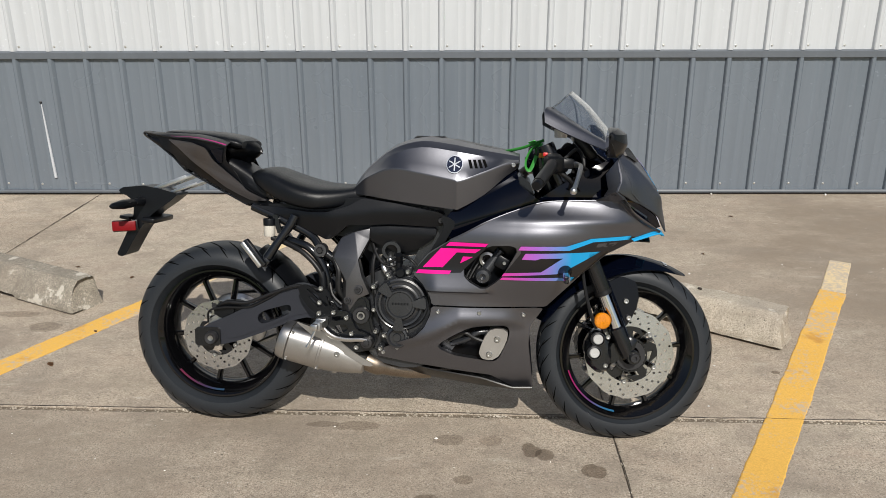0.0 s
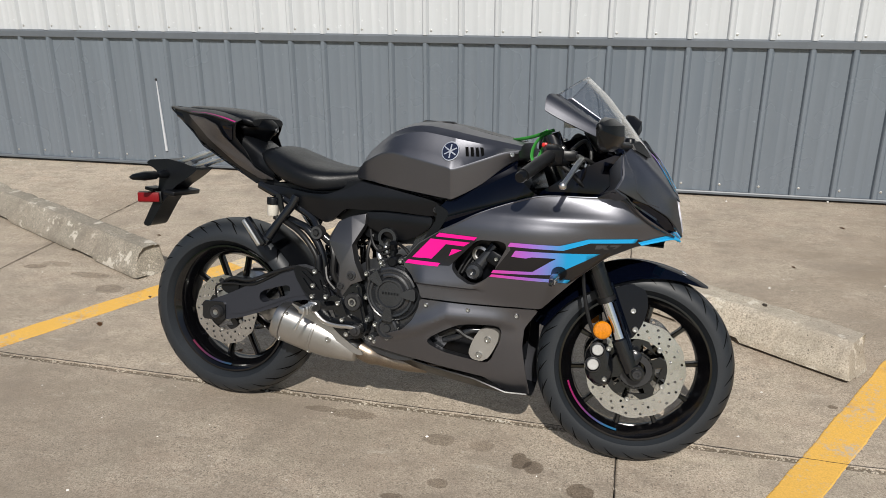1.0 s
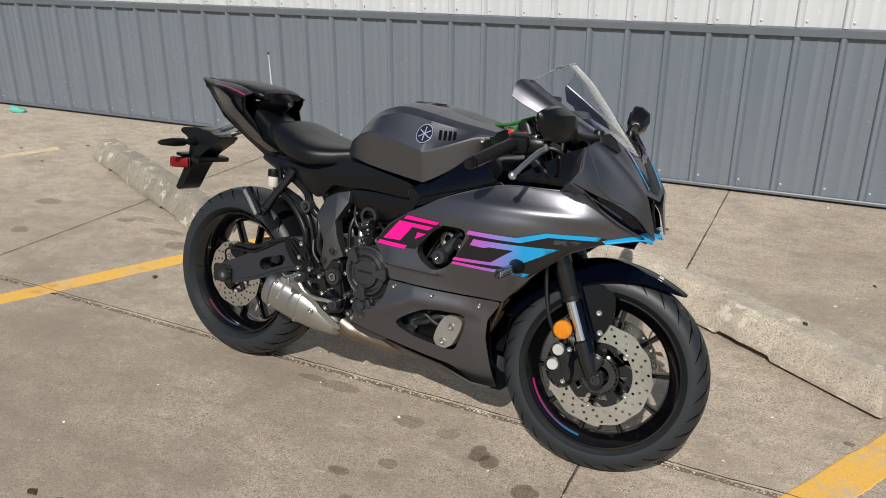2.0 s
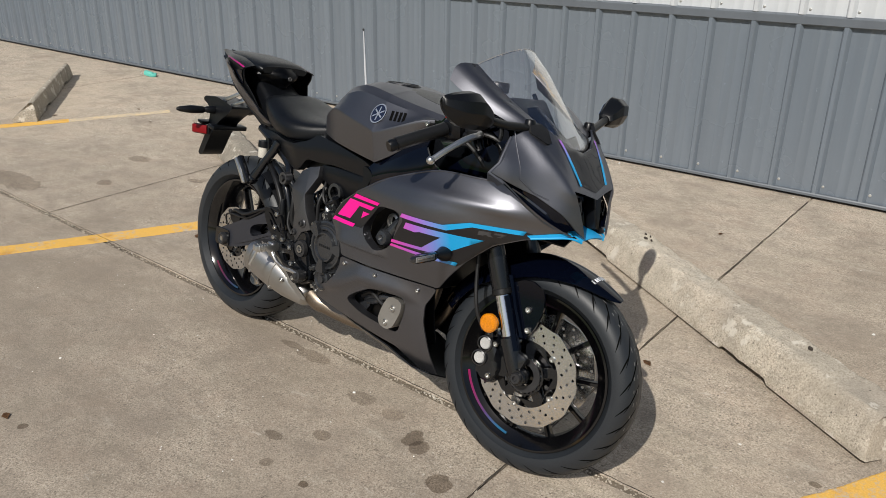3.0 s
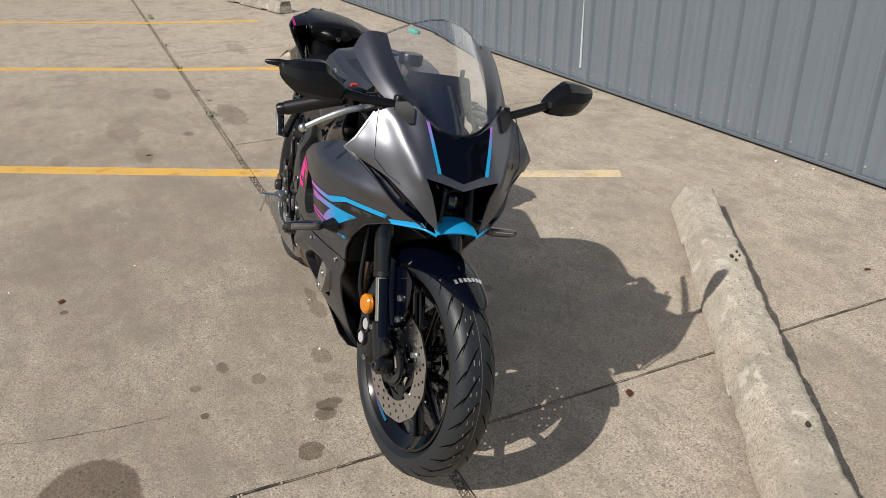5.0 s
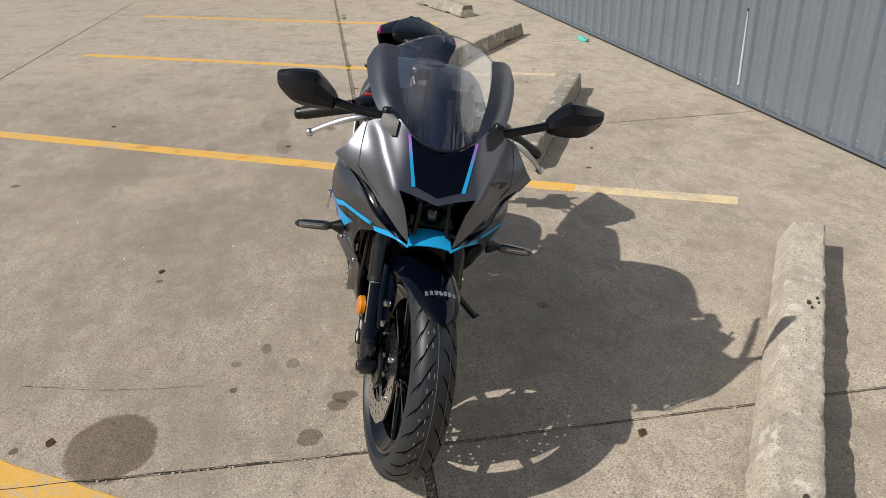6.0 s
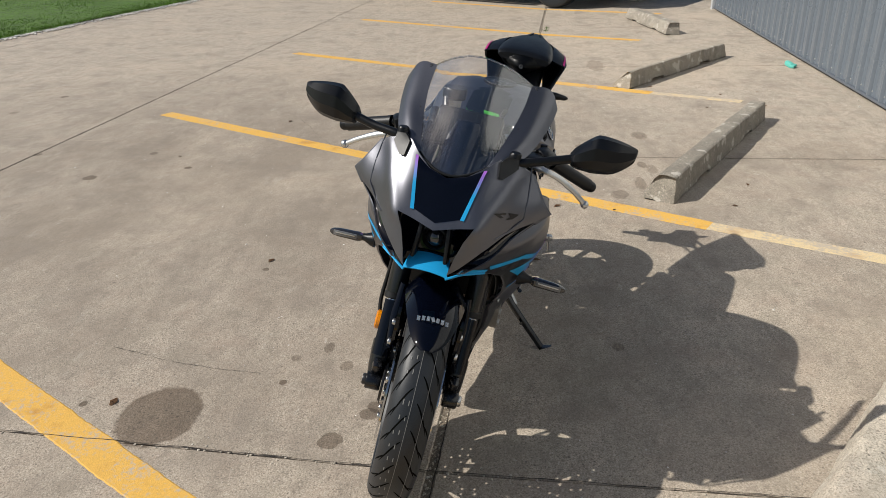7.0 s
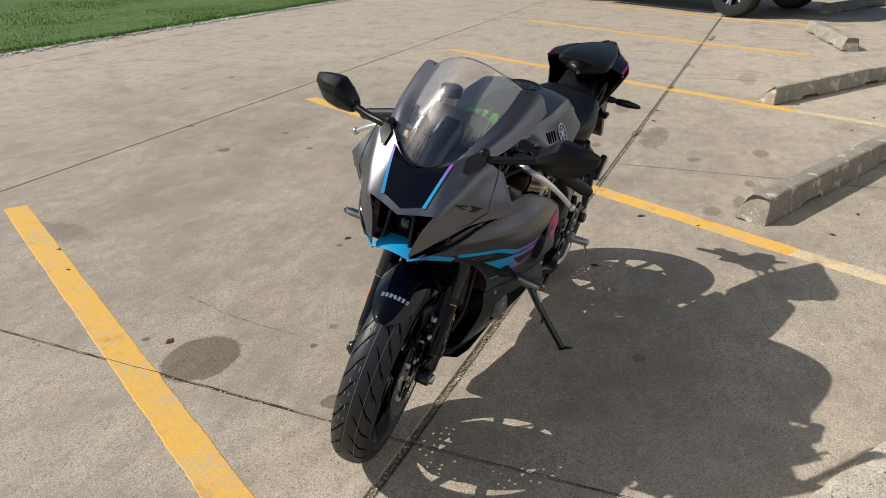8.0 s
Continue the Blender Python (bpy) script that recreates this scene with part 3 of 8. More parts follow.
YL = "worn yellow painted parking line on concrete"
OL = "scuffed pale stretch of an old parking line"
for path, width, old in (
        ([(-0.50, -0.345), (1.875, 3.46)], 0.118, False), ([(1.875, 3.46), (2.10, 3.85)], 0.105, True),
        ([(-3.37, -0.19), (-2.42, 1.56), (-1.91, 2.50), (-1.30, 3.50)], 0.118, False), ([(-1.30, 3.50), (-0.90, 4.20)], 0.105, True),
        ([(-6.17, 0.03), (-5.27, 1.87), (-4.82, 2.75), (-4.29, 3.62)], 0.115, False), ([(-4.29, 3.62), (-3.94, 4.27)], 0.10, True),
        ([(-9.05, 0.18), (-8.08, 2.16), (-7.13, 3.87)], 0.115, False), ([(-11.5, 0.9), (-9.56, 4.45)], 0.115, False), ([(-14.2, 1.1), (-12.4, 4.5)], 0.115, False)):
    parking_line(path, width, M_OLDLINE if old else M_YELLOW, OL if old else YL)

# ---- the metal-clad building ----
WALL = Matrix.Translation((0, 5.165, 0.0)) @ Matrix.Rotation(radians(-0.7), 4, "Z")
W0, W1, RIB = -9.95, 6.3, 0.2325
BASE_Z, MID_Z, TOP_Z = 0.082, 0.992, 3.66


def wall_obj(name, bm, mat, parent=None, label="", smooth=30):
    ob = part(name, bm, mat, parent, label, smooth)
    if parent is None:
        ob.matrix_world = WALL
    return ob


wall_north = wall_obj("wall_north", block((W1 - W0, 0.14, TOP_Z - 0.0), ((W0 + W1) / 2, 0.095, TOP_Z / 2), bevel=0), M_TRIM, smooth=0)
tagged(wall_north, "metal-clad shed wall with grey lower and white upper siding", "wall", kind="structure")


def siding_panel(z0, z1, width):
    """A sheet with four tall ribs and shallow stiffening beads between them."""
    prof, x = [], 0.0
    while x < width - 0.01:
        prof += [(x, 0), (x + 0.076, 0), (x + 0.080, 0.0016), (x + 0.086, 0.0016), (x + 0.090, 0), (x + 0.128, 0), (x + 0.132, 0.0016), (x + 0.138, 0.0016), (x + 0.142, 0),
                 (x + RIB - 0.046, 0), (x + RIB - 0.040, 0.018), (x + RIB - 0.034, 0.024), (x + RIB - 0.016, 0.024), (x + RIB - 0.010, 0.018)]
        x += RIB
    prof.append((width, 0))
    bm = loft([[(px, -0.002 - py, z) for px, py in prof] for z in (z0, z1)], False, False)
    return bm


count = int((W1 - W0) / (4 * RIB))
lower_me = mesh_of(siding_panel(BASE_Z + 0.035, MID_Z + 0.002, 4 * RIB), "siding_panel", M_GREYSIDE, 25)
upper_me = mesh_of(siding_panel(MID_Z + 0.05, TOP_Z, 4 * RIB), "siding_panel", M_WHITESIDE, 25)
x_first = -0.004 + 0.023 - 11 * 4 * RIB
screws = []
for i in range(count + 1):
    x = x_first + 4 * RIB * i
    if x + 4 * RIB > W1 + 0.3:
        continue
    for me in (lower_me, upper_me):
        ob = new("siding_panel", me)
        ob.parent = wall_north
        ob.location = (x, 0, 0)
    for k in range(4):
        for z in (BASE_Z + 0.075, MID_Z + 0.078):
            b = turned([(0.0001, -0.008), (0.004, -0.008), (0.0045, -0.004), (0.008, -0.003), (0.008, -0.001)], 8, (x + RIB * k + 0.012, 0, z + noise.noise(Vector((x, k, z))) * 0.01))
            screws.append(b)
siding_screws = part("siding_screws", join(*screws), M_SCREW, wall_north)
tagged(siding_screws, "pale screw heads in rows along the siding", kind="stuff")
strip = [(-0.024, 0.0), (-0.028, 0.004), (-0.028, 0.042), (-0.024, 0.046), (-0.006, 0.052), (0.0, 0.052), (0.0, 0.0)]
wall_obj("trim", loft([[(x, y, MID_Z + z) for y, z in strip] for x in (W0, W1)]), M_TRIM, wall_north, "grey metal flashing between the two sidings")
foot = [(-0.026, 0.036), (-0.03, 0.03), (-0.03, 0.018), (-0.022, 0.015), (0.02, 0.015), (0.02, 0.036)]
wall_obj("base_trim", loft([[(x, y, BASE_Z + z) for y, z in foot] for x in (W0, W1)]), M_TRIM, wall_north, "dark grey base flashing")
# a reflection down a dent in the siding, modelled as a pale strip
dent_glint = tube([(-2.672, -0.006, 0.70), (-2.664, -0.006, 0.45), (-2.655, -0.006, 0.2)], [0.004, 0.008, 0.010], 8, flat=1)
wall_obj("bare_scratch", dent_glint, M_GLINT, wall_north, "pale streak standing for light reflected off the grey siding")
wall_obj("bolt_head", ball((0.009, 0.006, 0.009), (-2.675, -0.006, 0.712)), M_DARKBOLT, wall_north)
post = block((0.10, 0.10, TOP_Z), (W0 - 0.05, 0.0, TOP_Z / 2), bevel=0.01)
wall_obj("corner_trim", post, M_WHITESIDE, wall_north, "white corner flashing")
for nm, size, at in (("wall_west", (0.14, 9.0, TOP_Z), (W0 + 0.07, 4.7, TOP_Z / 2)), ("wall_east", (0.14, 9.0, TOP_Z), (W1 - 0.07, 4.7, TOP_Z / 2)), ("wall_rear", (W1 - W0, 0.14, TOP_Z), ((W0 + W1) / 2, 9.2, TOP_Z / 2))):
    ob = wall_obj(nm, block(size, at, bevel=0), M_WHITESIDE, smooth=0)
    tagged(ob, "plain white metal wall of the shed", "wall", kind="structure")
roof = wall_obj("roof", block((W1 - W0 + 0.4, 9.6, 0.12), ((W0 + W1) / 2, 4.65, TOP_Z + 0.062), bevel=0.01), M_TRIM)
tagged(roof, "low grey metal roof of the shed", "roof", kind="structure")

# ---- lawn, gravel edge and weeds ----
LAWN = Matrix.Translation((-3.9, -4.26, 0)) @ Matrix.Rotation(radians(-7.2), 4, "Z")
lawn_bm = blank()
nx, ny = 60, 24
vs = [[lawn_bm.verts.new(LAWN @ Vector((-32 + 44 * i / nx, -0.02 - 16 * (j / ny) ** 1.4 + 0.05 * noise.noise(Vector((i * 0.9, j, 0))), 0.02 + 0.02 * min(1, j) + 0.02 * noise.noise(Vector((i * 0.5, j * 0.5, 3)))))) for j in range(ny + 1)] for i in range(nx + 1)]
for i in range(nx):
    for j in range(ny):
        lawn_bm.faces.new([vs[i][j], vs[i + 1][j], vs[i + 1][j + 1], vs[i][j + 1]])
lawn = part("lawn", lawn_bm, M_GRASS_SOIL)
tagged(lawn, "mown green lawn beside the parking lot", "lawn", kind="structure")


def blades(count, spread, tall, wide, seed, mat=M_BLADE):
    """Bent grass blades, each of two tapering quads' worth of triangles."""
    rng = random.Random(seed)
    v, f = [], []
    for _ in range(count):
        x, y, z = spread(rng)
        a, h, lean = rng.uniform(0, 6.283), tall * rng.uniform(0.5, 1.2), rng.uniform(0.1, 0.7)
        dx, dy = math.cos(a), math.sin(a)
        w = wide * rng.uniform(0.6, 1.3)
        k = len(v)
        v += [(x - dy * w, y + dx * w, z), (x + dy * w, y - dx * w, z),
              (x + dx * h * lean * 0.35 + dy * w * 0.8, y + dy * h * lean * 0.35 - dx * w * 0.8, z + h * 0.6), (x + dx * h * lean * 0.35 - dy * w * 0.8, y + dy * h * lean * 0.35 + dx * w * 0.8, z + h * 0.6),
              (x + dx * h * lean, y + dy * h * lean, z + h)]
        f += [(k, k + 1, k + 2, k + 3), (k + 3, k + 2, k + 4)]
    me = bpy.data.meshes.new("blades")
    me.from_pydata(v, [], f)
    me.materials.append(mat)
    return me


def lawn_spot(rng):
    p = LAWN @ Vector((rng.uniform(-18, 3), -0.01 - 6.0 * rng.random() ** 1.4, 0.025))
    return p.x, p.y, p.z


tagged(new("lawn_grass", blades(120000, lawn_spot, 0.030, 0.0042, 5)), "short green grass blades", "grass", kind="stuff")

rng = random.Random(8)
stones = blank()
for _ in range(2600):
    p = LAWN @ Vector((rng.uniform(-15, 3), -0.02 + abs(rng.gauss(0, 0.07)), 0.012))
    s = rng.uniform(0.006, 0.017)
    k = len(stones.verts)
    made = bmesh.ops.create_icosphere(stones, subdivisions=1, radius=s)["verts"]
    for q in made:
        q.co = Vector((q.co.x * 1.3, q.co.y, q.co.z * 0.7)) * (1 + 0.3 * noise.noise(q.co * 60 + p)) + p
tagged(part("edging_gravel", stones, M_STONE, smooth=0), "white gravel along the lawn edge", "gravel", kind="stuff")

for (x, y), n, r in (((-4.95, 2.60), 50, 0.08), ((-3.25, 2.53), 40, 0.07), ((-8.2, 2.80), 90, 0.2), ((-6.1, 2.68), 26, 0.06)):
    def tuft(rng, x=x, y=y, r=r):
        a = rng.uniform(-r, r)
        return on_lot(x + a, y - 0.04 * a + rng.gauss(0, 0.02), -0.01)
    tagged(new("weed_tuft", blades(n, tuft, 0.028, 0.003, int(100 + x * 7), M_WEED)), "small olive weeds growing in a pavement joint", "weed", "weeds in the joint", "stuff")

filler = blank()
for i in range(480):
    u0, u1 = -16.0 + 18.6 * i / 480, -16.0 + 18.6 * (i + 1) / 480
    q = [YARD @ Vector((u, v, -0.006 + 0.003 * noise.noise(Vector((u * 9, v * 60, 1))))) for u, v in ((u0, -0.02), (u1, -0.02), (u1, 0.02), (u0, 0.02))]
    filler.faces.new([filler.verts.new(p) for p in q])
bmesh.ops.remove_doubles(filler, verts=filler.verts, dist=1e-5)
bmesh.ops.solidify(filler, geom=filler.faces[:], thickness=0.01)
tagged(part("joint_filler", filler, M_JOINT, pavement), "crumbled filler in the wide joint")

# the narrow joints have ragged, broken edges
def crack(a, b, seed, wide):
    """A ragged dark line with pale crumbs beside it, from a to b on the lot."""
    n = int((Vector(b) - Vector(a)).length / 0.02)
    rings = []
    for i in range(n + 1):
        u, v = Vector(a).lerp(Vector(b), i / n)
        off = 0.004 * noise.noise(Vector((i * 0.13, seed, 0))) + 0.003 * noise.noise(Vector((i * 0.6, seed, 4)))
        w = wide * (0.55 + 0.9 * abs(noise.noise(Vector((i * 0.31, seed, 9)))))
        across = Vector((0, 1)) if abs(b[0] - a[0]) > abs(b[1] - a[1]) else Vector((1, 0))
        rings.append([YARD @ Vector((u + across.x * (off + s * w), v + across.y * (off + s * w), FALL * max(0, v) + 0.0036)) for s in (-1, 1)])
    bm = loft(rings, False, False)
    tagged(part("joint_crack", bm, M_SOOT, pavement, smooth=0), "ragged dark joint between two slabs")
    rng = random.Random(int(seed * 10))
    bits = blank()
    for _ in range(int(n * 0.7)):
        i = rng.randrange(n)
        if noise.noise(Vector((i * 0.05, seed, 20))) < 0.0:
            continue
        u, v = Vector(a).lerp(Vector(b), i / n)
        p = YARD @ Vector((u + rng.gauss(0, 0.012), v + rng.gauss(0, 0.012), 0))
        p.z = lot_z(p.x, p.y) + 0.001
        for q in bmesh.ops.create_icosphere(bits, subdivisions=1, radius=rng.uniform(0.0015, 0.0055))["verts"]:
            q.co = Vector((q.co.x * 1.4, q.co.y, q.co.z * 0.5)) + p
    tagged(part("joint_crumbs", bits, M_STOP, pavement, smooth=0), "pale crumbs along a joint", kind="stuff")


for k, (a, b) in enumerate((((0, -6.0), (0, 2.7)), ((-SLAB, 0.02), (-SLAB, 2.7)), ((-2 * SLAB, 0.02), (-2 * SLAB, 2.7)), ((SLAB, -3.0), (SLAB, 2.7)), ((-9.0, -SLAB), (4.0, -SLAB)), ((-14.0, 0.012), (3.4, 0.012)))):
    crack(a, b, 1.7 + k, 0.0034 if k in (1, 2) else 0.0019)

def hairline(path, seed, wide=0.0011):
    """A fine wandering crack across one slab."""
    rings = []
    for a, b in zip(path, path[1:]):
        a, b = Vector(a), Vector(b)
        n = int((b - a).length / 0.015)
        across = Vector((-(b - a).y, (b - a).x)).normalized()
        for i in range(n + (b == Vector(path[-1]))):
            p = a.lerp(b, i / n) + across * (0.012 * noise.noise(Vector((i * 0.09, seed, 1))) + 0.004 * noise.noise(Vector((i * 0.5, seed, 2))))
            w = wide * (0.3 + 1.1 * abs(noise.noise(Vector((i * 0.27, seed, 5)))))
            rings.append([on_lot(*(p + across * q * w), 0.0036) for q in (-1, 1)])
    tagged(part("hairline_crack", loft(rings, False, False), M_SOOT, pavement, smooth=0), "hairline crack in a slab")


hairline([(0.02, 1.15), (0.096, 1.405), (0.123, 1.563), (0.139, 1.741)], 3.0)
hairline([(-3.3, 0.9), (-2.6, 1.3), (-2.2, 1.9)], 5.0)

# loose grit in the open joint under the machine
grit = blank()
for _ in range(1700):
    u = rng.uniform(-4.4, 2.0)
    p = YARD @ Vector((u, rng.gauss(0.004, 0.015), -0.004))
    s = rng.uniform(0.0012, 0.0048)
    for q in bmesh.ops.create_icosphere(grit, subdivisions=1, radius=s)["verts"]:
        q.co = Vector((q.co.x * 1.2, q.co.y, q.co.z * 0.8)) + p
tagged(part("joint_grit", grit, M_STOP, smooth=0), "loose grit and crumbs in the pavement joint", "grit", kind="stuff")
crumbs = blank()
for _ in range(16):
    p = Vector(on_lot(rng.uniform(-6, 3), 5.165 - abs(rng.gauss(0.04, 0.05)) - 0.03, 0.004))
    for q in bmesh.ops.create_icosphere(crumbs, subdivisions=1, radius=rng.uniform(0.003, 0.009))["verts"]:
        q.co = q.co + p
tagged(part("wall_crumbs", crumbs, M_STONE, smooth=0), "pale crumbs along the foot of the wall", "grit", kind="stuff")
rng = random.Random(33)
verts, faces = [], []
for _ in range(520):
    p = Vector(on_lot(rng.uniform(-4.5, 2.6), rng.uniform(-0.3, 4.9), 0.001))
    s = rng.uniform(0.0012, 0.0034) * (1.9 if rng.random() < 0.12 else 1.0)
    n = len(verts)
    verts += [tuple(p + Vector(q) * s * rng.uniform(0.7, 1.4)) for q in ((1, 0, 0), (0, 1, 0), (-1, 0, 0), (0, -1, 0), (0, 0, 0.8), (0, 0, -0.3))]
    faces += [(n + a, n + b, n + c) for a, b, c in ((0, 1, 4), (1, 2, 4), (2, 3, 4), (3, 0, 4), (1, 0, 5), (2, 1, 5), (3, 2, 5), (0, 3, 5))]
grit_data = bpy.data.meshes.new("lot_grit")
grit_data.from_pydata(verts, [], faces)
grit_data.materials.append(M_STONE)
tagged(new("lot_grit", grit_data), "pale loose grit scattered over the concrete", "grit", kind="stuff")
rng = random.Random(21)
for k in range(26):
    x, y = rng.uniform(-5.5, 2.4), rng.uniform(2.5, 4.9)
    if k > 18:
        x, y = rng.uniform(-3.5, 0.5), rng.uniform(0.2, 2.1)
    s = rng.uniform(0.012, 0.022)
    bm = loft([[(-s, -0.2 * s, 0.001), (-s, 0.2 * s, 0.001)], [(0, -0.6 * s, 0.004), (0, 0.6 * s, 0.005)], [(s, -0.05 * s, 0.002), (s, 0.05 * s, 0.003)]], False, False)
    bmesh.ops.solidify(bm, geom=bm.faces[:], thickness=0.0008)
    ob = part("dry_leaf", bm, M_LEAF)
    ob.matrix_world = pose(*on_lot(x, y, 0.001), 0, 0, rng.uniform(0, 360))
    tagged(ob, "small curled brown leaf on the concrete", "leaf", "scattered leaves")
scrap = part("plastic_scrap", join(block((0.10, 0.05, 0.05), (0, 0, 0.026), (0, 12, 20), 0.018), block((0.05, 0.07, 0.03), (0.05, 0.02, 0.018), (10, 0, 50), 0.012)), M_TURQUOISE)
scrap.matrix_world = pose(*on_lot(-5.35, 5.02, 0.0))
tagged(scrap, "crumpled turquoise plastic scrap by the wall", "litter")

# ---- the motorcycle: x forward from the rear axle, y to its left, z up from the ground line ----
bike = new("motorcycle")
bike.matrix_world = pose(-0.763, 2.422, -0.003, -10.4, 0, -6.4)
tagged(bike, "gunmetal sport motorcycle with pink and blue decals on its side stand", "motorcycle")
REAR, FRONT = Vector((0.003, 0, 0.309)), Vector((1.365, 0, 0.295))
FORK_LOW, FORK_WAY = Vector((1.322, 0, 0.365)), Vector((-0.395, 0, 0.919)).normalized()
HEAD_AXIS = FORK_LOW - Vector((0.035, 0, 0))
STEER = Matrix.Translation(HEAD_AXIS) @ Matrix.Rotation(radians(9.4), 4, FORK_WAY) @ Matrix.Translation(-HEAD_AXIS)


def both(name, bm, mat, parent=bike, label="", smooth=38):
    """A part of the right side and its mirror image on the left."""
    twin = mirrored(bm)
    return part(name, bm, mat, parent, label, smooth), part(name, twin, mat, parent, label, smooth)


# -- wheels --
def tyre_profile(outer, width, rim):
    """From one bead over the crown to the other."""
    half = width / 2
    pts = []
    for k in range(25):
        a = math.pi * (k / 24 - 0.5) * 1.12
        y = half * math.sin(a) / 1.0 if abs(a) < math.pi / 2 else math.copysign(half * math.cos(abs(a) - math.pi / 2), a)
        depth = outer - rim - 0.002
        crown = math.cos(a) if abs(a) < math.pi / 2 else math.cos(a)
        r = outer - depth * 0.62 * (1 - max(-0.3, crown)) ** 1.15
        pts.append((r, y))
    return [(rim + 0.004, -half * 0.62), (rim + 0.014, -half * 0.80)] + pts + [(rim + 0.014, half * 0.80), (rim + 0.004, half * 0.62)]


def tread(outer, width, pairs, mat_parent, c):
    """Slanting grooves that sweep from near the crown to the shoulder."""
    half = width / 2
    bms = []
    for k in range(pairs):
        for s in (-1, 1):
            a0 = 2 * math.pi * (k + (0.5 if s > 0 else 0)) / pairs
            for f0, f1, da, w in ((0.10, 0.66, 0.26, 0.0046), (0.45, 0.92, 0.15, 0.0036)):
                rows = []
                for i in range(7):
                    f = f0 + (f1 - f0) * i / 6
                    th = f * math.pi / 2 * 0.92
                    y = s * half * math.sin(th)
                    r = outer - (outer - c[1] - 0.002) * 0.62 * (1 - math.cos(th)) ** 1.15 + 0.0004
                    a = a0 - da * (i / 6) ** 1.2 + (0.5 * math.pi / pairs if f0 > 0.4 else 0)
                    ww = w * math.sin(math.pi * (i + 0.7) / 7.4) / outer
                    rows.append([(c[0].x + r * math.cos(a + d), c[0].y + y, c[0].z + r * math.sin(a + d)) for d in (-ww, ww)])
                bms.append(loft(rows, False, False))
    return tagged(part("tread_groove", join(*bms), M_GROOVE, mat_parent), kind="stuff")


def spoke(p0, p1, w0, w1, t):
    """A ribbed, tapering spoke between two points of the wheel's plane."""
    a, b = Vector(p0), Vector(p1)
    d = (b - a).normalized()
    s = d.cross(Vector((0, 1, 0))).normalized()
    rings = []
    for f in (0, 0.15, 0.5, 0.85, 1):
        c, w = a.lerp(b, f), (w0 + (w1 - w0) * f) * (1.25 if f in (0, 1) else 1)
        y = Vector((0, t, 0))
        rings.append([c - s * w - y * 0.6, c - s * w * 0.5 - y, c + s * w * 0.5 - y, c + s * w - y * 0.6, c + s * w + y * 0.6, c + s * w * 0.5 + y, c - s * w * 0.5 + y, c - s * w + y * 0.6])
    return loft(rings)


def wheel(c, outer, width, rim_w, label):
    rim = 0.216
    w = part("wheel", turned([(0.012, -0.05), (0.030, -0.05), (0.034, -0.046), (0.036, -0.02), (0.05, -0.014), (0.05, 0.014), (0.036, 0.02), (0.034, 0.046), (0.030, 0.05), (0.012, 0.05), (0.012, -0.05)], 32, c), M_RIM, bike, label)
    part("tyre", turned(tyre_profile(outer, width, rim), 96, c), M_TYRE, w)
    h = rim_w / 2
    part("rim", turned([(rim + 0.006, -h), (rim + 0.006, -h + 0.006), (rim - 0.004, -h + 0.012), (rim - 0.018, -h * 0.5), (rim - 0.022, 0), (rim - 0.018, h * 0.5), (rim - 0.004, h - 0.012), (rim + 0.006, h - 0.006), (rim + 0.006, h),
                        (rim, h), (rim - 0.012, h - 0.012), (rim - 0.030, h * 0.45), (rim - 0.034, 0), (rim - 0.030, -h * 0.45), (rim - 0.012, -h + 0.012), (rim, -h), (rim + 0.006, -h)], 80, c), M_RIM, w)
    for k in range(10):
        a = 2 * math.pi * k / 10 + 0.12
        b = a + (0.10 if k % 2 else -0.10)
        part("spoke", spoke(c + Vector((0.040 * math.cos(b), 0, 0.040 * math.sin(b))), c + Vector((0.190 * math.cos(a), 0, 0.190 * math.sin(a))), 0.010, 0.007, 0.016), M_RIM, w)
    tread(outer, width, 29, w, (c, rim))
    return w


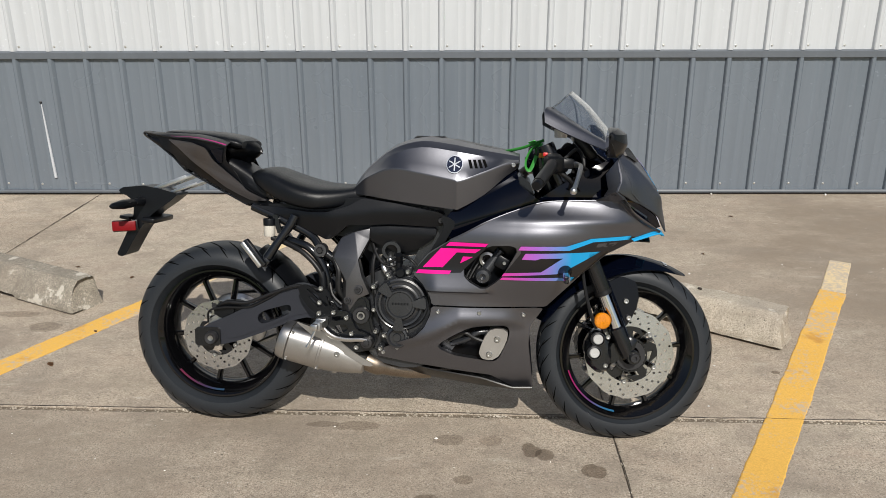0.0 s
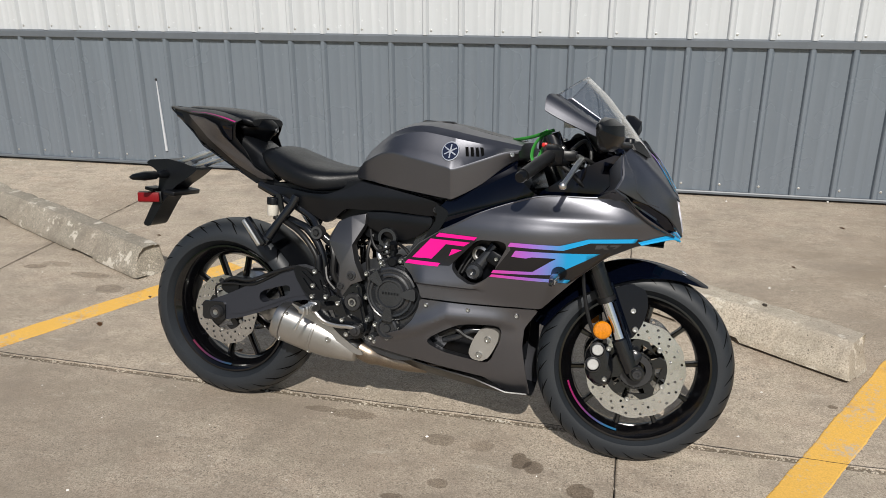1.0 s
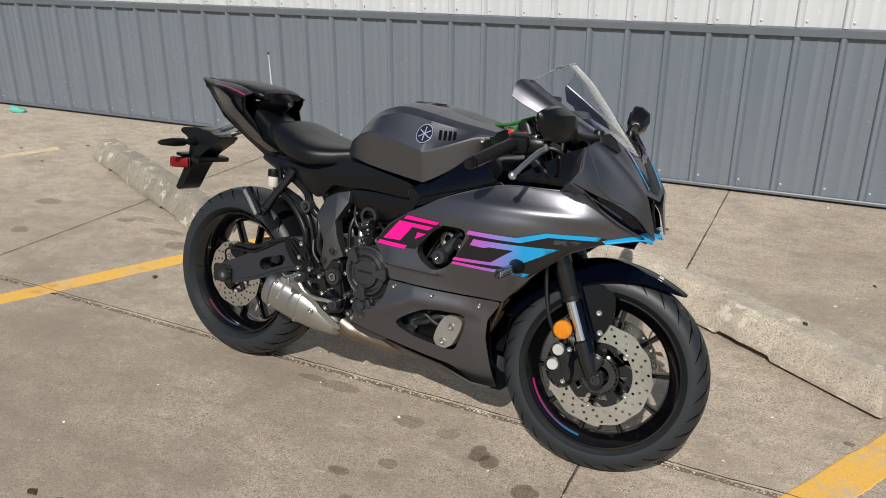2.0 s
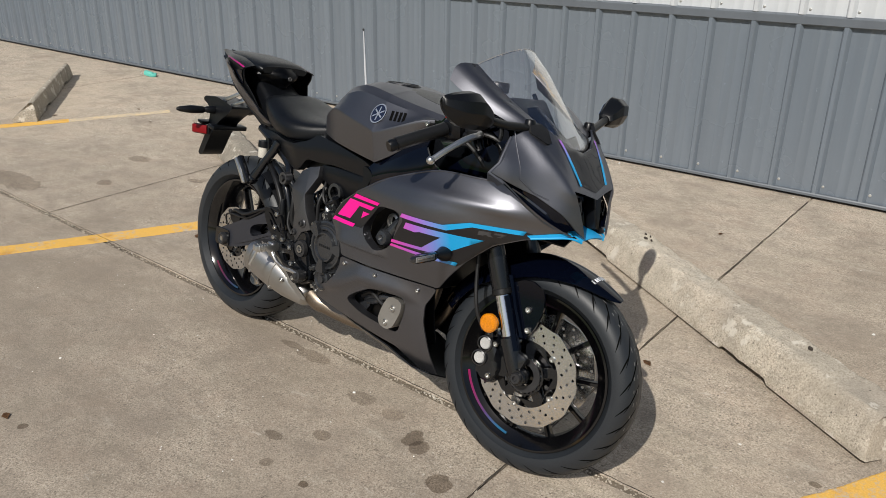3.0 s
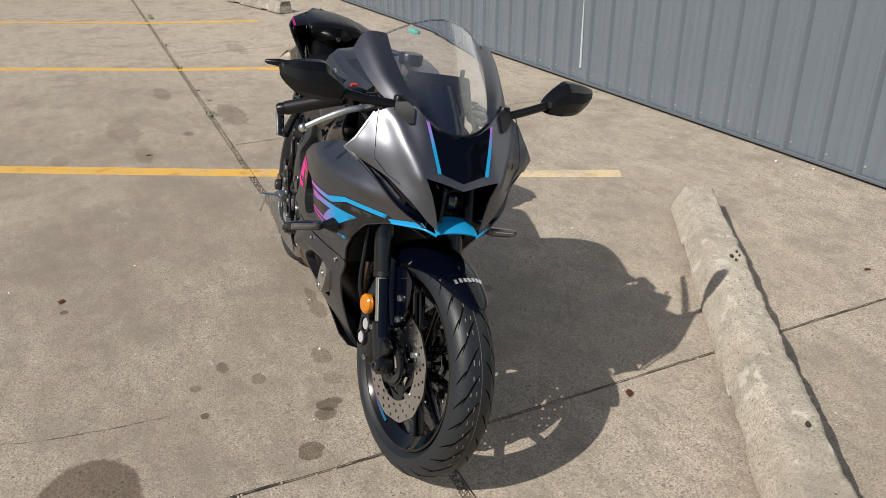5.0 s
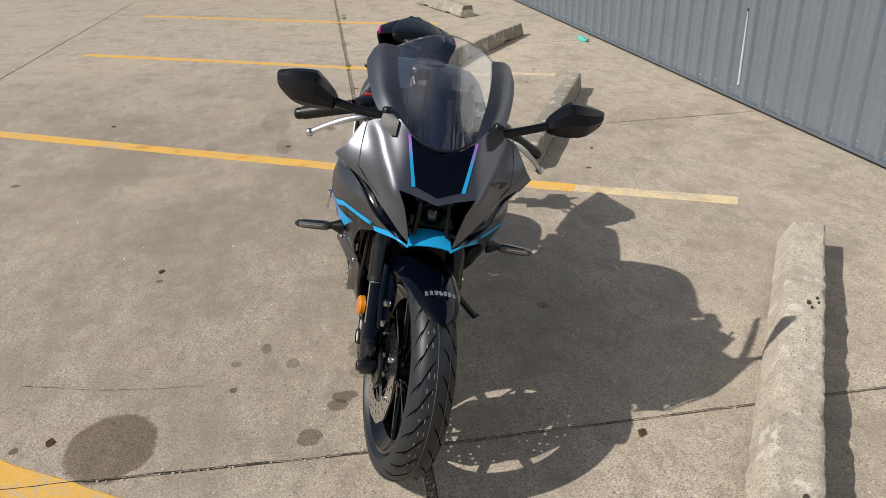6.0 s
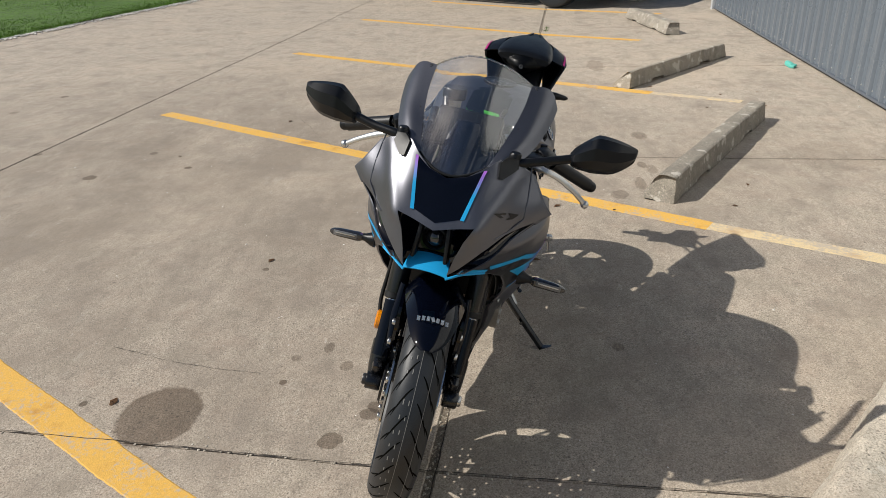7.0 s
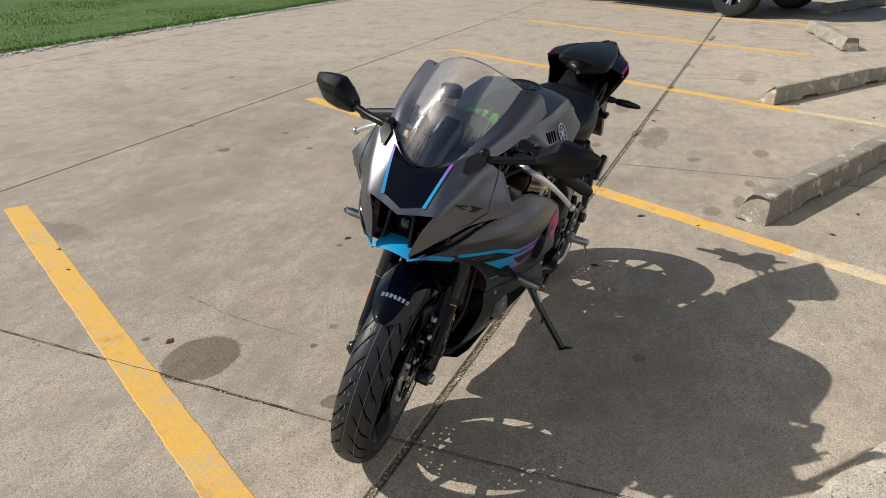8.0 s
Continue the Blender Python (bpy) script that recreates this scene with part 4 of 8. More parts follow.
def disc(c, r0, r1, y, holes, parent, carrier=True):
    """A drilled brake disc with a dark carrier and its bolts."""
    ring = [(r1 * (1 + 0.012 * math.cos(12 * a)) * math.cos(a), r1 * (1 + 0.012 * math.cos(12 * a)) * math.sin(a)) for a in np.linspace(0, 2 * math.pi, 97)[:-1]]
    bore = [(r0 * math.cos(a), r0 * math.sin(a)) for a in np.linspace(0, 2 * math.pi, 61)[:-1]]
    cut = [bore]
    for k in range(holes):
        for j in range(3):
            a = 2 * math.pi * (k + j * 0.33) / holes
            r = r0 + (r1 - r0) * (0.22 + 0.29 * j)
            cut.append([(r * math.cos(a) + 0.0043 * math.cos(b), r * math.sin(a) + 0.0043 * math.sin(b)) for b in np.linspace(0, 2 * math.pi, 8)[:-1]])
    t = math.copysign(0.0045, y)
    bm = panel(ring, lambda u, v, d: (c.x + u, c.y + y - t * (d > 0), c.z + v), 1.0, cut, 0.02)
    ob = part("brake_disc", bm, M_STEEL, parent, "drilled steel brake disc")
    if carrier:
        n = 5
        out = [((r0 - 0.004 + (0.010 if k % 4 in (0, 1) else -0.012)) * math.cos(2 * math.pi * k / 20), (r0 - 0.004 + (0.010 if k % 4 in (0, 1) else -0.012)) * math.sin(2 * math.pi * k / 20)) for k in range(20)]
        win = []
        for k in range(n):
            a = 2 * math.pi * (k + 0.55) / n + 0.3
            win.append([((r0 * q) * math.cos(a + d), (r0 * q) * math.sin(a + d)) for q, d in ((0.50, -0.38), (0.86, -0.44), (0.86, 0.44), (0.50, 0.38))])
        hub = [(0.035 * math.cos(a), 0.035 * math.sin(a)) for a in np.linspace(0, 2 * math.pi, 25)[:-1]]
        part("disc_carrier", panel(out, lambda u, v, d: (c.x + u, c.y + y * 0.97 - t * 1.4 * (d > 0), c.z + v), 1.0, win + [hub], 0.02), M_FRAME, ob)
        for k in range(n * 2):
            a = 2 * math.pi * k / (n * 2) + 0.15
            rr = r0 - 0.001 if k % 2 else r0 * 0.45
            part("disc_bolt", bolt_bm((c.x + rr * math.cos(a), c.y + y, c.z + rr * math.sin(a)), 0.008, (0, math.copysign(1, y), 0), 0.006), M_BOLT, ob)
    return ob


front_wheel = wheel(FRONT, 0.292, 0.110, 0.090, "black ten-spoke front wheel")
tone = [(0.056 * math.cos(a), 0.056 * math.sin(a)) for a in np.linspace(0, 2 * math.pi, 49)[:-1]]
slots = [[(0.037 * math.cos(a), 0.037 * math.sin(a)) for a in np.linspace(0, 2 * math.pi, 33)[:-1]]]
for k in range(24):
    a = 2 * math.pi * k / 24
    slots.append([(r * math.cos(a + d), r * math.sin(a + d)) for r, d in ((0.043, -0.06), (0.052, -0.06), (0.052, 0.06), (0.043, 0.06))])
part("sensor_ring", panel(tone, lambda u, v, d: (FRONT.x + u, -0.078 + 0.003 * (d > 0), FRONT.z + v), 1.0, slots, 0.02), M_FRAME, front_wheel, "slotted black sensor ring")
rear_wheel = wheel(REAR, 0.310, 0.182, 0.146, "black ten-spoke rear wheel")
for y in (-0.066, 0.066):
    disc(FRONT, 0.092, 0.145, y, 20, front_wheel)
disc(REAR, 0.070, 0.119, -0.088, 17, rear_wheel)
part("sensor_ring", turned([(0.03, -0.082), (0.048, -0.082), (0.048, -0.078), (0.03, -0.078)], 40, FRONT), M_DARKBOLT, front_wheel)
part("sprocket", turned([(0.05, 0.088), (0.108, 0.088), (0.112, 0.091), (0.108, 0.095), (0.05, 0.095)], 44, REAR), M_BOLT, rear_wheel)


def rim_tape(c, y, a0, a1, parent, shift, dim):
    rows = []
    for k in range(25):
        a = a0 + (a1 - a0) * k / 24
        rows.append([(c.x + r * math.cos(a), y + dy, c.z + r * math.sin(a)) for r, dy in ((0.1975, 0.0147), (0.2025, 0.0102))])
    ob = part("rim_tape", loft(rows, False, False), fading_paint("rim tape colours", [(shift - 0.10, (0.30 * dim, 0.006, 0.10 * dim)), (shift - 0.03, (0.09 * dim, 0.04 * dim, 0.15 * dim)), (shift + 0.02, (0.010, 0.12 * dim, 0.25 * dim))], 0, 0.8), parent, "pink to blue tape on the wheel rim")
    return ob


rim_tape(FRONT, -0.0475, radians(198), radians(260), front_wheel, 1.28, 0.75)
# same tape with its colours dimmed to stand in for shade at the rear
rim_tape(REAR, -0.0755, radians(222), radians(272), rear_wheel, -0.03, 0.3)
def on_tread(a, y):
    th = math.asin(min(1, abs(y) / 0.055))
    r = 0.292 - (0.292 - 0.218) * 0.62 * (1 - math.cos(th)) ** 1.15 + 0.0011
    return (FRONT.x + r * math.cos(a), y, FRONT.z + r * math.sin(a))


chalk = []
rngc = random.Random(3)
for k in range(52):
    a, y = 2 * math.pi * k / 52 + 0.02, -0.019 + 0.004 * math.sin(5 * k)
    if k % 6 == 5:
        continue
    w, l, t = 0.0085, 0.060, 0.0021
    for y1 in (y - w, y + w - 2 * t):
        a1 = a + 0.012 * rngc.random()
        chalk.append(loft([[on_tread(q, y2) for y2 in (y1, y1 + t)] for q in (a1, a1 + l * rngc.uniform(0.4, 0.8))], False, False))
tagged(part("chalk_marks", join(*chalk), M_CHALK, front_wheel, "faint pale marks round the tread"), kind="stuff")
seams = [loft([[on_tread(2 * math.pi * k / 72, y1) for y1 in (y0, y0 + 0.0012)] for k in range(73)], False, False) for y0 in (-0.004, 0.027)]
part("mould_line", join(*seams), M_CHALK, front_wheel)

# -- fork, brakes and front mudguard --


def fork_at(s, y):
    p = FORK_LOW + FORK_WAY * s
    return (p.x, y, p.z)


for y in (-0.103, 0.103):
    s = math.copysign(1, y)
    leg = part("fork_leg", tube([fork_at(k, y) for k in (0.150, 0.16, 0.64, 0.65)], [0.024, 0.0265, 0.0265, 0.025], 24), M_FRAME, bike, "upright fork leg with black upper tube and chrome slider")
    part("chrome_tube", tube([fork_at(k, y) for k in (-0.02, 0.19)], 0.0205, 24), M_CHROME, leg, "polished chrome fork tube")
    part("dust_seal", tube([fork_at(k, y) for k in (0.140, 0.143, 0.156, 0.160)], [0.022, 0.0275, 0.0275, 0.024], 24), M_HOSE, leg)
    f0, f1 = Vector(fork_at(-0.01, y)), Vector(fork_at(0.138, y))
    ahead = Vector((0.919, 0, 0.395))
    guard = [[q + ahead * 0.027 * math.cos(t) - Vector((0, s, 0)) * 0.027 * math.sin(t) for t in np.linspace(radians(-52), radians(95), 11)] for q in (f0, f0.lerp(f1, 0.5), f1)]
    part("fork_guard", shell(guard, 0.003), M_GLOSS, leg)
    low = tube([fork_at(k, y) for k in (0.030, 0.025, 0.0, -0.04, -0.075)], [0.022, 0.026, 0.026, 0.024, 0.02], 20)
    lug = turned([(0.012, y - 0.02), (0.021, y - 0.02), (0.023, y - 0.016), (0.023, y + 0.016), (0.021, y + 0.02), (0.012, y + 0.02)], 24, (FRONT.x, 0, FRONT.z))
    web = block((0.036, 0.026, 0.07), (1.352, y, 0.325), (0, 20, 0), 0.01)
    part("fork_bottom", join(low, lug, web), M_FRAME, leg)
    part("axle_nut", bolt_bm((FRONT.x, y + s * 0.02, FRONT.z), 0.015, (0, s, 0), 0.010), M_BOLT if s > 0 else M_DARKBOLT, leg)
    cal = pillow(rounded([(1.233, 0.25), (1.278, 0.235), (1.303, 0.27), (1.293, 0.345), (1.263, 0.385), (1.223, 0.355), (1.216, 0.29)], 0.02), y - s * 0.062, y + s * 0.008, (), 0.016, 0.010, 0.75)
    caliper = part("brake_caliper", cal, M_FRAME, bike, "black radial front brake caliper")
    for q in ((1.250, 0.352), (1.240, 0.308)):
        part("piston_cap", turned([(0.0001, y + s * 0.013), (0.004, y + s * 0.014), (0.014, y + s * 0.014), (0.0165, y + s * 0.011), (0.0165, y + s * 0.0)], 24, (q[0], 0, q[1])), M_WHITECAP, caliper, "round pale piston cap")
        part("cap_ring", turned([(0.019, y + s * 0.016), (0.0225, y + s * 0.014), (0.0225, y + s * 0.0)], 24, (q[0], 0, q[1])), M_DARKBOLT, caliper)
    part("caliper_bracket", plate(rounded([(1.278, 0.27), (1.323, 0.275), (1.338, 0.33), (1.308, 0.345), (1.288, 0.31)], 0.01), y - s * 0.01, y - s * 0.03, bevel=0.003), M_FRAME, caliper)
    for q in ((1.276, 0.268), (1.281, 0.36)):
        part("caliper_bolt", bolt_bm((q[0], y + s * 0.008, q[1]), 0.008, (0, s, 0)), M_BOLT, caliper)
    refl = part("side_reflector", turned([(0.0001, y + s * 0.036), (0.022, y + s * 0.035), (0.026, y + s * 0.031), (0.026, y + s * 0.02), (0.0001, y + s * 0.02)], 28, (1.257 - 0.02 * (s > 0), -0.018 * (s > 0), 0.415)), M_AMBER, bike, "round amber side reflector")
    part("reflector_stay", block((0.012, 0.03, 0.06), (1.263, y + s * 0.006, 0.405), (0, -10, 0), 0.003), M_FRAME, refl)
    hose = spline([fork_at(0.36, y + s * 0.03), (1.192, y + s * 0.03, 0.55), (1.214, y + s * 0.034, 0.45), (1.240, y + s * 0.02, 0.39)], 6)
    part("brake_hose", tube(hose, 0.0055, 8), M_HOSE, bike)


def guard_ring(a, half, r, drop):
    """A cross-section of the front mudguard at angle a round the wheel."""
    pts = []
    for k in range(13):
        f = -1 + k / 6
        y = half * f
        rr = r - drop * abs(f) ** 2.6
        pts.append((FRONT.x + rr * math.cos(a), y, FRONT.z + rr * math.sin(a)))
    return pts


rings = []
for a, half, r, drop in ((53, 0.012, 0.318, 0.004), (56, 0.030, 0.317, 0.010), (62, 0.046, 0.315, 0.018), (72, 0.060, 0.314, 0.028), (84, 0.070, 0.316, 0.042), (98, 0.076, 0.320, 0.055), (112, 0.076, 0.320, 0.060), (126, 0.074, 0.322, 0.055), (140, 0.070, 0.326, 0.050), (152, 0.064, 0.332, 0.05), (160, 0.052, 0.336, 0.045)):
    rings.append((a, half, r, drop))
rings = [guard_ring(radians(q[0]), *q[1:]) for q in spline(rings, 3)]
fender = part("front_fender", shell(rings, -0.003), M_GLOSS, bike, "gloss black front mudguard")
for y in (-0.078, 0.078):
    s = math.copysign(1, y)
    stay = part("fender_stay", plate(rounded([(1.262, 0.50), (1.290, 0.545), (1.362, 0.550), (1.386, 0.505), (1.378, 0.450), (1.358, 0.404), (1.335, 0.380), (1.305, 0.400)], 0.028), y + s * 0.006, y - s * 0.002, bevel=0.002), M_GLOSS, fender)
    for q in ((1.342, 0.472), (1.352, 0.418)):
        part("stay_bolt", bolt_bm((q[0], y + s * 0.006, q[1]), 0.009, (0, s, 0), 0.008), M_BOLT, stay)
fw = blank()
for k in range(7):
    y = -0.034 + 0.0113 * k
    r = 0.3182 - 0.024 * abs(y / 0.056) ** 2.6
    bar = block((0.0016, 0.0075, 0.013), (0, 0, 0), (22 if k == 3 else 0, 0, 0), 0)
    bar.transform(pose(FRONT.x + r * math.cos(radians(68)), y, FRONT.z + r * math.sin(radians(68)), 0, -68, 0))
    fw = join(fw, bar)
for s in (-1, 1):
    rows = []
    for z in (0.395, 0.43, 0.47, 0.51, 0.55):
        xf = 1.322 - 0.43 * (z - 0.365) + 0.036
        k = 1.0 - 0.35 * abs(z - 0.47) / 0.08
        rows.append([(xf - 0.010, s * (0.082 + 0.022 * k), z), (xf - 0.002, s * (0.082 + 0.014 * k), z), (xf, s * 0.086, z), (xf - 0.003, s * 0.077, z), (xf - 0.012, s * 0.068, z)])
    part("fork_guard", shell([[tuple(q[i:i + 3]) for i in range(0, 15, 3)] for q in spline([sum(r, ()) for r in rows], 3)], 0.003), M_GLOSS, fender, "gloss black guard before the fork tube")
part("fender_mark", fw, M_BADGE, fender, "row of small silver bars")

for ob in [front_wheel, fender] + [o for o in bike.children if o.name.split(".")[0] in ("fork_leg", "brake_caliper", "side_reflector", "brake_hose")]:
    ob.matrix_basis = STEER

# -- main fairing --
FX = (0.55, 0.70, 0.85, 1.00, 1.10, 1.20, 1.30, 1.40, 1.47)
FZ = (0.15, 0.25, 0.35, 0.45, 0.56, 0.64, 0.70, 0.74, 0.80)
half_width = grid_value(FX, FZ, [
    (0.080, 0.085, 0.085, 0.075, 0.050, 0.040, 0.030, 0.030, 0.030),
    (0.130, 0.140, 0.140, 0.120, 0.095, 0.080, 0.060, 0.050, 0.040),
    (0.170, 0.188, 0.182, 0.150, 0.122, 0.105, 0.080, 0.060, 0.050),
    (0.190, 0.205, 0.196, 0.166, 0.142, 0.125, 0.105, 0.085, 0.060),
    (0.195, 0.208, 0.214, 0.212, 0.200, 0.166, 0.122, 0.084, 0.058),
    (0.192, 0.208, 0.226, 0.238, 0.232, 0.202, 0.150, 0.096, 0.060),
    (0.182, 0.202, 0.228, 0.246, 0.245, 0.221, 0.170, 0.106, 0.066),
    (0.172, 0.190, 0.212, 0.228, 0.230, 0.214, 0.178, 0.122, 0.080),
    (0.150, 0.165, 0.180, 0.190, 0.192, 0.185, 0.165, 0.125, 0.085)])


def soft(v, a, b):
    t = min(max((v - a) / (b - a), 0), 1)
    return t * t * (3 - 2 * t)


RIDGE_X, RIDGE_Z = (0.60, 0.653, 0.739, 0.830, 0.914, 0.990, 1.06), (0.318, 0.336, 0.371, 0.420, 0.421, 0.419, 0.405)


def side_width(x, z):
    w = half_width(x, z)
    # a ledge under the upper vent that ends in a sharp lower edge
    w += 0.020 * min(max((0.590 - z) / 0.072, 0), 1) * (1 - soft(0.519 - z, 0, 0.010)) * soft(x, 0.695, 0.76) * (1 - soft(x, 0.895, 0.945))
    # a ridge over the lower vent, drawn in below
    ridge = float(np.interp(x, RIDGE_X, RIDGE_Z))
    fall = (z - ridge) / (0.036 if z > ridge else 0.017)
    w += (0.016 * math.exp(-fall * fall) - 0.004 * soft(ridge - z, 0, 0.03)) * soft(x, 0.60, 0.72) * (1 - soft(x, 0.96, 1.05))
    # the crease along the upper flank
    w += 0.007 * math.exp(-((z - 0.742 + 0.10 * (x - 1.1) ** 2) / 0.014) ** 2) * soft(x, 0.84, 1.0) * (1 - soft(x, 1.28, 1.40))
    return w


def right_side(x, z, d):
    return (x, -(side_width(x, z) - d), z)


FAIRING = [(0.796, 0.674), (0.85, 0.702), (0.91, 0.735), (0.99, 0.768), (1.08, 0.797), (1.20, 0.804), (1.300, 0.803), (1.340, 0.766), (1.39, 0.728), (1.452, 0.702), (1.40, 0.688), (1.345, 0.672), (1.275, 0.640), (1.20, 0.575), (1.14, 0.512),
           (1.098, 0.4655), (0.90, 0.4675), (0.7445, 0.4695), (0.742, 0.490), (0.722, 0.530), (0.686, 0.565), (0.705, 0.60), (0.735, 0.635)]
LOWER = [(1.090, 0.4605), (1.085, 0.450), (1.052, 0.40), (1.048, 0.34), (1.058, 0.26), (1.068, 0.172), (1.02, 0.170), (0.985, 0.190), (0.93, 0.225), (0.80, 0.245), (0.66, 0.265), (0.560, 0.282), (0.585, 0.312), (0.635, 0.338), (0.690, 0.362),
         (0.722, 0.395), (0.740, 0.435), (0.744, 0.4645), (0.90, 0.4625)]
VENT_UP = rounded([(0.839, 0.577), (0.866, 0.622), (0.920, 0.664), (0.990, 0.668), (1.008, 0.656), (0.963, 0.568), (0.932, 0.539), (0.903, 0.526), (0.855, 0.552)], 0.009)
VENT_LOW = rounded([(0.762, 0.323), (0.768, 0.341), (0.812, 0.370), (0.862, 0.396), (0.900, 0.402), (0.974, 0.404), (0.989, 0.388), (0.984, 0.354), (0.953, 0.282), (0.932, 0.277), (0.811, 0.299)], 0.009)
f_right, f_left = both("side_fairing", panel(rounded(FAIRING, 0.006), right_side, 0.004, (VENT_UP,), 0.008, deep=0.03), M_GREY, label="matt gunmetal side fairing with a vent")
both("lower_cowl", panel(rounded(LOWER, 0.006), right_side, 0.004, (VENT_LOW,), 0.008, deep=0.03), M_GREY, label="matt gunmetal lower cowl with an open vent")
for par in (f_right, f_left):
    s = -1 if par is f_right else 1
    for q in ((0.765, 0.448), (0.893, 0.448), (1.030, 0.438), (0.583, 0.296)):
        part("fairing_bolt", bolt_bm((q[0], s * (side_width(*q) + 0.0005), q[1]), 0.0065, (0, s, 0), 0.005), M_BOLT, par)


LIP = [(0.800, 0.676), (0.850, 0.702), (0.910, 0.735), (0.990, 0.768), (1.080, 0.796), (1.200, 0.803), (1.298, 0.802), (1.338, 0.767), (1.388, 0.729), (1.440, 0.706)]
for par, s in ((f_right, -1), (f_left, 1)):
    part("fairing_lip", tube(spline([(x, s * (side_width(x, z) - 0.001), z) for x, z in LIP], 6), 0.0028, 8), M_GREY, par, "rolled upper edge")


def decal(name, outline, mat, lift, label=""):
    """A film laid on both side fairings."""
    for par, s in ((f_right, -1), (f_left, 1)):
        bm = panel(outline, lambda u, v, d: (u, s * (side_width(u, v) + lift - d), v), 0.0004, (), 0.012)
        part(name, bm, mat, par, label, 60)


decal("black_band", [(0.797, 0.672), (0.842, 0.672), (0.91, 0.672), (0.915, 0.661), (0.835, 0.577), (0.70, 0.568), (0.69, 0.578), (0.735, 0.630)], M_BLACKDECAL, 0.0010)
decal("black_band", [(1.014, 0.664), (1.150, 0.668), (1.225, 0.690), (1.350, 0.694), (1.395, 0.686), (1.345, 0.674), (1.275, 0.642), (1.19, 0.567), (1.174, 0.556), (0.954, 0.558), (0.964, 0.572), (1.016, 0.645)], M_BLACKDECAL, 0.0010)
decal("pink_stripe", [(0.800, 0.671), (0.918, 0.671), (0.909, 0.661), (0.788, 0.659)], M_FADE, 0.0016, "magenta stripe")
decal("pink_letter", [(0.773, 0.651), (0.896, 0.653), (0.878, 0.640), (0.822, 0.640), (0.778, 0.591), (0.716, 0.589)], M_FADE, 0.0016, "bold magenta slanted shape")
decal("pink_letter", [(0.841, 0.628), (0.872, 0.628), (0.832, 0.606)], M_FADE, 0.0016)
decal("pink_stripe", [(0.703, 0.581), (0.806, 0.582), (0.799, 0.571), (0.694, 0.569)], M_FADE, 0.0016)
decal("fading_stripe", [(1.016, 0.667), (1.151, 0.669), (1.225, 0.692), (1.352, 0.696), (1.345, 0.684), (1.231, 0.681), (1.161, 0.656), (1.008, 0.655)], M_FADE, 0.0016, "stripe fading from magenta to sky blue")
decal("fading_number", [(1.030, 0.645), (1.257, 0.650), (1.165, 0.598), (1.126, 0.580), (0.960, 0.570), (0.966, 0.580), (1.078, 0.586), (1.126, 0.620), (1.143, 0.631), (1.077, 0.630), (1.060, 0.625), (1.019, 0.626)], M_FADE, 0.0016, "bold arrow shape fading from violet to sky blue")
decal("fading_stripe", [(0.961, 0.566), (1.180, 0.568), (1.172, 0.557), (0.954, 0.558)], M_FADE, 0.0022)
decal("blue_edge", [(1.352, 0.686), (1.40, 0.700), (1.443, 0.712), (1.452, 0.705), (1.40, 0.690), (1.360, 0.679)], M_BLUE, 0.0016, "sky blue edge stripe")
decal("model_mark", [(1.246, 0.676), (1.276, 0.677), (1.272, 0.670), (1.278, 0.664), (1.266, 0.664), (1.262, 0.668), (1.254, 0.664), (1.242, 0.664)], M_GREYDECAL, 0.0018)
decal("model_mark", [(1.282, 0.677), (1.312, 0.678), (1.296, 0.666), (1.286, 0.666), (1.298, 0.673), (1.281, 0.672)], M_GREYDECAL, 0.0018)

# dark inner ducts behind the vents, and the belly
both("inner_duct", panel([(0.80, 0.52), (1.05, 0.53), (1.06, 0.69), (0.80, 0.68)], lambda u, v, d: (u, -(side_width(u, v) - 0.075 - d), v), 0.003, (), 0.04), M_SATIN)
both("inner_duct", panel([(0.74, 0.26), (1.03, 0.25), (1.03, 0.42), (0.74, 0.42)], lambda u, v, d: (u, -(half_width(u, v) - 0.07 - d), v), 0.003, (), 0.04), M_SATIN)
rings = []
for x, z0, w in ((0.54, 0.262, 0.085), (0.62, 0.215, 0.075), (0.75, 0.185, 0.07), (0.90, 0.165, 0.068), (1.0, 0.155, 0.06), (1.065, 0.155, 0.05)):
    up = 0.05 if x < 1.0 else 0.03
    rings.append([(x, -w - 0.045, z0 + up), (x, -w, z0 + 0.012), (x, -w * 0.4, z0), (x, w * 0.4, z0), (x, w, z0 + 0.012), (x, w + 0.045, z0 + up)])
part("belly_pan", shell(rings, 0.004), M_SATIN, bike, "black belly pan")

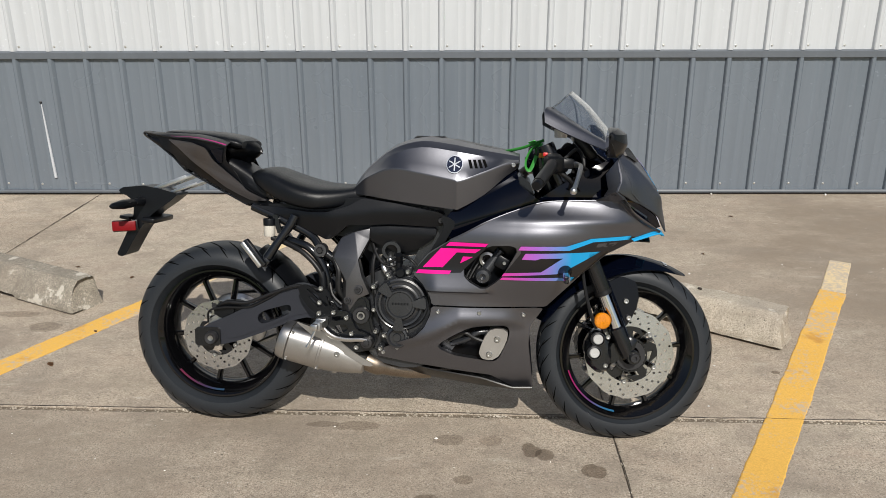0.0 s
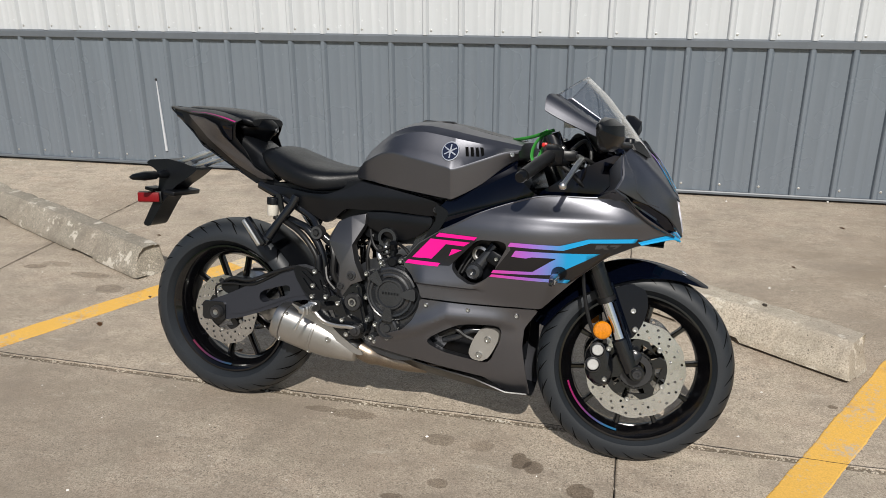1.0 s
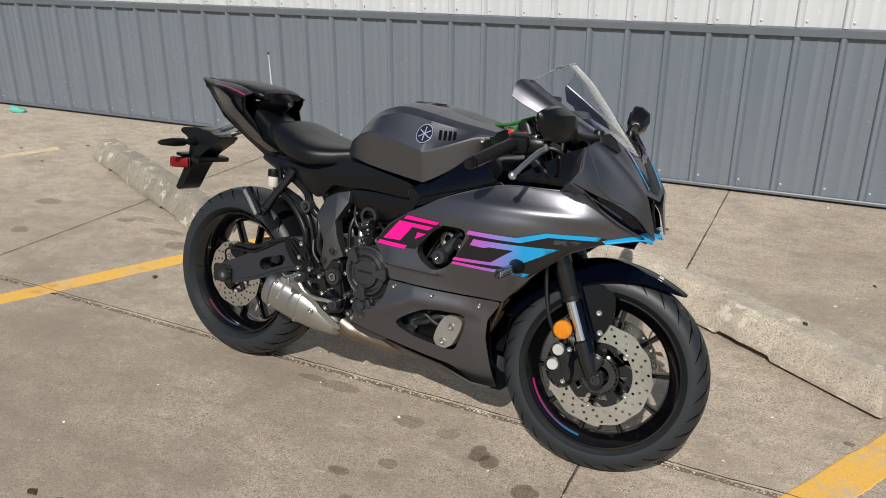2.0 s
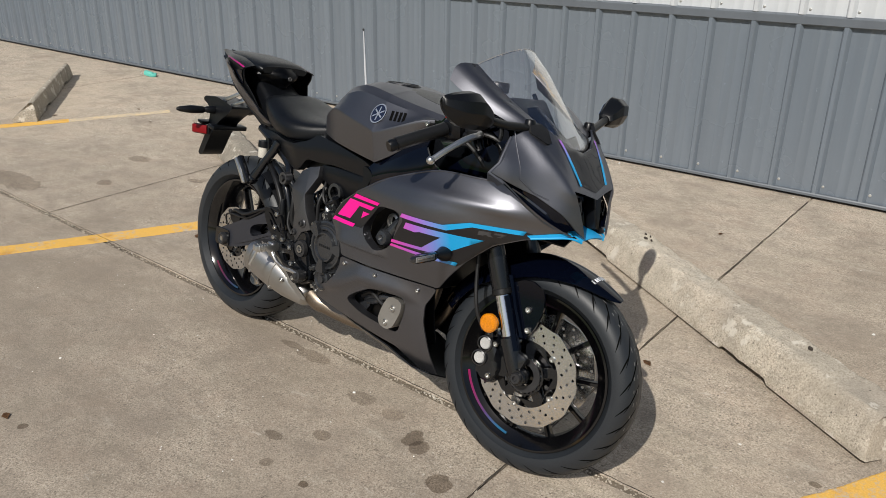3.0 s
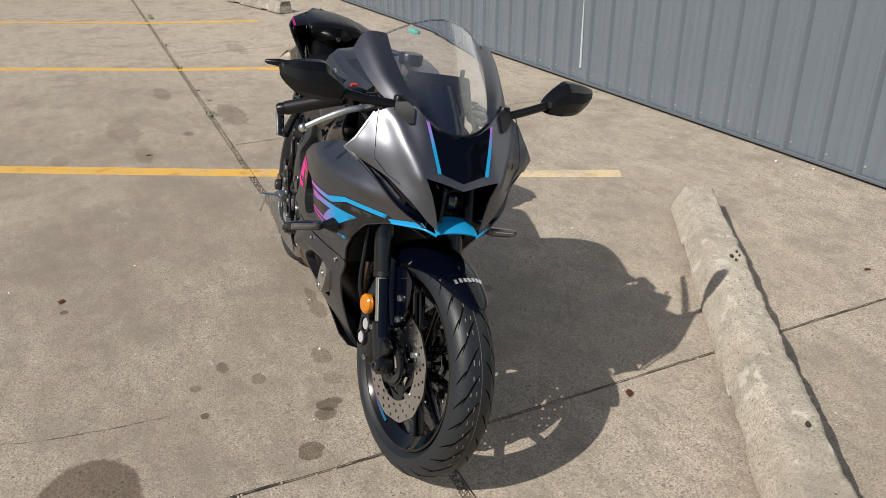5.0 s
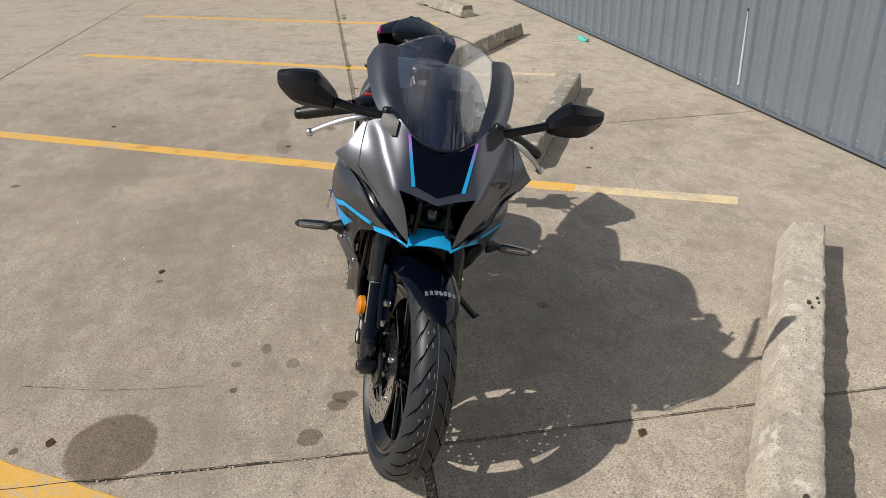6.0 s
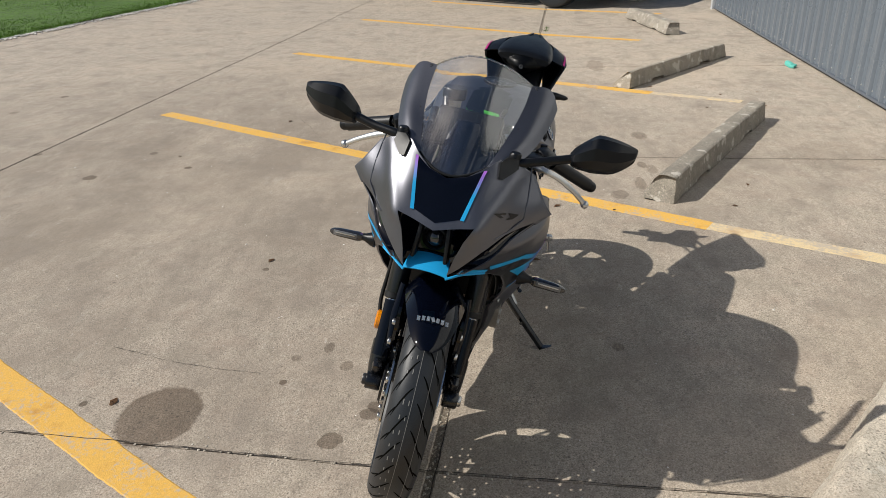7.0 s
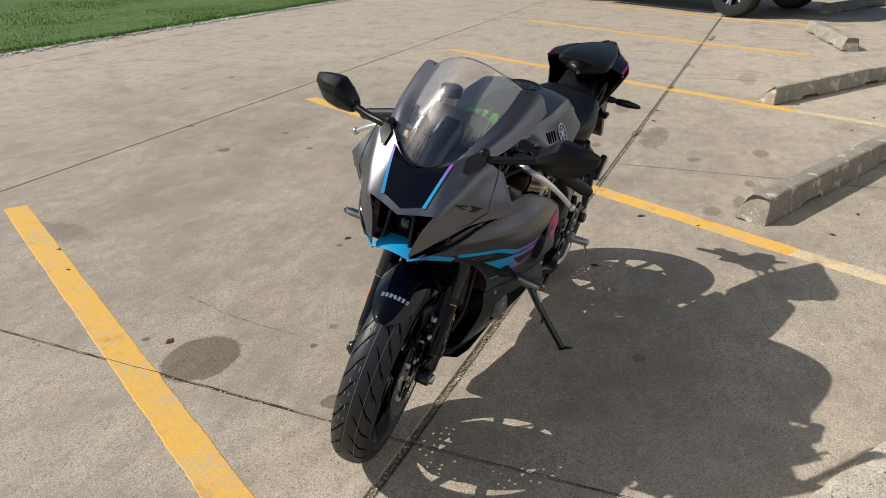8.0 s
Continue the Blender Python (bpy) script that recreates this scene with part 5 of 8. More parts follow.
# sliders seen in the upper vents, and the crash-bung plate in the lower ones
for s in (-1, 1):
    duct = part("frame_slider", turned([(0.012, s * 0.17), (0.022, s * 0.172), (0.026, s * 0.178), (0.026, s * 0.19), (0.020, s * 0.20), (0.010, s * 0.202), (0.0001, s * 0.196)], 24, (0.901, 0, 0.563)), M_ENGINE, bike, "black round boss inside the upper vent")
    part("slider_arm", tube([(0.903, s * 0.172, 0.568), (0.953, s * 0.158, 0.640)], [0.019, 0.016], 14), M_ENGINE, duct)
    part("slider_bolt", bolt_bm((0.966, s * 0.190, 0.606), 0.006, (0, s, 0)), M_BOLT, duct)
    part("wiring_plug", block((0.040, 0.030, 0.038), (0.958, s * 0.172, 0.606), (0, 28, 0), 0.005), M_SATIN, duct, "black wiring plug")
    part("slider_collar", turned([(0.016, s * 0.160), (0.024, s * 0.162), (0.024, s * 0.172), (0.016, s * 0.174)], 24, (0.912, 0, 0.612)), M_ALU, duct)
    for q in range(3):
        part("vent_wire", tube(spline([(0.845 + 0.012 * q, s * 0.165, 0.545 + 0.004 * q), (0.858 + 0.012 * q, s * 0.160, 0.575), (0.880 + 0.012 * q, s * 0.150, 0.615)], 4), 0.0045, 7), M_HOSE, duct)
    block_bm = plate(rounded([(0.893, 0.300), (0.915, 0.287), (0.948, 0.292), (0.966, 0.320), (0.984, 0.366), (0.980, 0.390), (0.932, 0.392), (0.914, 0.372), (0.895, 0.326)], 0.012), s * 0.165, s * 0.12, bevel=0.007)
    cover = part("side_cover", block_bm, M_DULLALU, bike, "dull aluminium cover plate in the lower vent")
    for q in ((0.950, 0.358), (0.926, 0.308)):
        part("cover_bolt", bolt_bm((q[0], s * 0.165, q[1]), 0.010, (0, s, 0), 0.006), M_BOLT, cover)
    part("vent_pipe", tube(spline([(0.80, s * 0.12, 0.325), (0.85, s * 0.135, 0.345), (0.885, s * 0.14, 0.37), (0.925, s * 0.13, 0.375)], 5), 0.010, 12), M_ENGINE, bike)
    part("vent_hose", tube(spline([(0.79, s * 0.14, 0.345), (0.84, s * 0.15, 0.372), (0.88, s * 0.145, 0.352), (0.93, s * 0.14, 0.335)], 5), 0.007, 8), M_HOSE, bike)

# -- nose --
NY = (0.0, 0.05, 0.09, 0.13, 0.17, 0.21, 0.25)
NZ = (0.66, 0.70, 0.76, 0.81, 0.86, 0.91, 0.96)
nose_x = grid_value(NY, NZ, [
    (1.470, 1.462, 1.446, 1.410, 1.350, 1.262, 1.15),
    (1.470, 1.460, 1.440, 1.410, 1.354, 1.270, 1.16),
    (1.458, 1.450, 1.436, 1.406, 1.354, 1.285, 1.20),
    (1.436, 1.434, 1.428, 1.394, 1.355, 1.322, 1.280),
    (1.406, 1.404, 1.402, 1.377, 1.345, 1.318, 1.285),
    (1.374, 1.372, 1.366, 1.345, 1.316, 1.288, 1.260),
    (1.335, 1.335, 1.330, 1.310, 1.285, 1.258, 1.225)])


nose_base = nose_x


def nose_x(y, z):
    """The nose with the raised ridge that runs from the mirror foot to the lamp's corner."""
    return nose_base(y, z) + 0.009 * (1 - soft(y, 0.10, 0.20)) + 0.009 * math.exp(-((y - 0.128 - 0.433 * (z - 0.87)) / 0.019) ** 2) * soft(z, 0.78, 0.82) * (1 - soft(z, 0.925, 0.955))


def on_nose(y, z, d):
    return (nose_x(abs(y), z) - d, y, z)


half = [(0.0, 0.900), (-0.045, 0.912), (-0.080, 0.935), (-0.105, 0.955), (-0.145, 0.952), (-0.185, 0.925), (-0.225, 0.862), (-0.243, 0.838), (-0.212, 0.820), (-0.156, 0.794), (-0.113, 0.758), (-0.074, 0.719), (-0.052, 0.702),
        (-0.060, 0.740), (-0.072, 0.780), (-0.090, 0.818), (-0.045, 0.808)]
outline = half + [(0.0, 0.796)] + [(-y, z) for y, z in half[:0:-1]]
nose = part("nose_cowl", panel(outline, on_nose, 0.005, (), 0.008), M_GREY, bike, "matt gunmetal nose cowl", 30)


def nose_film(name, poly, mat, lift, sides=(1, -1), label=""):
    for s in sides:
        part(name, panel([(s * y, z) for y, z in poly], lambda u, v, d: (nose_x(abs(u), v) + lift - d, u, v), 0.0004, (), 0.012), mat, nose, label, 60)


nose_film("centre_panel", [(-0.078, 0.930), (-0.045, 0.913), (0.0, 0.902), (0.045, 0.913), (0.078, 0.930), (0.055, 0.830), (0.0, 0.812), (-0.055, 0.830)], M_GLOSS, 0.0015, (1,), "gloss black centre panel below the screen")
nose_film("nose_stripe", [(0.084, 0.932), (0.077, 0.930), (0.054, 0.829), (0.063, 0.829)], M_NOSESTRIPE, 0.003, label="thin stripe fading from violet to blue")
nose_film("model_mark", [(-0.176, 0.842), (-0.152, 0.848), (-0.158, 0.838), (-0.150, 0.832), (-0.164, 0.832)], M_BLACKDECAL, 0.002, (-1,))
nose_film("model_mark", [(-0.148, 0.848), (-0.122, 0.852), (-0.138, 0.838), (-0.145, 0.838), (-0.136, 0.846), (-0.147, 0.844)], M_BLACKDECAL, 0.002, (-1,))
inner = [(-0.115, 0.81), (-0.09, 0.83), (0.09, 0.83), (0.115, 0.81), (0.100, 0.725), (0.06, 0.682), (-0.06, 0.682), (-0.100, 0.725)]
lamp = part("headlight", panel(inner, lambda u, v, d: (nose_x(abs(u), v) - 0.028 - 0.055 * max(0, 1 - (abs(u) / 0.075) ** 4) - d, u, v), 0.004, (), 0.02), M_GLOSS, bike, "recessed black lamp housing under the nose")
part("lamp_lens", ball((0.022, 0.024, 0.024), (1.392, 0, 0.755), u=24, v=16), M_LENS, lamp, "dark projector lens")
part("lens_ring", turned([(0.025, -0.004), (0.030, 0.0), (0.030, 0.01), (0.025, 0.012)], 28, (1.393, 0, 0.755), "X"), M_SATIN, lamp)
for s in (-1, 1):
    part("lamp_fin", block((0.035, 0.010, 0.085), (1.418, s * 0.036, 0.752), (s * 5, -12, 0), 0.004), M_SATIN, lamp)
NOSE_EDGE = [(0.243, 0.838), (0.231, 0.827), (0.215, 0.816), (0.172, 0.775), (0.135, 0.735), (0.085, 0.706)]
NOSE_LIP = [(0.243, 0.838), (0.228, 0.829), (0.212, 0.820), (0.156, 0.794), (0.113, 0.758), (0.074, 0.719)]
CHEEK_TOP = [(1.235, 0.8035), (1.275, 0.8035), (1.303, 0.801), (1.340, 0.766), (1.390, 0.728), (1.446, 0.704)]
for s in (-1, 1):
    upper = [Vector(p) for p in spline([on_nose(s * y, z, 0.008) for y, z in NOSE_LIP], 6)]
    front = [Vector(p) for p in spline([on_nose(s * y, z, 0.004) for y, z in NOSE_EDGE], 6)]
    rear = [Vector(p) for p in spline([(x, s * (side_width(x, z) - 0.001), z) for x, z in CHEEK_TOP], 6)]
    cheek = [[r.lerp(q, t) + Vector((0, s * 0.006 * math.sin(math.pi * t), 0)) for t in np.linspace(0, 1, 7)] for r, q in zip(rear, front)]
    part("cheek_panel", shell(cheek, 0.003), M_GREY, nose, "matt gunmetal cheek behind the nose")
    slit = [[q.lerp(f, t) - Vector((0.014 * math.sin(math.pi * min(1, max(0, t))) + 0.002, 0, 0)) for t in (-0.1, 0.0, 0.25, 0.5, 0.75, 1.0)] for q, f in list(zip(upper, front))[5:]]
    part("light_slit", shell(slit, 0.002), M_GLOSS, nose, "narrow gloss black light slit")
    strip = [[q.lerp(f, t) - Vector((0.010, 0, 0)) for t in (0.40, 0.58)] for q, f in list(zip(upper, front))[len(front) // 2:-7]]
    part("position_light", shell(strip, 0.002), M_LENS, nose, "smoky position light strip")
for s in (-1, 1):
    line = [(0.176, 0.944), (0.182, 0.915), (0.185, 0.890), (0.187, 0.860), (0.188, 0.830), (0.160, 0.800), (0.137, 0.789)]
    part("nose_seam", tube([on_nose(s * y, z, -0.0006) for y, z in line], 0.0016, 6), M_GREY, nose, "raised edge of the nose panel")
shelf = [[(x, u * w, z + 0.006 * (1 - u * u)) for u in np.linspace(-1, 1, 9)] for x, w, z in ((1.405, 0.046, 0.712), (1.43, 0.050, 0.706), (1.455, 0.052, 0.698), (1.462, 0.053, 0.692), (1.455, 0.052, 0.687))]
part("chin", shell(shelf, 0.004), M_BLUE, nose, "sky blue chin piece", 60)
rim = [(1.462, -0.05, 0.689), (1.452, -0.068, 0.696)] + [(x, -side_width(x, z) - 0.001, z) for x, z in ((1.435, 0.697), (1.40, 0.689), (1.36, 0.679))]
both("chin_edge", tube(spline(rim, 5), 0.003, 8), M_BLUE, nose)

# -- screen, its side wings and the cockpit --
SCREEN_MID = [(1.378, 0, 0.905), (1.330, 0, 0.962), (1.275, 0, 1.028), (1.220, 0, 1.090), (1.163, 0, 1.137)]
SCREEN_EDGE = [(1.342, 0.080, 0.932), (1.285, 0.098, 0.966), (1.225, 0.112, 1.001), (1.160, 0.122, 1.041), (1.098, 0.124, 1.080)]


def screen_point(u, v):
    k = v * 4
    a = Vector(SCREEN_MID[min(int(k), 3)]).lerp(Vector(SCREEN_MID[min(int(k), 3) + 1]), k - min(int(k), 3))
    b = Vector(SCREEN_EDGE[min(int(k), 3)]).lerp(Vector(SCREEN_EDGE[min(int(k), 3) + 1]), k - min(int(k), 3))
    w = abs(u)
    return (a.x + (b.x - a.x) * w ** 1.9, math.copysign(b.y * w, u), a.z + (b.z - a.z) * w ** 1.9)


screen = part("windscreen", shell([[screen_point(-1 + i / 10, j / 14) for i in range(21)] for j in range(15)], 0.003), M_CLEAR, bike, "clear polycarbonate windscreen", 60)
screen.visible_shadow = False
edge = [screen_point(-1 + i / 10, 1.0) for i in range(21)]
part("screen_edge", tube(edge, 0.0022, 6), M_CLEAR, screen).visible_shadow = False
part("screen_seal", tube([screen_point(-1 + i / 10, 0.0) for i in range(21)], 0.003, 6), M_HOSE, screen)
WING = [[(1.342, -0.078, 0.930), (1.325, -0.112, 0.946), (1.295, -0.146, 0.944)], [(1.285, -0.096, 0.968), (1.260, -0.141, 0.984), (1.235, -0.168, 0.964)], [(1.225, -0.110, 1.003), (1.197, -0.160, 1.014), (1.170, -0.184, 0.990)],
        [(1.160, -0.120, 1.043), (1.131, -0.171, 1.049), (1.110, -0.194, 1.016)], [(1.098, -0.122, 1.082), (1.071, -0.173, 1.081), (1.075, -0.196, 1.034)]]
wing_rows = []
for r in spline([sum(q, ()) for q in WING], 4):
    wing_rows.append(chaikin([r[0:3], r[3:6], r[6:9]], 2))
for w in both("screen_wing", shell(wing_rows, 0.004), M_GREY, label="matt gunmetal panel beside the windscreen"):
    s = -1 if w.name == "screen_wing" else 1
    for p in ((1.220, 0.122, 0.997), (1.095, 0.135, 1.073)):
        part("wing_bolt", bolt_bm((p[0], s * p[1], p[2]), 0.006, (0.5, s * 0.45, 0.72), 0.006), M_DARKBOLT, w)
for s in (-1, 1):
    # mirror
    up = 0.020 if s > 0 else 0.0
    head = []
    for k, (f, yy, z0, z1, x0, x1) in enumerate([(0, 0.255, 0.950, 0.968, 1.258, 1.276), (1, 0.266, 0.939, 0.985, 1.254, 1.298), (2, 0.300, 0.936, 1.016, 1.250, 1.304), (3, 0.318, 0.936, 1.022, 1.248, 1.303), (4, 0.360, 0.943, 1.018, 1.246, 1.290), (5, 0.396, 0.970, 1.009, 1.244, 1.264), (6, 0.403, 0.990, 1.003, 1.243, 1.252)]):
        z0, z1 = z0 + up, z1 + up
        zm = (z0 + z1) / 2
        ring = [(x0, z0 + 0.004), (x0, zm), (x0, z1 - 0.004), (x0 + 0.006, z1), ((x0 + x1) / 2, z1 - 0.002), (x1 - 0.003, zm + (z1 - zm) * 0.55), (x1, zm - 0.004), (x1 - 0.010, zm - (zm - z0) * 0.7), ((x0 + x1) / 2, z0), (x0 + 0.006, z0)]
        head.append(sum([(x, s * yy, z) for x, z in ring], ()))
    head = [[tuple(q[i:i + 3]) for i in range(0, len(q), 3)] for q in spline(head, 4)]
    mirror = part("mirror", loft(head), M_SATIN, bike, "black mirror on a short arm", 22)
    glass_o = [(-0.395, 0.985), (-0.385, 1.003), (-0.325, 1.015), (-0.285, 0.998), (-0.268, 0.97), (-0.29, 0.942), (-0.355, 0.948), (-0.385, 0.965)]
    part("mirror_glass", panel([(s * -u, v) for u, v in glass_o], lambda u, v, d: (1.2445 + 0.02 * (0.4 - abs(u)) + d, u, v + up), 0.002, (), 0.03), M_MIRROR, mirror)
    arm = spline([(1.306, s * 0.132, 0.944), (1.303, s * 0.155, 0.950), (1.290, s * 0.21, 0.952 + 0.6 * up), (1.276, s * 0.272, 0.962 + up)], 5)
    part("mirror_arm", tube(arm, [0.015] * 3 + [0.0105] * (len(arm) - 3), 12), M_SATIN, mirror)
    foot_bm = panel([(s * -0.108, 0.952), (s * -0.112, 0.922), (s * -0.124, 0.920), (s * -0.150, 0.940), (s * -0.146, 0.958), (s * -0.122, 0.964)], lambda u, v, d: (nose_x(abs(u), v) + 0.008 - d, u, v), 0.012, (), 0.02)
    part("mirror_foot", foot_bm, M_HOSE, mirror)
    part("mirror_pivot", turned([(0.0001, 0.012), (0.011, 0.011), (0.014, 0.007), (0.014, -0.012)], 20, (1.305, s * 0.135, 0.960), "Z"), M_SATIN, mirror)
    # turn signal
    base = Vector((1.150, s * side_width(1.150, 0.588), 0.588))
    sig = part("turn_signal", tube([base, base + Vector((0, s * 0.012, 0)), base + Vector((0, s * 0.03, 0)), base + Vector((0, s * 0.038, 0))], [0.022, 0.020, 0.011, 0.010], 16), M_SATIN, bike, "slim clear turn signal on a rubber stalk")
    rings = []
    for f, a, b in ((0, 0.006, 0.007), (0.10, 0.009, 0.011), (0.16, 0.010, 0.0125), (0.75, 0.009, 0.0115), (0.92, 0.007, 0.009), (1, 0.003, 0.004)):
        c = base + Vector((0.0, s * (0.034 + 0.098 * f), -0.002 - 0.004 * f))
        rings.append([c + Vector((a * math.copysign(abs(math.cos(t)) ** 0.5, math.cos(t)), 0, b * math.copysign(abs(math.sin(t)) ** 0.5, math.sin(t)))) for t in np.linspace(0, 2 * math.pi, 25)[:-1]])
    part("signal_body", loft(rings), M_LENS, sig)
    part("signal_lens", block((0.004, 0.068, 0.015), base + Vector((0.0088, s * 0.086, -0.003)), (s * -2, 0, 0), 0.002), M_SMOKE, sig, "smoky clear lens")
    part("signal_bar", block((0.003, 0.056, 0.0035), base + Vector((0.0105, s * 0.086, -0.001)), (s * -2, 0, 0), 0.001), M_ALU, sig)

dash = part("instrument_cluster", block((0.035, 0.165, 0.10), (1.205, 0, 0.965), (0, -38, 0), 0.012), M_SATIN, bike, "black instrument cluster behind the screen")
part("display", block((0.003, 0.13, 0.066), (1.189, 0, 0.953), (0, -38, 0), 0.001), M_LENS, dash)
cowl_rows = [[(1.36 - 0.5 * f - 0.12 * u * u, 0.075 * u * (1 + 0.4 * f), 0.905 + 0.33 * f - 0.05 * u * u) for u in np.linspace(-1, 1, 9)] for f in (0, 0.1, 0.2, 0.27)]
part("cockpit_cowl", shell(cowl_rows, 0.004), M_GLOSS, bike, "black cowl inside the screen")
both("cockpit_side", panel([(1.02, 0.77), (1.08, 0.80), (1.32, 0.806), (1.315, 0.85), (1.285, 0.93), (1.22, 0.90), (1.12, 0.84)], lambda u, v, d: (u, -(0.150 + 0.16 * (0.82 - v) - 2.2 * (v - 0.86) ** 2 - 0.5 * (u - 1.16) ** 2 - d), v), 0.004, (), 0.02), M_GLOSS)
edge_pts = [on_nose(-y, z, 0.003) for y, z in ((0.185, 0.925), (0.225, 0.862), (0.243, 0.838), (0.215, 0.816))]
flank_rows = [edge_pts] + [[(p[0] - k * 0.010, p[1] + k * dy, p[2] - k * dz) for p, dy, dz in zip(edge_pts, (0.004, 0.010, 0.012, 0.006), (0.014, 0.008, 0.005, 0.004))] for k in (1, 2, 3)]
both("nose_flank", shell(flank_rows, 0.004), M_GREY)
stay = part("screen_stay", tube(spline([(1.33, -0.07, 0.88), (1.25, -0.075, 0.93), (1.20, -0.06, 0.97), (1.15, -0.075, 1.02)], 4), 0.006, 8), M_FRAME, bike)
part("screen_stay", tube(spline([(1.33, 0.07, 0.88), (1.25, 0.075, 0.93), (1.20, 0.06, 0.97), (1.15, 0.075, 1.02)], 4), 0.006, 8), M_FRAME, bike)

# -- tank --
TANK = [  # x, top, upper crease (y, z), main crease (y, z), lower edge (y, z)
    (0.468, 0.826, 0.050, 0.820, 0.080, 0.810, 0.085, 0.800), (0.495, 0.862, 0.080, 0.850, 0.108, 0.832, 0.105, 0.799), (0.530, 0.898, 0.104, 0.882, 0.138, 0.855, 0.130, 0.797),
    (0.610, 0.958, 0.134, 0.936, 0.176, 0.886, 0.158, 0.788), (0.700, 0.984, 0.148, 0.960, 0.194, 0.876, 0.172, 0.778), (0.800, 0.975, 0.152, 0.950, 0.203, 0.858, 0.182, 0.768),
    (0.825, 0.970, 0.152, 0.946, 0.203, 0.854, 0.182, 0.770), (0.900, 0.955, 0.142, 0.935, 0.188, 0.882, 0.168, 0.815), (0.960, 0.944, 0.130, 0.928, 0.168, 0.906, 0.150, 0.868), (1.000, 0.936, 0.118, 0.922, 0.150, 0.914, 0.128, 0.896)]


def tank_ring(row):
    x, top, yu, zu, ym, zm, yb, zb = row
    side = [(0, top + 0.002), (yu * 0.55, top + 0.001), (yu * 0.92, (top + zu) / 2 + 0.001), (yu, zu), (yu * 1.06, zu - 0.006), (yu + (ym - yu) * 0.33, zu + (zm - zu) * 0.33), (yu + (ym - yu) * 0.66, zu + (zm - zu) * 0.66), (ym * 0.996, zm + 0.004), (ym, zm), (ym * 0.996, zm - 0.004), ((ym + yb) / 2, (zm + zb) / 2), (yb, zb)]
    side = [(float(y), float(z)) for y, z in side]
    right = [(x, -y, z) for y, z in side]
    return [(x, y, z) for y, z in side[:0:-1]] + right


tank = part("fuel_tank", loft([tank_ring(r) for r in spline(TANK, 4)]), M_GREY, bike, "matt gunmetal fuel tank with sharp creases", 24)
part("tank_spine", shell([[(x, u * w, z + 0.004 - 0.004 * abs(u)) for u in (-1, -0.6, 0, 0.6, 1)] for x, w, z in ((0.62, 0.045, 0.958), (0.70, 0.056, 0.983), (0.80, 0.058, 0.976), (0.90, 0.058, 0.957), (0.985, 0.052, 0.940))], 0.003), M_SATIN, tank, "black ribbed strip along the tank top")
cap = part("fuel_cap", turned([(0.0001, 0.006), (0.018, 0.006), (0.020, 0.004), (0.048, 0.005), (0.054, 0.003), (0.056, -0.004)], 40, (0.710, 0, 0.9815), "Z"), M_SATIN, tank, "round black filler cap")
part("cap_ring", turned([(0.046, 0.007), (0.0485, 0.007), (0.0485, 0.003), (0.046, 0.003)], 40, (0.710, 0, 0.9815), "Z"), M_DARKALU, cap)


def tank_side(x, z):
    """Width of the tank's upper flank."""
    row = TANK[0]
    for a, b in zip(TANK, TANK[1:]):
        if a[0] <= x <= b[0]:
            f = (x - a[0]) / (b[0] - a[0])
            row = [p + (q - p) * f for p, q in zip(a, b)]
    _, top, yu, zu, ym, zm, yb, zb = row
    return yu + (ym - yu) * (zu - z) / (zu - zm)


for s in (-1, 1):
    c = (0.806, 0.905)

    def flank(u, v, d, s=s):
        return (u, s * (tank_side(u, v) + 0.003 - d), v)

    ring_out = [(c[0] + 0.0255 * math.cos(a), c[1] + 0.0275 * math.sin(a)) for a in np.linspace(0, 2 * math.pi, 33)[:-1]]
    ring_in = [(c[0] + 0.0232 * math.cos(a), c[1] + 0.0245 * math.sin(a)) for a in np.linspace(0, 2 * math.pi, 33)[:-1]]
    badge = part("tank_badge", panel(ring_out, flank, 0.003, (), 0.02), M_NAVY, tank, "round navy badge with silver rim")
    part("badge_rim", panel(ring_out, lambda u, v, d: flank(u, v, d - 0.0015), 0.0015, (ring_in,), 0.02), M_BADGE, badge)
    for k in range(3):
        a = k * math.pi / 3 + 0.52
        d0, n0 = Vector((math.cos(a), math.sin(a))), Vector((-math.sin(a), math.cos(a)))
        bar = [tuple(Vector(c) + d0 * p * 0.0195 + n0 * q * 0.0017) for p, q in ((-1, -1), (1, -1), (1, 1), (-1, 1))]
        part("badge_bar", panel(bar, lambda u, v, d: flank(u, v, d - 0.001), 0.001, (), 0.02), M_BADGE, badge)
    for k in range(4):
        x0, h = 0.846 + 0.0155 * k, 0.042 - 0.005 * k
        zc = 0.914 - 0.002 * k
        slot = [(x0 - 0.005, zc + h / 2), (x0 + 0.004, zc + h / 2), (x0 + 0.016, zc - h / 2), (x0 + 0.007, zc - h / 2)]
        part("tank_slot", panel(slot, lambda u, v, d: flank(u, v, d + 0.0018), 0.003, (), 0.01), M_GROOVE, tank)
    part("tank_bolt", bolt_bm((0.985, s * 0.158, 0.905), 0.007, (0, s, 0)), M_BOLT, tank)

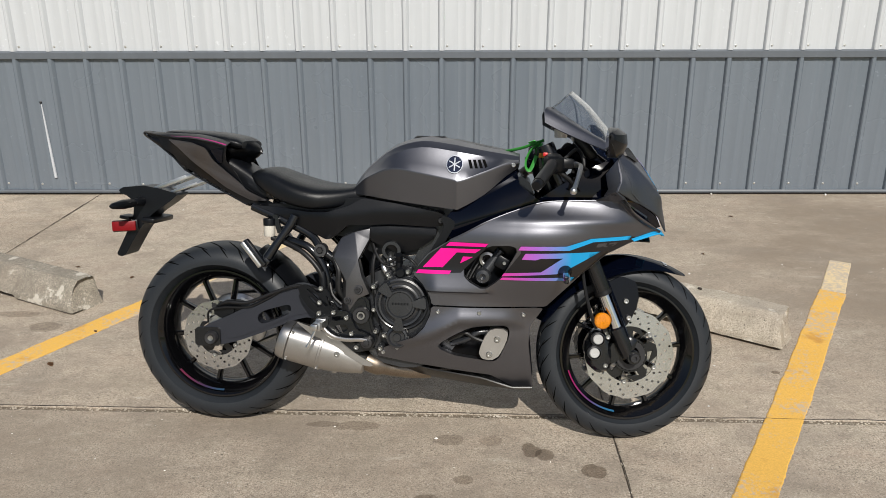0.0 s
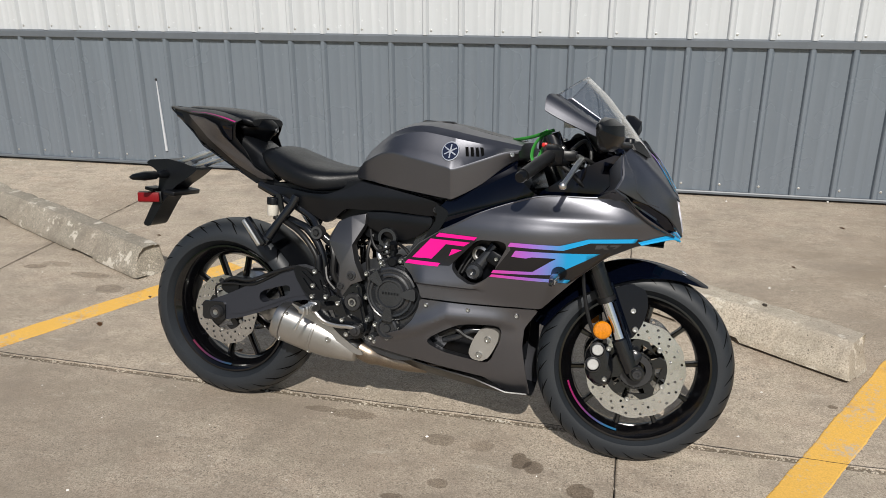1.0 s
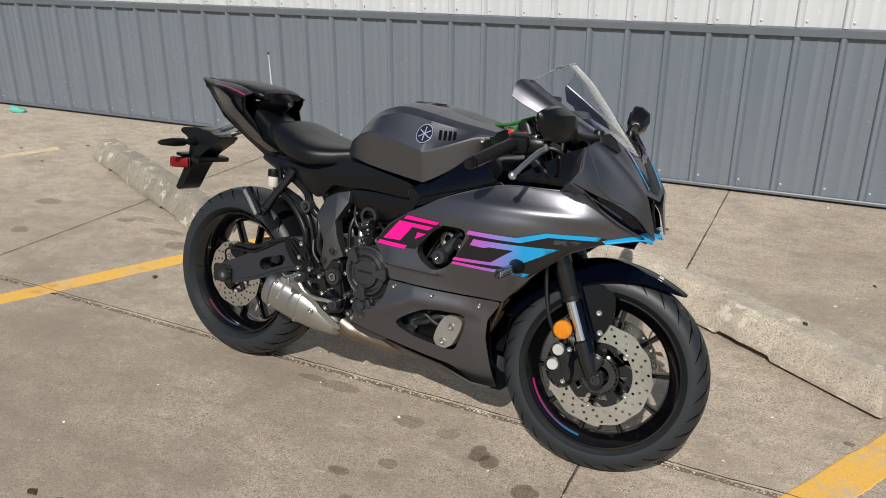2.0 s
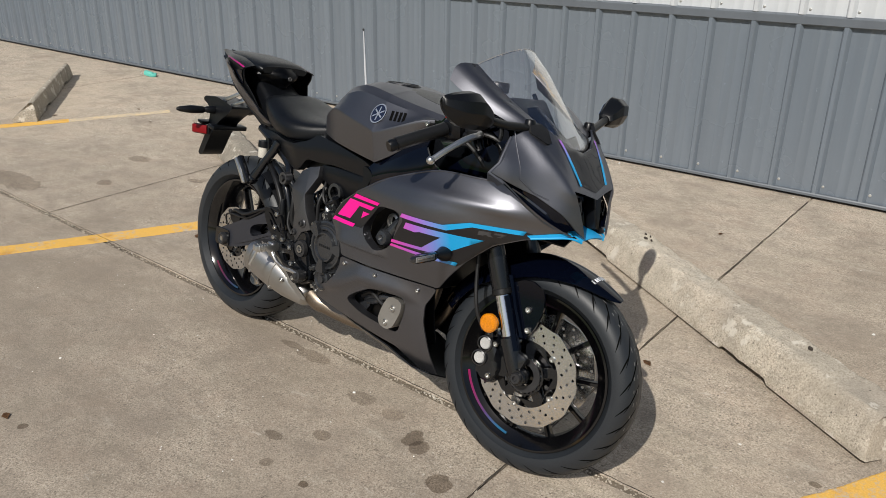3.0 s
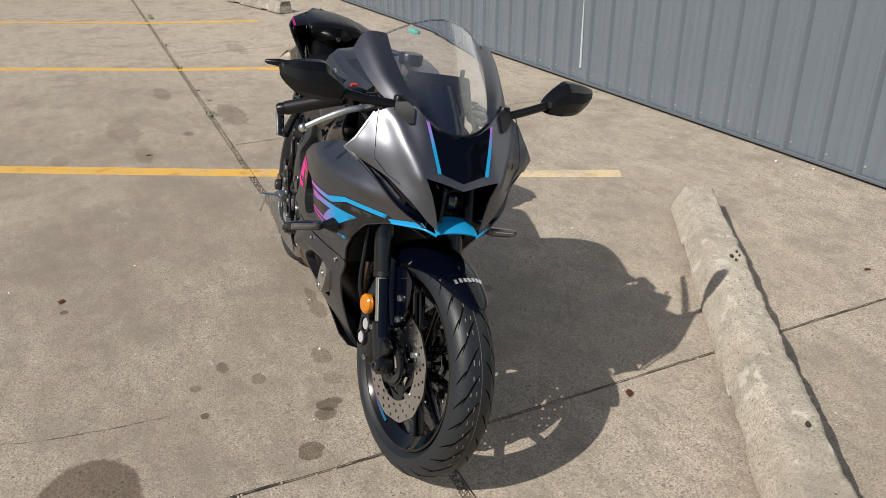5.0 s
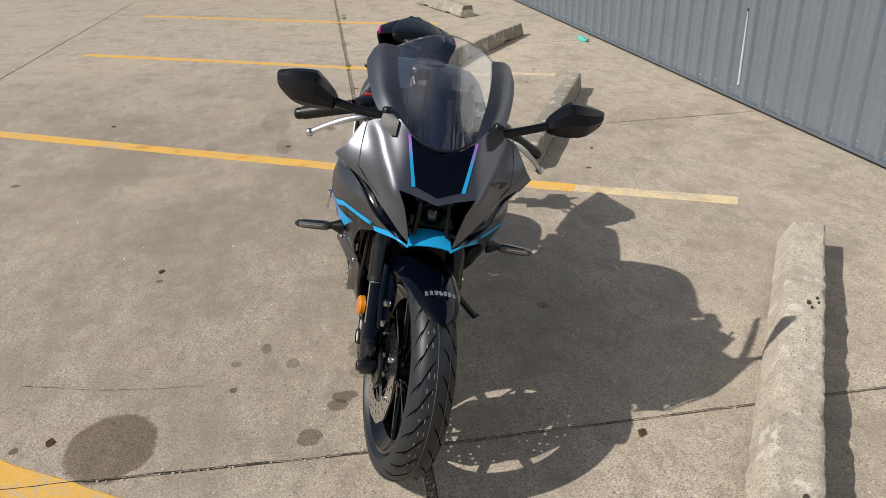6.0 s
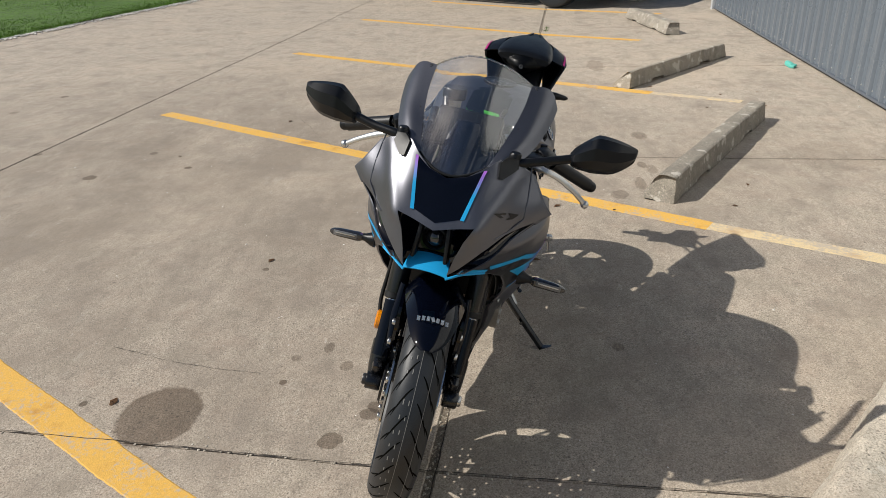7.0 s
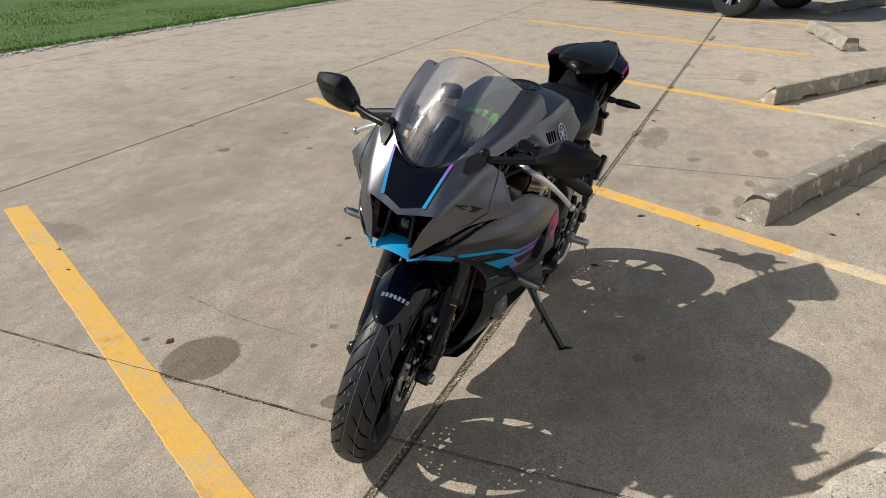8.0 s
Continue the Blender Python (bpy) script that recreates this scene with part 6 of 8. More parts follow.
# -- seats and tail --
def saddle(rows, steps=4):
    """Rounded pads: x, top, half width, lower edge, roundness drop."""
    rings = []
    for x, top, w, low, crown in spline(rows, steps):
        side = [(0, top), (w * 0.45, top - crown * 0.12), (w * 0.78, top - crown * 0.5), (w * 0.97, top - crown * 1.3), (w * 1.0, (top + low) / 2 - crown * 0.4), (w * 0.97, low + 0.006), (w * 0.88, low)]
        right = [(x, -y, z) for y, z in chaikin(side, 1)]
        left = [(x, y, z) for y, z in chaikin(side, 1)]
        rings.append(left[:0:-1] + right)
    return loft(rings)


part("rider_seat", saddle([(0.128, 0.862, 0.080, 0.842, 0.006), (0.150, 0.872, 0.105, 0.822, 0.012), (0.190, 0.877, 0.125, 0.796, 0.018), (0.240, 0.862, 0.142, 0.772, 0.022), (0.300, 0.842, 0.154, 0.757, 0.022), (0.365, 0.828, 0.152, 0.750, 0.02), (0.430, 0.824, 0.125, 0.758, 0.016), (0.480, 0.825, 0.095, 0.772, 0.012), (0.508, 0.815, 0.085, 0.785, 0.008)]), M_SEAT, bike, "black vinyl rider seat")
rows = [(-0.165, 0.987, 0.030, 0.976, 0.003), (-0.135, 0.993, 0.052, 0.970, 0.004), (-0.05, 0.994, 0.086, 0.962, 0.008), (0.02, 0.990, 0.099, 0.952, 0.010), (0.068, 0.984, 0.104, 0.946, 0.012), (0.104, 0.975, 0.103, 0.940, 0.010), (0.120, 0.963, 0.096, 0.938, 0.006)]
cowl = part("pillion_pad", saddle(rows), M_SEAT, bike, "black pillion pad with a lock plate in front")
plate_bm = loft([[(0.128 + 0.026 * math.sin(math.pi * min(1, f * 1.15)) - 0.075 * u * u, 0.098 * u * (1 - 0.62 * f * f), 0.960 - 0.070 * f - 0.012 * u * u * (1 - f)) for u in np.linspace(-1, 1, 11)] for f in (0, 0.15, 0.3, 0.5, 0.7, 0.85, 1)], False, False)
bmesh.ops.solidify(plate_bm, geom=plate_bm.faces[:], thickness=-0.02)
lockp = part("lock_plate", plate_bm, M_SATIN, cowl)
part("lock_barrel", turned([(0.0001, 0.0005), (0.0035, 0.001), (0.0045, 0.003), (0.0075, 0.003), (0.009, -0.004)], 20, (0.152, 0, 0.926), "X"), M_DARKALU, lockp, "dull metal key lock")
part("seat_step", saddle([(-0.20, 0.972, 0.046, 0.955, 0.004), (-0.08, 0.960, 0.070, 0.885, 0.008), (0.02, 0.938, 0.078, 0.84, 0.014), (0.07, 0.915, 0.078, 0.81, 0.016), (0.11, 0.890, 0.080, 0.79, 0.016), (0.15, 0.862, 0.084, 0.78, 0.014), (0.19, 0.83, 0.085, 0.77, 0.01)]), M_SATIN, bike, "black plastic between the seats")


def tail_side(x, z):
    """Widest along the upper edge, drawn in towards the seat below it."""
    wide_at = 0.014 + 0.133 * soft(x, -0.27, 0.05) + 0.004 * soft(x, 0.0, 0.2)
    return max(0.014 + 0.052 * soft(x, -0.26, -0.12) + 0.02 * soft(x, -0.1, 0.2), wide_at - 0.46 * max(0, 0.945 - 0.22 * max(0, x) - z) * soft(x, -0.22, -0.06))


def tail_skin(u, v, d):
    return (u, -(tail_side(u, v) - d), v)


TAIL_BLACK = [(-0.236, 0.986), (-0.117, 0.970), (-0.023, 0.967), (0.042, 0.957), (0.090, 0.944), (0.083, 0.901), (0.110, 0.857), (0.124, 0.820), (0.196, 0.773), (0.229, 0.744), (0.155, 0.760), (0.121, 0.757), (0.062, 0.799), (-0.050, 0.859), (-0.095, 0.881), (-0.120, 0.914), (-0.20, 0.965)]
t_right, t_left = both("tail_fairing", panel(TAIL_BLACK, tail_skin, 0.004, (), 0.018), M_SATIN, label="black tail fairing")
for par, s in ((t_right, -1), (t_left, 1)):
    grey = [(-0.130, 0.964), (-0.026, 0.956), (0.028, 0.938), (0.044, 0.901), (0.080, 0.865), (0.112, 0.835), (0.139, 0.803), (0.200, 0.771), (0.147, 0.768), (0.101, 0.791), (0.064, 0.812), (0.013, 0.856), (-0.040, 0.897), (-0.090, 0.940)]

    def bulge(u, v, s=s):
        return tail_side(u, v) + 0.010 * soft(v - 0.9 + 0.5 * (u - 0.02), -0.06, 0.03) + 0.006 * math.exp(-((v - 0.800 + 0.55 * (u - 0.13)) / 0.012) ** 2)
    gp = part("tail_panel", panel(rounded(grey, 0.006), lambda u, v, d: (u, s * (bulge(u, v) + 0.004 - d), v), 0.005, (), 0.011), M_GREY, par, "matt gunmetal tail panel")
    part("tail_scoop", panel([(0.036, 0.932), (0.084, 0.943), (0.070, 0.892), (0.056, 0.890)], lambda u, v, d: (u, s * (tail_side(u, v) + 0.004 - d), v), 0.002, (), 0.016), M_GLOSS, par, "black scoop in the tail")
    # the shoulder rises from the panel's upper edge to the pad, with a bright line along it
    rim_rows = [(x, tail_side(x, z) + 0.006, z) for x, z in spline([(-0.236, 0.986), (-0.117, 0.970), (-0.023, 0.967), (0.042, 0.957), (0.090, 0.944)], 5)]

    def shoulder(f, row, lift=0.0, s=s):
        x, y, z = row
        y_in = 0.010 + 0.084 * soft(x, -0.25, -0.02)
        k = soft(x, -0.23, -0.10)
        return (x, s * (y + (y_in - y) * f + lift * 0.6), z + (0.004 + 0.011 * k) * (1 - (1 - f) ** 1.6) + lift)

    part("tail_shoulder", shell([[shoulder(f, r) for f in (0, 0.15, 0.35, 0.6, 0.8, 1.0)] for r in rim_rows], 0.004), M_SATIN, par, "satin black shoulder beside the pad")
    part("pink_line", loft([[shoulder(f, r, 0.003) for f in (0.05, 0.11 + 0.06 * soft(r[0], -0.12, 0.05))] for r in rim_rows[5:]], False, False), M_PINKLINE, par, "magenta line along the tail")
under = [[(x, -w, z), (x, -w * 0.5, z - 0.008), (x, w * 0.5, z - 0.008), (x, w, z)] for x, w, z in ((-0.240, 0.014, 0.984), (-0.20, 0.034, 0.960), (-0.118, 0.064, 0.905), (-0.08, 0.066, 0.864), (0.045, 0.078, 0.800), (0.13, 0.083, 0.756))]
part("undertail", shell(under, 0.004), M_SATIN, bike, "black undertail")
over = [[(x, -w, z), (x, -w * 0.5, z + 0.003), (x, w * 0.5, z + 0.003), (x, w, z)] for x, w, z in ((-0.244, 0.012, 0.984), (-0.15, 0.046, 0.980), (-0.05, 0.078, 0.976), (0.06, 0.082, 0.960))]
part("tail_top", shell(over, 0.004), M_SATIN, bike)
TAIL_SET = {"pillion_pad", "lock_plate", "lock_barrel", "seat_step", "tail_fairing", "tail_panel", "tail_scoop", "tail_shoulder", "pink_line", "undertail", "tail_top"}
for ob in bpy.data.objects:
    if ob.name.split(".")[0] in TAIL_SET:
        for v in ob.data.vertices:
            v.co.x -= (0.015 + 0.034 * max(0, 0.2 - v.co.x)) * (1 - soft(v.co.x, 0.16, 0.26))

# -- number plate bracket, rear signals and reflector --
hang = part("plate_bracket", plate(rounded([(-0.355, 0.782), (-0.345, 0.798), (-0.26, 0.806), (-0.20, 0.795), (-0.142, 0.780), (-0.175, 0.752), (-0.235, 0.712), (-0.285, 0.655), (-0.342, 0.560), (-0.372, 0.564), (-0.330, 0.645), (-0.305, 0.700), (-0.300, 0.745), (-0.318, 0.768)], 0.008), -0.045, 0.045, bevel=0.006), M_SATIN, bike, "black number plate bracket hanging from two struts")
for y in (-0.035, 0.035):
    part("strut", block((0.155, 0.006, 0.015), (-0.158, y, 0.822), (0, -21, 0), 0.002), M_ALU, hang, "bare aluminium strut")
    part("strut", block((0.135, 0.005, 0.010), (-0.110, y, 0.806), (0, -19, 0), 0.002), M_ALU, hang)
    s = math.copysign(1, y)
    sg = part("rear_signal", tube([(-0.272, s * 0.04, 0.752), (-0.275, s * 0.075, 0.752), (-0.277, s * 0.082, 0.751)], [0.016, 0.013, 0.009], 12), M_SATIN, hang, "slim dark rear turn signal")
    part("signal_body", tube([(-0.277, s * 0.08, 0.751), (-0.280, s * 0.09, 0.750), (-0.295, s * 0.13, 0.748), (-0.305, s * 0.175, 0.746), (-0.308, s * 0.185, 0.746)], [0.008, 0.014, 0.016, 0.010, 0.004], 12), M_SATIN, sg)
part("cross_bracket", block((0.045, 0.15, 0.018), (-0.240, 0, 0.690), (0, 6, 0), 0.005), M_SATIN, hang)
rr = part("rear_reflector", block((0.077, 0.010, 0.033), (-0.326, -0.070, 0.669), (0, -3, 14), 0.003), M_RED, hang, "red rear reflector")
part("reflector_back", block((0.083, 0.010, 0.039), (-0.325, -0.062, 0.669), (0, -3, 14), 0.003), M_SATIN, rr)
part("reflector_stay", block((0.035, 0.06, 0.012), (-0.322, -0.045, 0.698), (0, 10, 0), 0.003), M_SATIN, rr)

# -- frame, covers and subframe --
cover = [(0.145, 0.757), (0.24, 0.752), (0.335, 0.742), (0.40, 0.744), (0.470, 0.766), (0.515, 0.792), (0.62, 0.778), (0.752, 0.755), (0.792, 0.738), (0.790, 0.716), (0.742, 0.706), (0.60, 0.712), (0.530, 0.706), (0.468, 0.706), (0.430, 0.672), (0.398, 0.652), (0.345, 0.676), (0.27, 0.712), (0.195, 0.742)]


def moulded(outline, skin, deep, bevel=0.005, step=0.012):
    """A moulded cover with a skin of its own and broken edges."""
    bm = panel(outline, lambda u, v, d: (u, skin(u, v) + (deep if d > 0 else 0), v), 1.0, (), step)
    rims = [e for e in bm.edges if len(e.link_faces) == 2 and e.calc_face_angle(0) > 1.0]
    bmesh.ops.bevel(bm, geom=rims, offset=bevel, segments=2, affect="EDGES", profile=0.5)
    return bm


def cover_skin(u, v):
    """Leans in below a crease that runs back from the frame plate."""
    line = 0.735 + 0.02 * soft(u, 0.4, 0.6)
    return -0.122 - 0.038 * soft(u, 0.2, 0.42) + 0.22 * max(0, v - line) + 0.28 * max(0, line - 0.008 - v)


covers = both("side_cover", moulded(rounded(cover, 0.008), cover_skin, 0.03), M_SATIN, label="satin black cover below the seat")
for cv in covers:
    s = -1 if cv is covers[0] else 1
    part("cover_bolt", bolt_bm((0.765, s * 0.158, 0.728), 0.009, (0, s, 0)), M_DARKBOLT, cv)
core = [(0.18, 0.762), (0.30, 0.765), (0.50, 0.792), (0.78, 0.752), (0.78, 0.62), (0.62, 0.605), (0.54, 0.61), (0.47, 0.66), (0.40, 0.668), (0.30, 0.712)]
part("airbox", plate(rounded(core, 0.015), -0.112, 0.112, (), 0.05, 0.01), M_SATIN, bike, "black airbox under the tank and seat")
box = [(0.530, 0.700), (0.62, 0.705), (0.750, 0.703), (0.745, 0.672), (0.700, 0.638), (0.655, 0.618), (0.60, 0.628), (0.535, 0.655)]
both("airbox_cover", moulded(rounded(box, 0.008), lambda u, v: -0.140 + 0.30 * max(0, 0.672 - v) + 0.25 * max(0, v - 0.690), 0.05), M_SATIN, label="black airbox side")
black = [(0.800, 0.762), (0.822, 0.766), (0.905, 0.816), (0.965, 0.872), (0.995, 0.888), (1.005, 0.846), (1.06, 0.805), (1.08, 0.795), (0.99, 0.766), (0.92, 0.737), (0.85, 0.703), (0.800, 0.676), (0.775, 0.700), (0.782, 0.74)]
both("tank_cover", panel(black, lambda u, v, d: (u, -(0.176 - 0.10 * (v - 0.75) + 0.02 * soft(u, 0.78, 0.95) - 6.0 * (v - 0.760 - 0.35 * (u - 0.9)) ** 2 - d), v), 0.006, (), 0.012), M_GLOSS, label="gloss navy-black panel below the tank")
both("frame_brace", plate(rounded([(0.765, 0.745), (0.785, 0.745), (0.815, 0.725), (0.735, 0.585), (0.715, 0.600), (0.778, 0.71)], 0.008), -0.165, -0.180, bevel=0.004), M_SATIN)


def cast_facets(corners, faces, deep, bevel=0.0025):
    """A cast cover of flat facets with crisp, slightly broken edges."""
    bm = blank()
    vs = [bm.verts.new((x, y, z)) for x, z, y in corners]
    for f in faces:
        bm.faces.new([vs[i] for i in f])
    low = {}
    for e in [e for e in bm.edges if len(e.link_faces) == 1]:
        for v in e.verts:
            if v not in low:
                low[v] = bm.verts.new((v.co.x, v.co.y + deep, v.co.z))
        bm.faces.new([e.verts[0], e.verts[1], low[e.verts[1]], low[e.verts[0]]])
    bmesh.ops.recalc_face_normals(bm, faces=bm.faces[:])
    bmesh.ops.triangulate(bm, faces=[f for f in bm.faces if len(f.verts) > 4])
    rims = [e for e in bm.edges if len(e.link_faces) == 2 and e.calc_face_angle(0) > 0.22]
    bmesh.ops.bevel(bm, geom=rims, offset=bevel, segments=2, affect="EDGES", profile=0.5)
    return bm


FP = [(0.412, 0.610, -0.146), (0.444, 0.663, -0.146), (0.489, 0.684, -0.152), (0.538, 0.696, -0.152), (0.537, 0.662, -0.154), (0.505, 0.598, -0.176), (0.516, 0.546, -0.175), (0.540, 0.488, -0.166), (0.505, 0.472, -0.175),
      (0.476, 0.430, -0.174), (0.449, 0.414, -0.158), (0.449, 0.470, -0.156), (0.451, 0.527, -0.154), (0.468, 0.528, -0.181), (0.466, 0.484, -0.181), (0.424, 0.603, -0.168)]
both("frame_plate", cast_facets(FP, [(0, 15, 5, 4, 3, 2, 1), (0, 12, 13, 15), (12, 11, 14, 13), (11, 10, 9, 14), (15, 13, 5), (13, 6, 5), (13, 14, 8, 7, 6), (14, 9, 8)], 0.035), M_PLATE, label="dark grey faceted frame plate", smooth=24)
pv = [(0.489, 0.466), (0.512, 0.482), (0.537, 0.474), (0.547, 0.400), (0.566, 0.345), (0.552, 0.308), (0.509, 0.294), (0.462, 0.337), (0.440, 0.387), (0.454, 0.432), (0.475, 0.436)]
pvl = both("pivot_plate", plate(rounded(pv, 0.010), -0.140, -0.166, (), 0.02, 0.005), M_FRAME)
rib = [(0.470, 0.425), (0.492, 0.458), (0.512, 0.474), (0.528, 0.468), (0.538, 0.400), (0.552, 0.350), (0.530, 0.380), (0.500, 0.372), (0.480, 0.395)]
both("pivot_rib", plate(rounded(rib, 0.008), -0.160, -0.172, (rounded([(0.490, 0.425), (0.512, 0.452), (0.522, 0.446), (0.500, 0.400)], 0.004),), 0.02, 0.003), M_FRAME)
for pp in pvl:
    s = -1 if pp is pvl[0] else 1
    part("pivot_nut", turned([(0.0001, s * 0.178), (0.014, s * 0.178), (0.016, s * 0.184), (0.026, s * 0.184), (0.028, s * 0.172)], 28, (0.516, 0, 0.420)), M_DARKBOLT, pp)
    part("pivot_end", turned([(0.006, s * 0.176), (0.008, s * 0.186), (0.013, s * 0.186), (0.0135, s * 0.178)], 24, (0.516, 0, 0.420)), M_BOLT, pp)
    for q in ((0.504, 0.502), (0.473, 0.466), (0.471, 0.413), (0.535, 0.336), (0.502, 0.318), (0.487, 0.362)):
        part("frame_bolt", bolt_bm((q[0], s * (0.178 if q[1] > 0.43 else 0.176), q[1]), 0.010, (0, s, 0), 0.007), M_DARKBOLT if q[1] > 0.34 else M_BOLT, pp)
        part("bolt_boss", turned([(0.0001, s * 0.1775), (0.014, s * 0.1775), (0.0165, s * 0.1745), (0.0165, s * 0.15)], 24, (q[0], 0, q[1])), M_PLATE if q[1] > 0.43 else M_FRAME, pp)
for s in (-1, 1):
    rail = spline([(0.14, s * 0.105, 0.752), (0.25, s * 0.115, 0.708), (0.34, s * 0.125, 0.665), (0.382, s * 0.145, 0.622), (0.45, s * 0.140, 0.57)], 5)
    sub = part("subframe_rail", tube(rail, 0.014, 12), M_FRAME, bike)
    part("rail_bolt", turned([(0.0001, s * 0.172), (0.010, s * 0.172), (0.012, s * 0.176), (0.020, s * 0.176), (0.022, s * 0.15)], 24, (0.382, 0, 0.624)), M_PLATE, sub)
    part("rail_stud", turned([(0.0001, s * 0.182), (0.009, s * 0.182), (0.010, s * 0.17)], 6, (0.382, 0, 0.624)), M_DARKBOLT, sub)
    part("lower_rail", tube(spline([(0.255, s * 0.125, 0.652), (0.300, s * 0.140, 0.642), (0.339, s * 0.150, 0.629), (0.372, s * 0.152, 0.595), (0.395, s * 0.152, 0.550), (0.404, s * 0.150, 0.500), (0.406, s * 0.148, 0.450)], 5), 0.0125, 14), M_FRAME, sub)
    hanger = part("peg_hanger", tube([(0.290, s * 0.135, 0.728), (0.278, s * 0.142, 0.70), (0.240, s * 0.155, 0.645), (0.206, s * 0.165, 0.592)], [0.016, 0.015, 0.013, 0.016], 14), M_FRAME, bike, "black tubular pillion peg hanger")
    peg = block((0.022, 0.070, 0.024), (0.180, s * 0.205, 0.610), (0, 50, s * -20), 0.006)
    part("pillion_peg", join(block((0.105, 0.024, 0.024), (0.172, s * 0.185, 0.610), (0, 52, 0), 0.008), block((0.03, 0.03, 0.03), (0.203, s * 0.17, 0.582), (0, 40, 0), 0.008)), M_FRAME, hanger)
    part("peg_rubber", block((0.098, 0.027, 0.016), (0.164, s * 0.188, 0.606), (0, 52, 0), 0.005), M_ALU, hanger, "knurled aluminium peg face")
    peg.free()
res = part("brake_reservoir", turned([(0.0001, 0.004), (0.016, 0.004), (0.018, 0.008), (0.018, 0.046), (0.016, 0.048), (0.0001, 0.048)], 24, (0.205, -0.135, 0.655), "Z"), M_FLUID, bike, "translucent rear brake fluid reservoir")
part("reservoir_cap", turned([(0.0001, 0.062), (0.019, 0.062), (0.020, 0.058), (0.020, 0.040), (0.0001, 0.040)], 24, (0.205, -0.135, 0.655), "Z"), M_SATIN, res, "black screw cap")
part("reservoir_stay", plate(rounded([(0.215, 0.73), (0.232, 0.73), (0.246, 0.672), (0.232, 0.668)], 0.004), -0.128, -0.138), M_FRAME, res)
part("reservoir_hose", tube(spline([(0.212, -0.135, 0.655), (0.26, -0.14, 0.64), (0.33, -0.165, 0.61), (0.385, -0.175, 0.55), (0.40, -0.165, 0.47)], 6), 0.009, 10), M_HOSE, res)

spar = [(0.77, 0.60), (0.79, 0.76), (0.90, 0.815), (0.965, 0.875), (1.03, 0.865), (1.06, 0.79), (1.0, 0.62)]
part("frame_spar", plate(rounded(spar, 0.015), -0.135, 0.135, (), 0.05, 0.01), M_FRAME, bike, "black main frame spar")

# -- swingarm, chain and rear brake --
arm = [(-0.048, 0.330), (-0.028, 0.350), (0.039, 0.379), (0.093, 0.406), (0.161, 0.441), (0.247, 0.486), (0.292, 0.504), (0.345, 0.494), (0.375, 0.462), (0.434, 0.428), (0.509, 0.415), (0.509, 0.372), (0.378, 0.378), (0.337, 0.396), (0.284, 0.384), (0.245, 0.367), (0.169, 0.334), (0.091, 0.304), (0.023, 0.286), (-0.030, 0.284), (-0.050, 0.300)]
hole = rounded([(0.156, 0.392), (0.180, 0.411), (0.264, 0.436), (0.274, 0.424), (0.267, 0.404), (0.188, 0.369), (0.164, 0.366)], 0.008)
arms = both("swingarm", plate(rounded(arm, 0.012), -0.088, -0.128, (hole,), 0.02, 0.007), M_SWING, label="black cast swingarm with an opening")
face = [(0.06, 0.372), (0.161, 0.428), (0.245, 0.472), (0.292, 0.490), (0.335, 0.482), (0.362, 0.452), (0.372, 0.425), (0.330, 0.410), (0.280, 0.398), (0.240, 0.380), (0.165, 0.346), (0.085, 0.315), (0.045, 0.312)]
both("swingarm_face", plate(rounded(face, 0.010), -0.120, -0.132, (hole,), 0.02, 0.004), M_SWING)
part("swingarm_bridge", block((0.09, 0.22, 0.06), (0.345, 0, 0.425), (0, -12, 0), 0.015), M_FRAME, bike)
for a in arms:
    s = -1 if a is arms[0] else 1
    adj = part("chain_adjuster", plate(rounded([(-0.058, 0.345), (0.028, 0.348), (0.030, 0.285), (-0.058, 0.282)], 0.008), s * 0.134, s * 0.126, (), 0.03, 0.003), M_FRAME, a)
    part("axle_nut", turned([(0.007, s * 0.140), (0.010, s * 0.148), (0.018, s * 0.150), (0.021, s * 0.146), (0.023, s * 0.132)], 24, (0, 0, 0.313)), M_DARKBOLT, adj)
    part("axle_end", turned([(0.0001, s * 0.146), (0.009, s * 0.147), (0.0105, s * 0.14)], 20, (0, 0, 0.313)), M_BOLT, adj)
cal = part("rear_caliper", join(plate(rounded([(-0.005, 0.395), (0.015, 0.428), (0.085, 0.43), (0.125, 0.40), (0.105, 0.372), (0.03, 0.372)], 0.012), -0.06, -0.116, (), 0.03, 0.006), turned([(0.0001, -0.122), (0.014, -0.122), (0.016, -0.116)], 20, (0.06, 0, 0.405))), M_SATIN, bike, "black rear brake caliper")
part("caliper_plate", plate(rounded([(-0.03, 0.36), (0.03, 0.40), (0.11, 0.395), (0.125, 0.372), (0.05, 0.345), (0.0, 0.34)], 0.01), -0.094, -0.102, (), 0.03, 0.002), M_ALU, cal)
for q in ((0.005, 0.417), (0.108, 0.402)):
    part("caliper_bolt", bolt_bm((q[0], -0.116, q[1]), 0.009, (0, -1, 0)), M_DARKBOLT, cal)
part("rear_hose", tube(spline([(0.02, -0.115, 0.42), (0.06, -0.13, 0.435), (0.13, -0.138, 0.438), (0.22, -0.136, 0.475), (0.30, -0.14, 0.50), (0.38, -0.15, 0.49)], 5), 0.006, 8), M_HOSE, bike)
part("sensor_wire", tube(spline([(-0.02, -0.112, 0.36), (-0.01, -0.125, 0.40), (0.04, -0.13, 0.415), (0.14, -0.134, 0.425), (0.25, -0.134, 0.485)], 5), 0.0035, 6), M_HOSE, bike)
hug = []
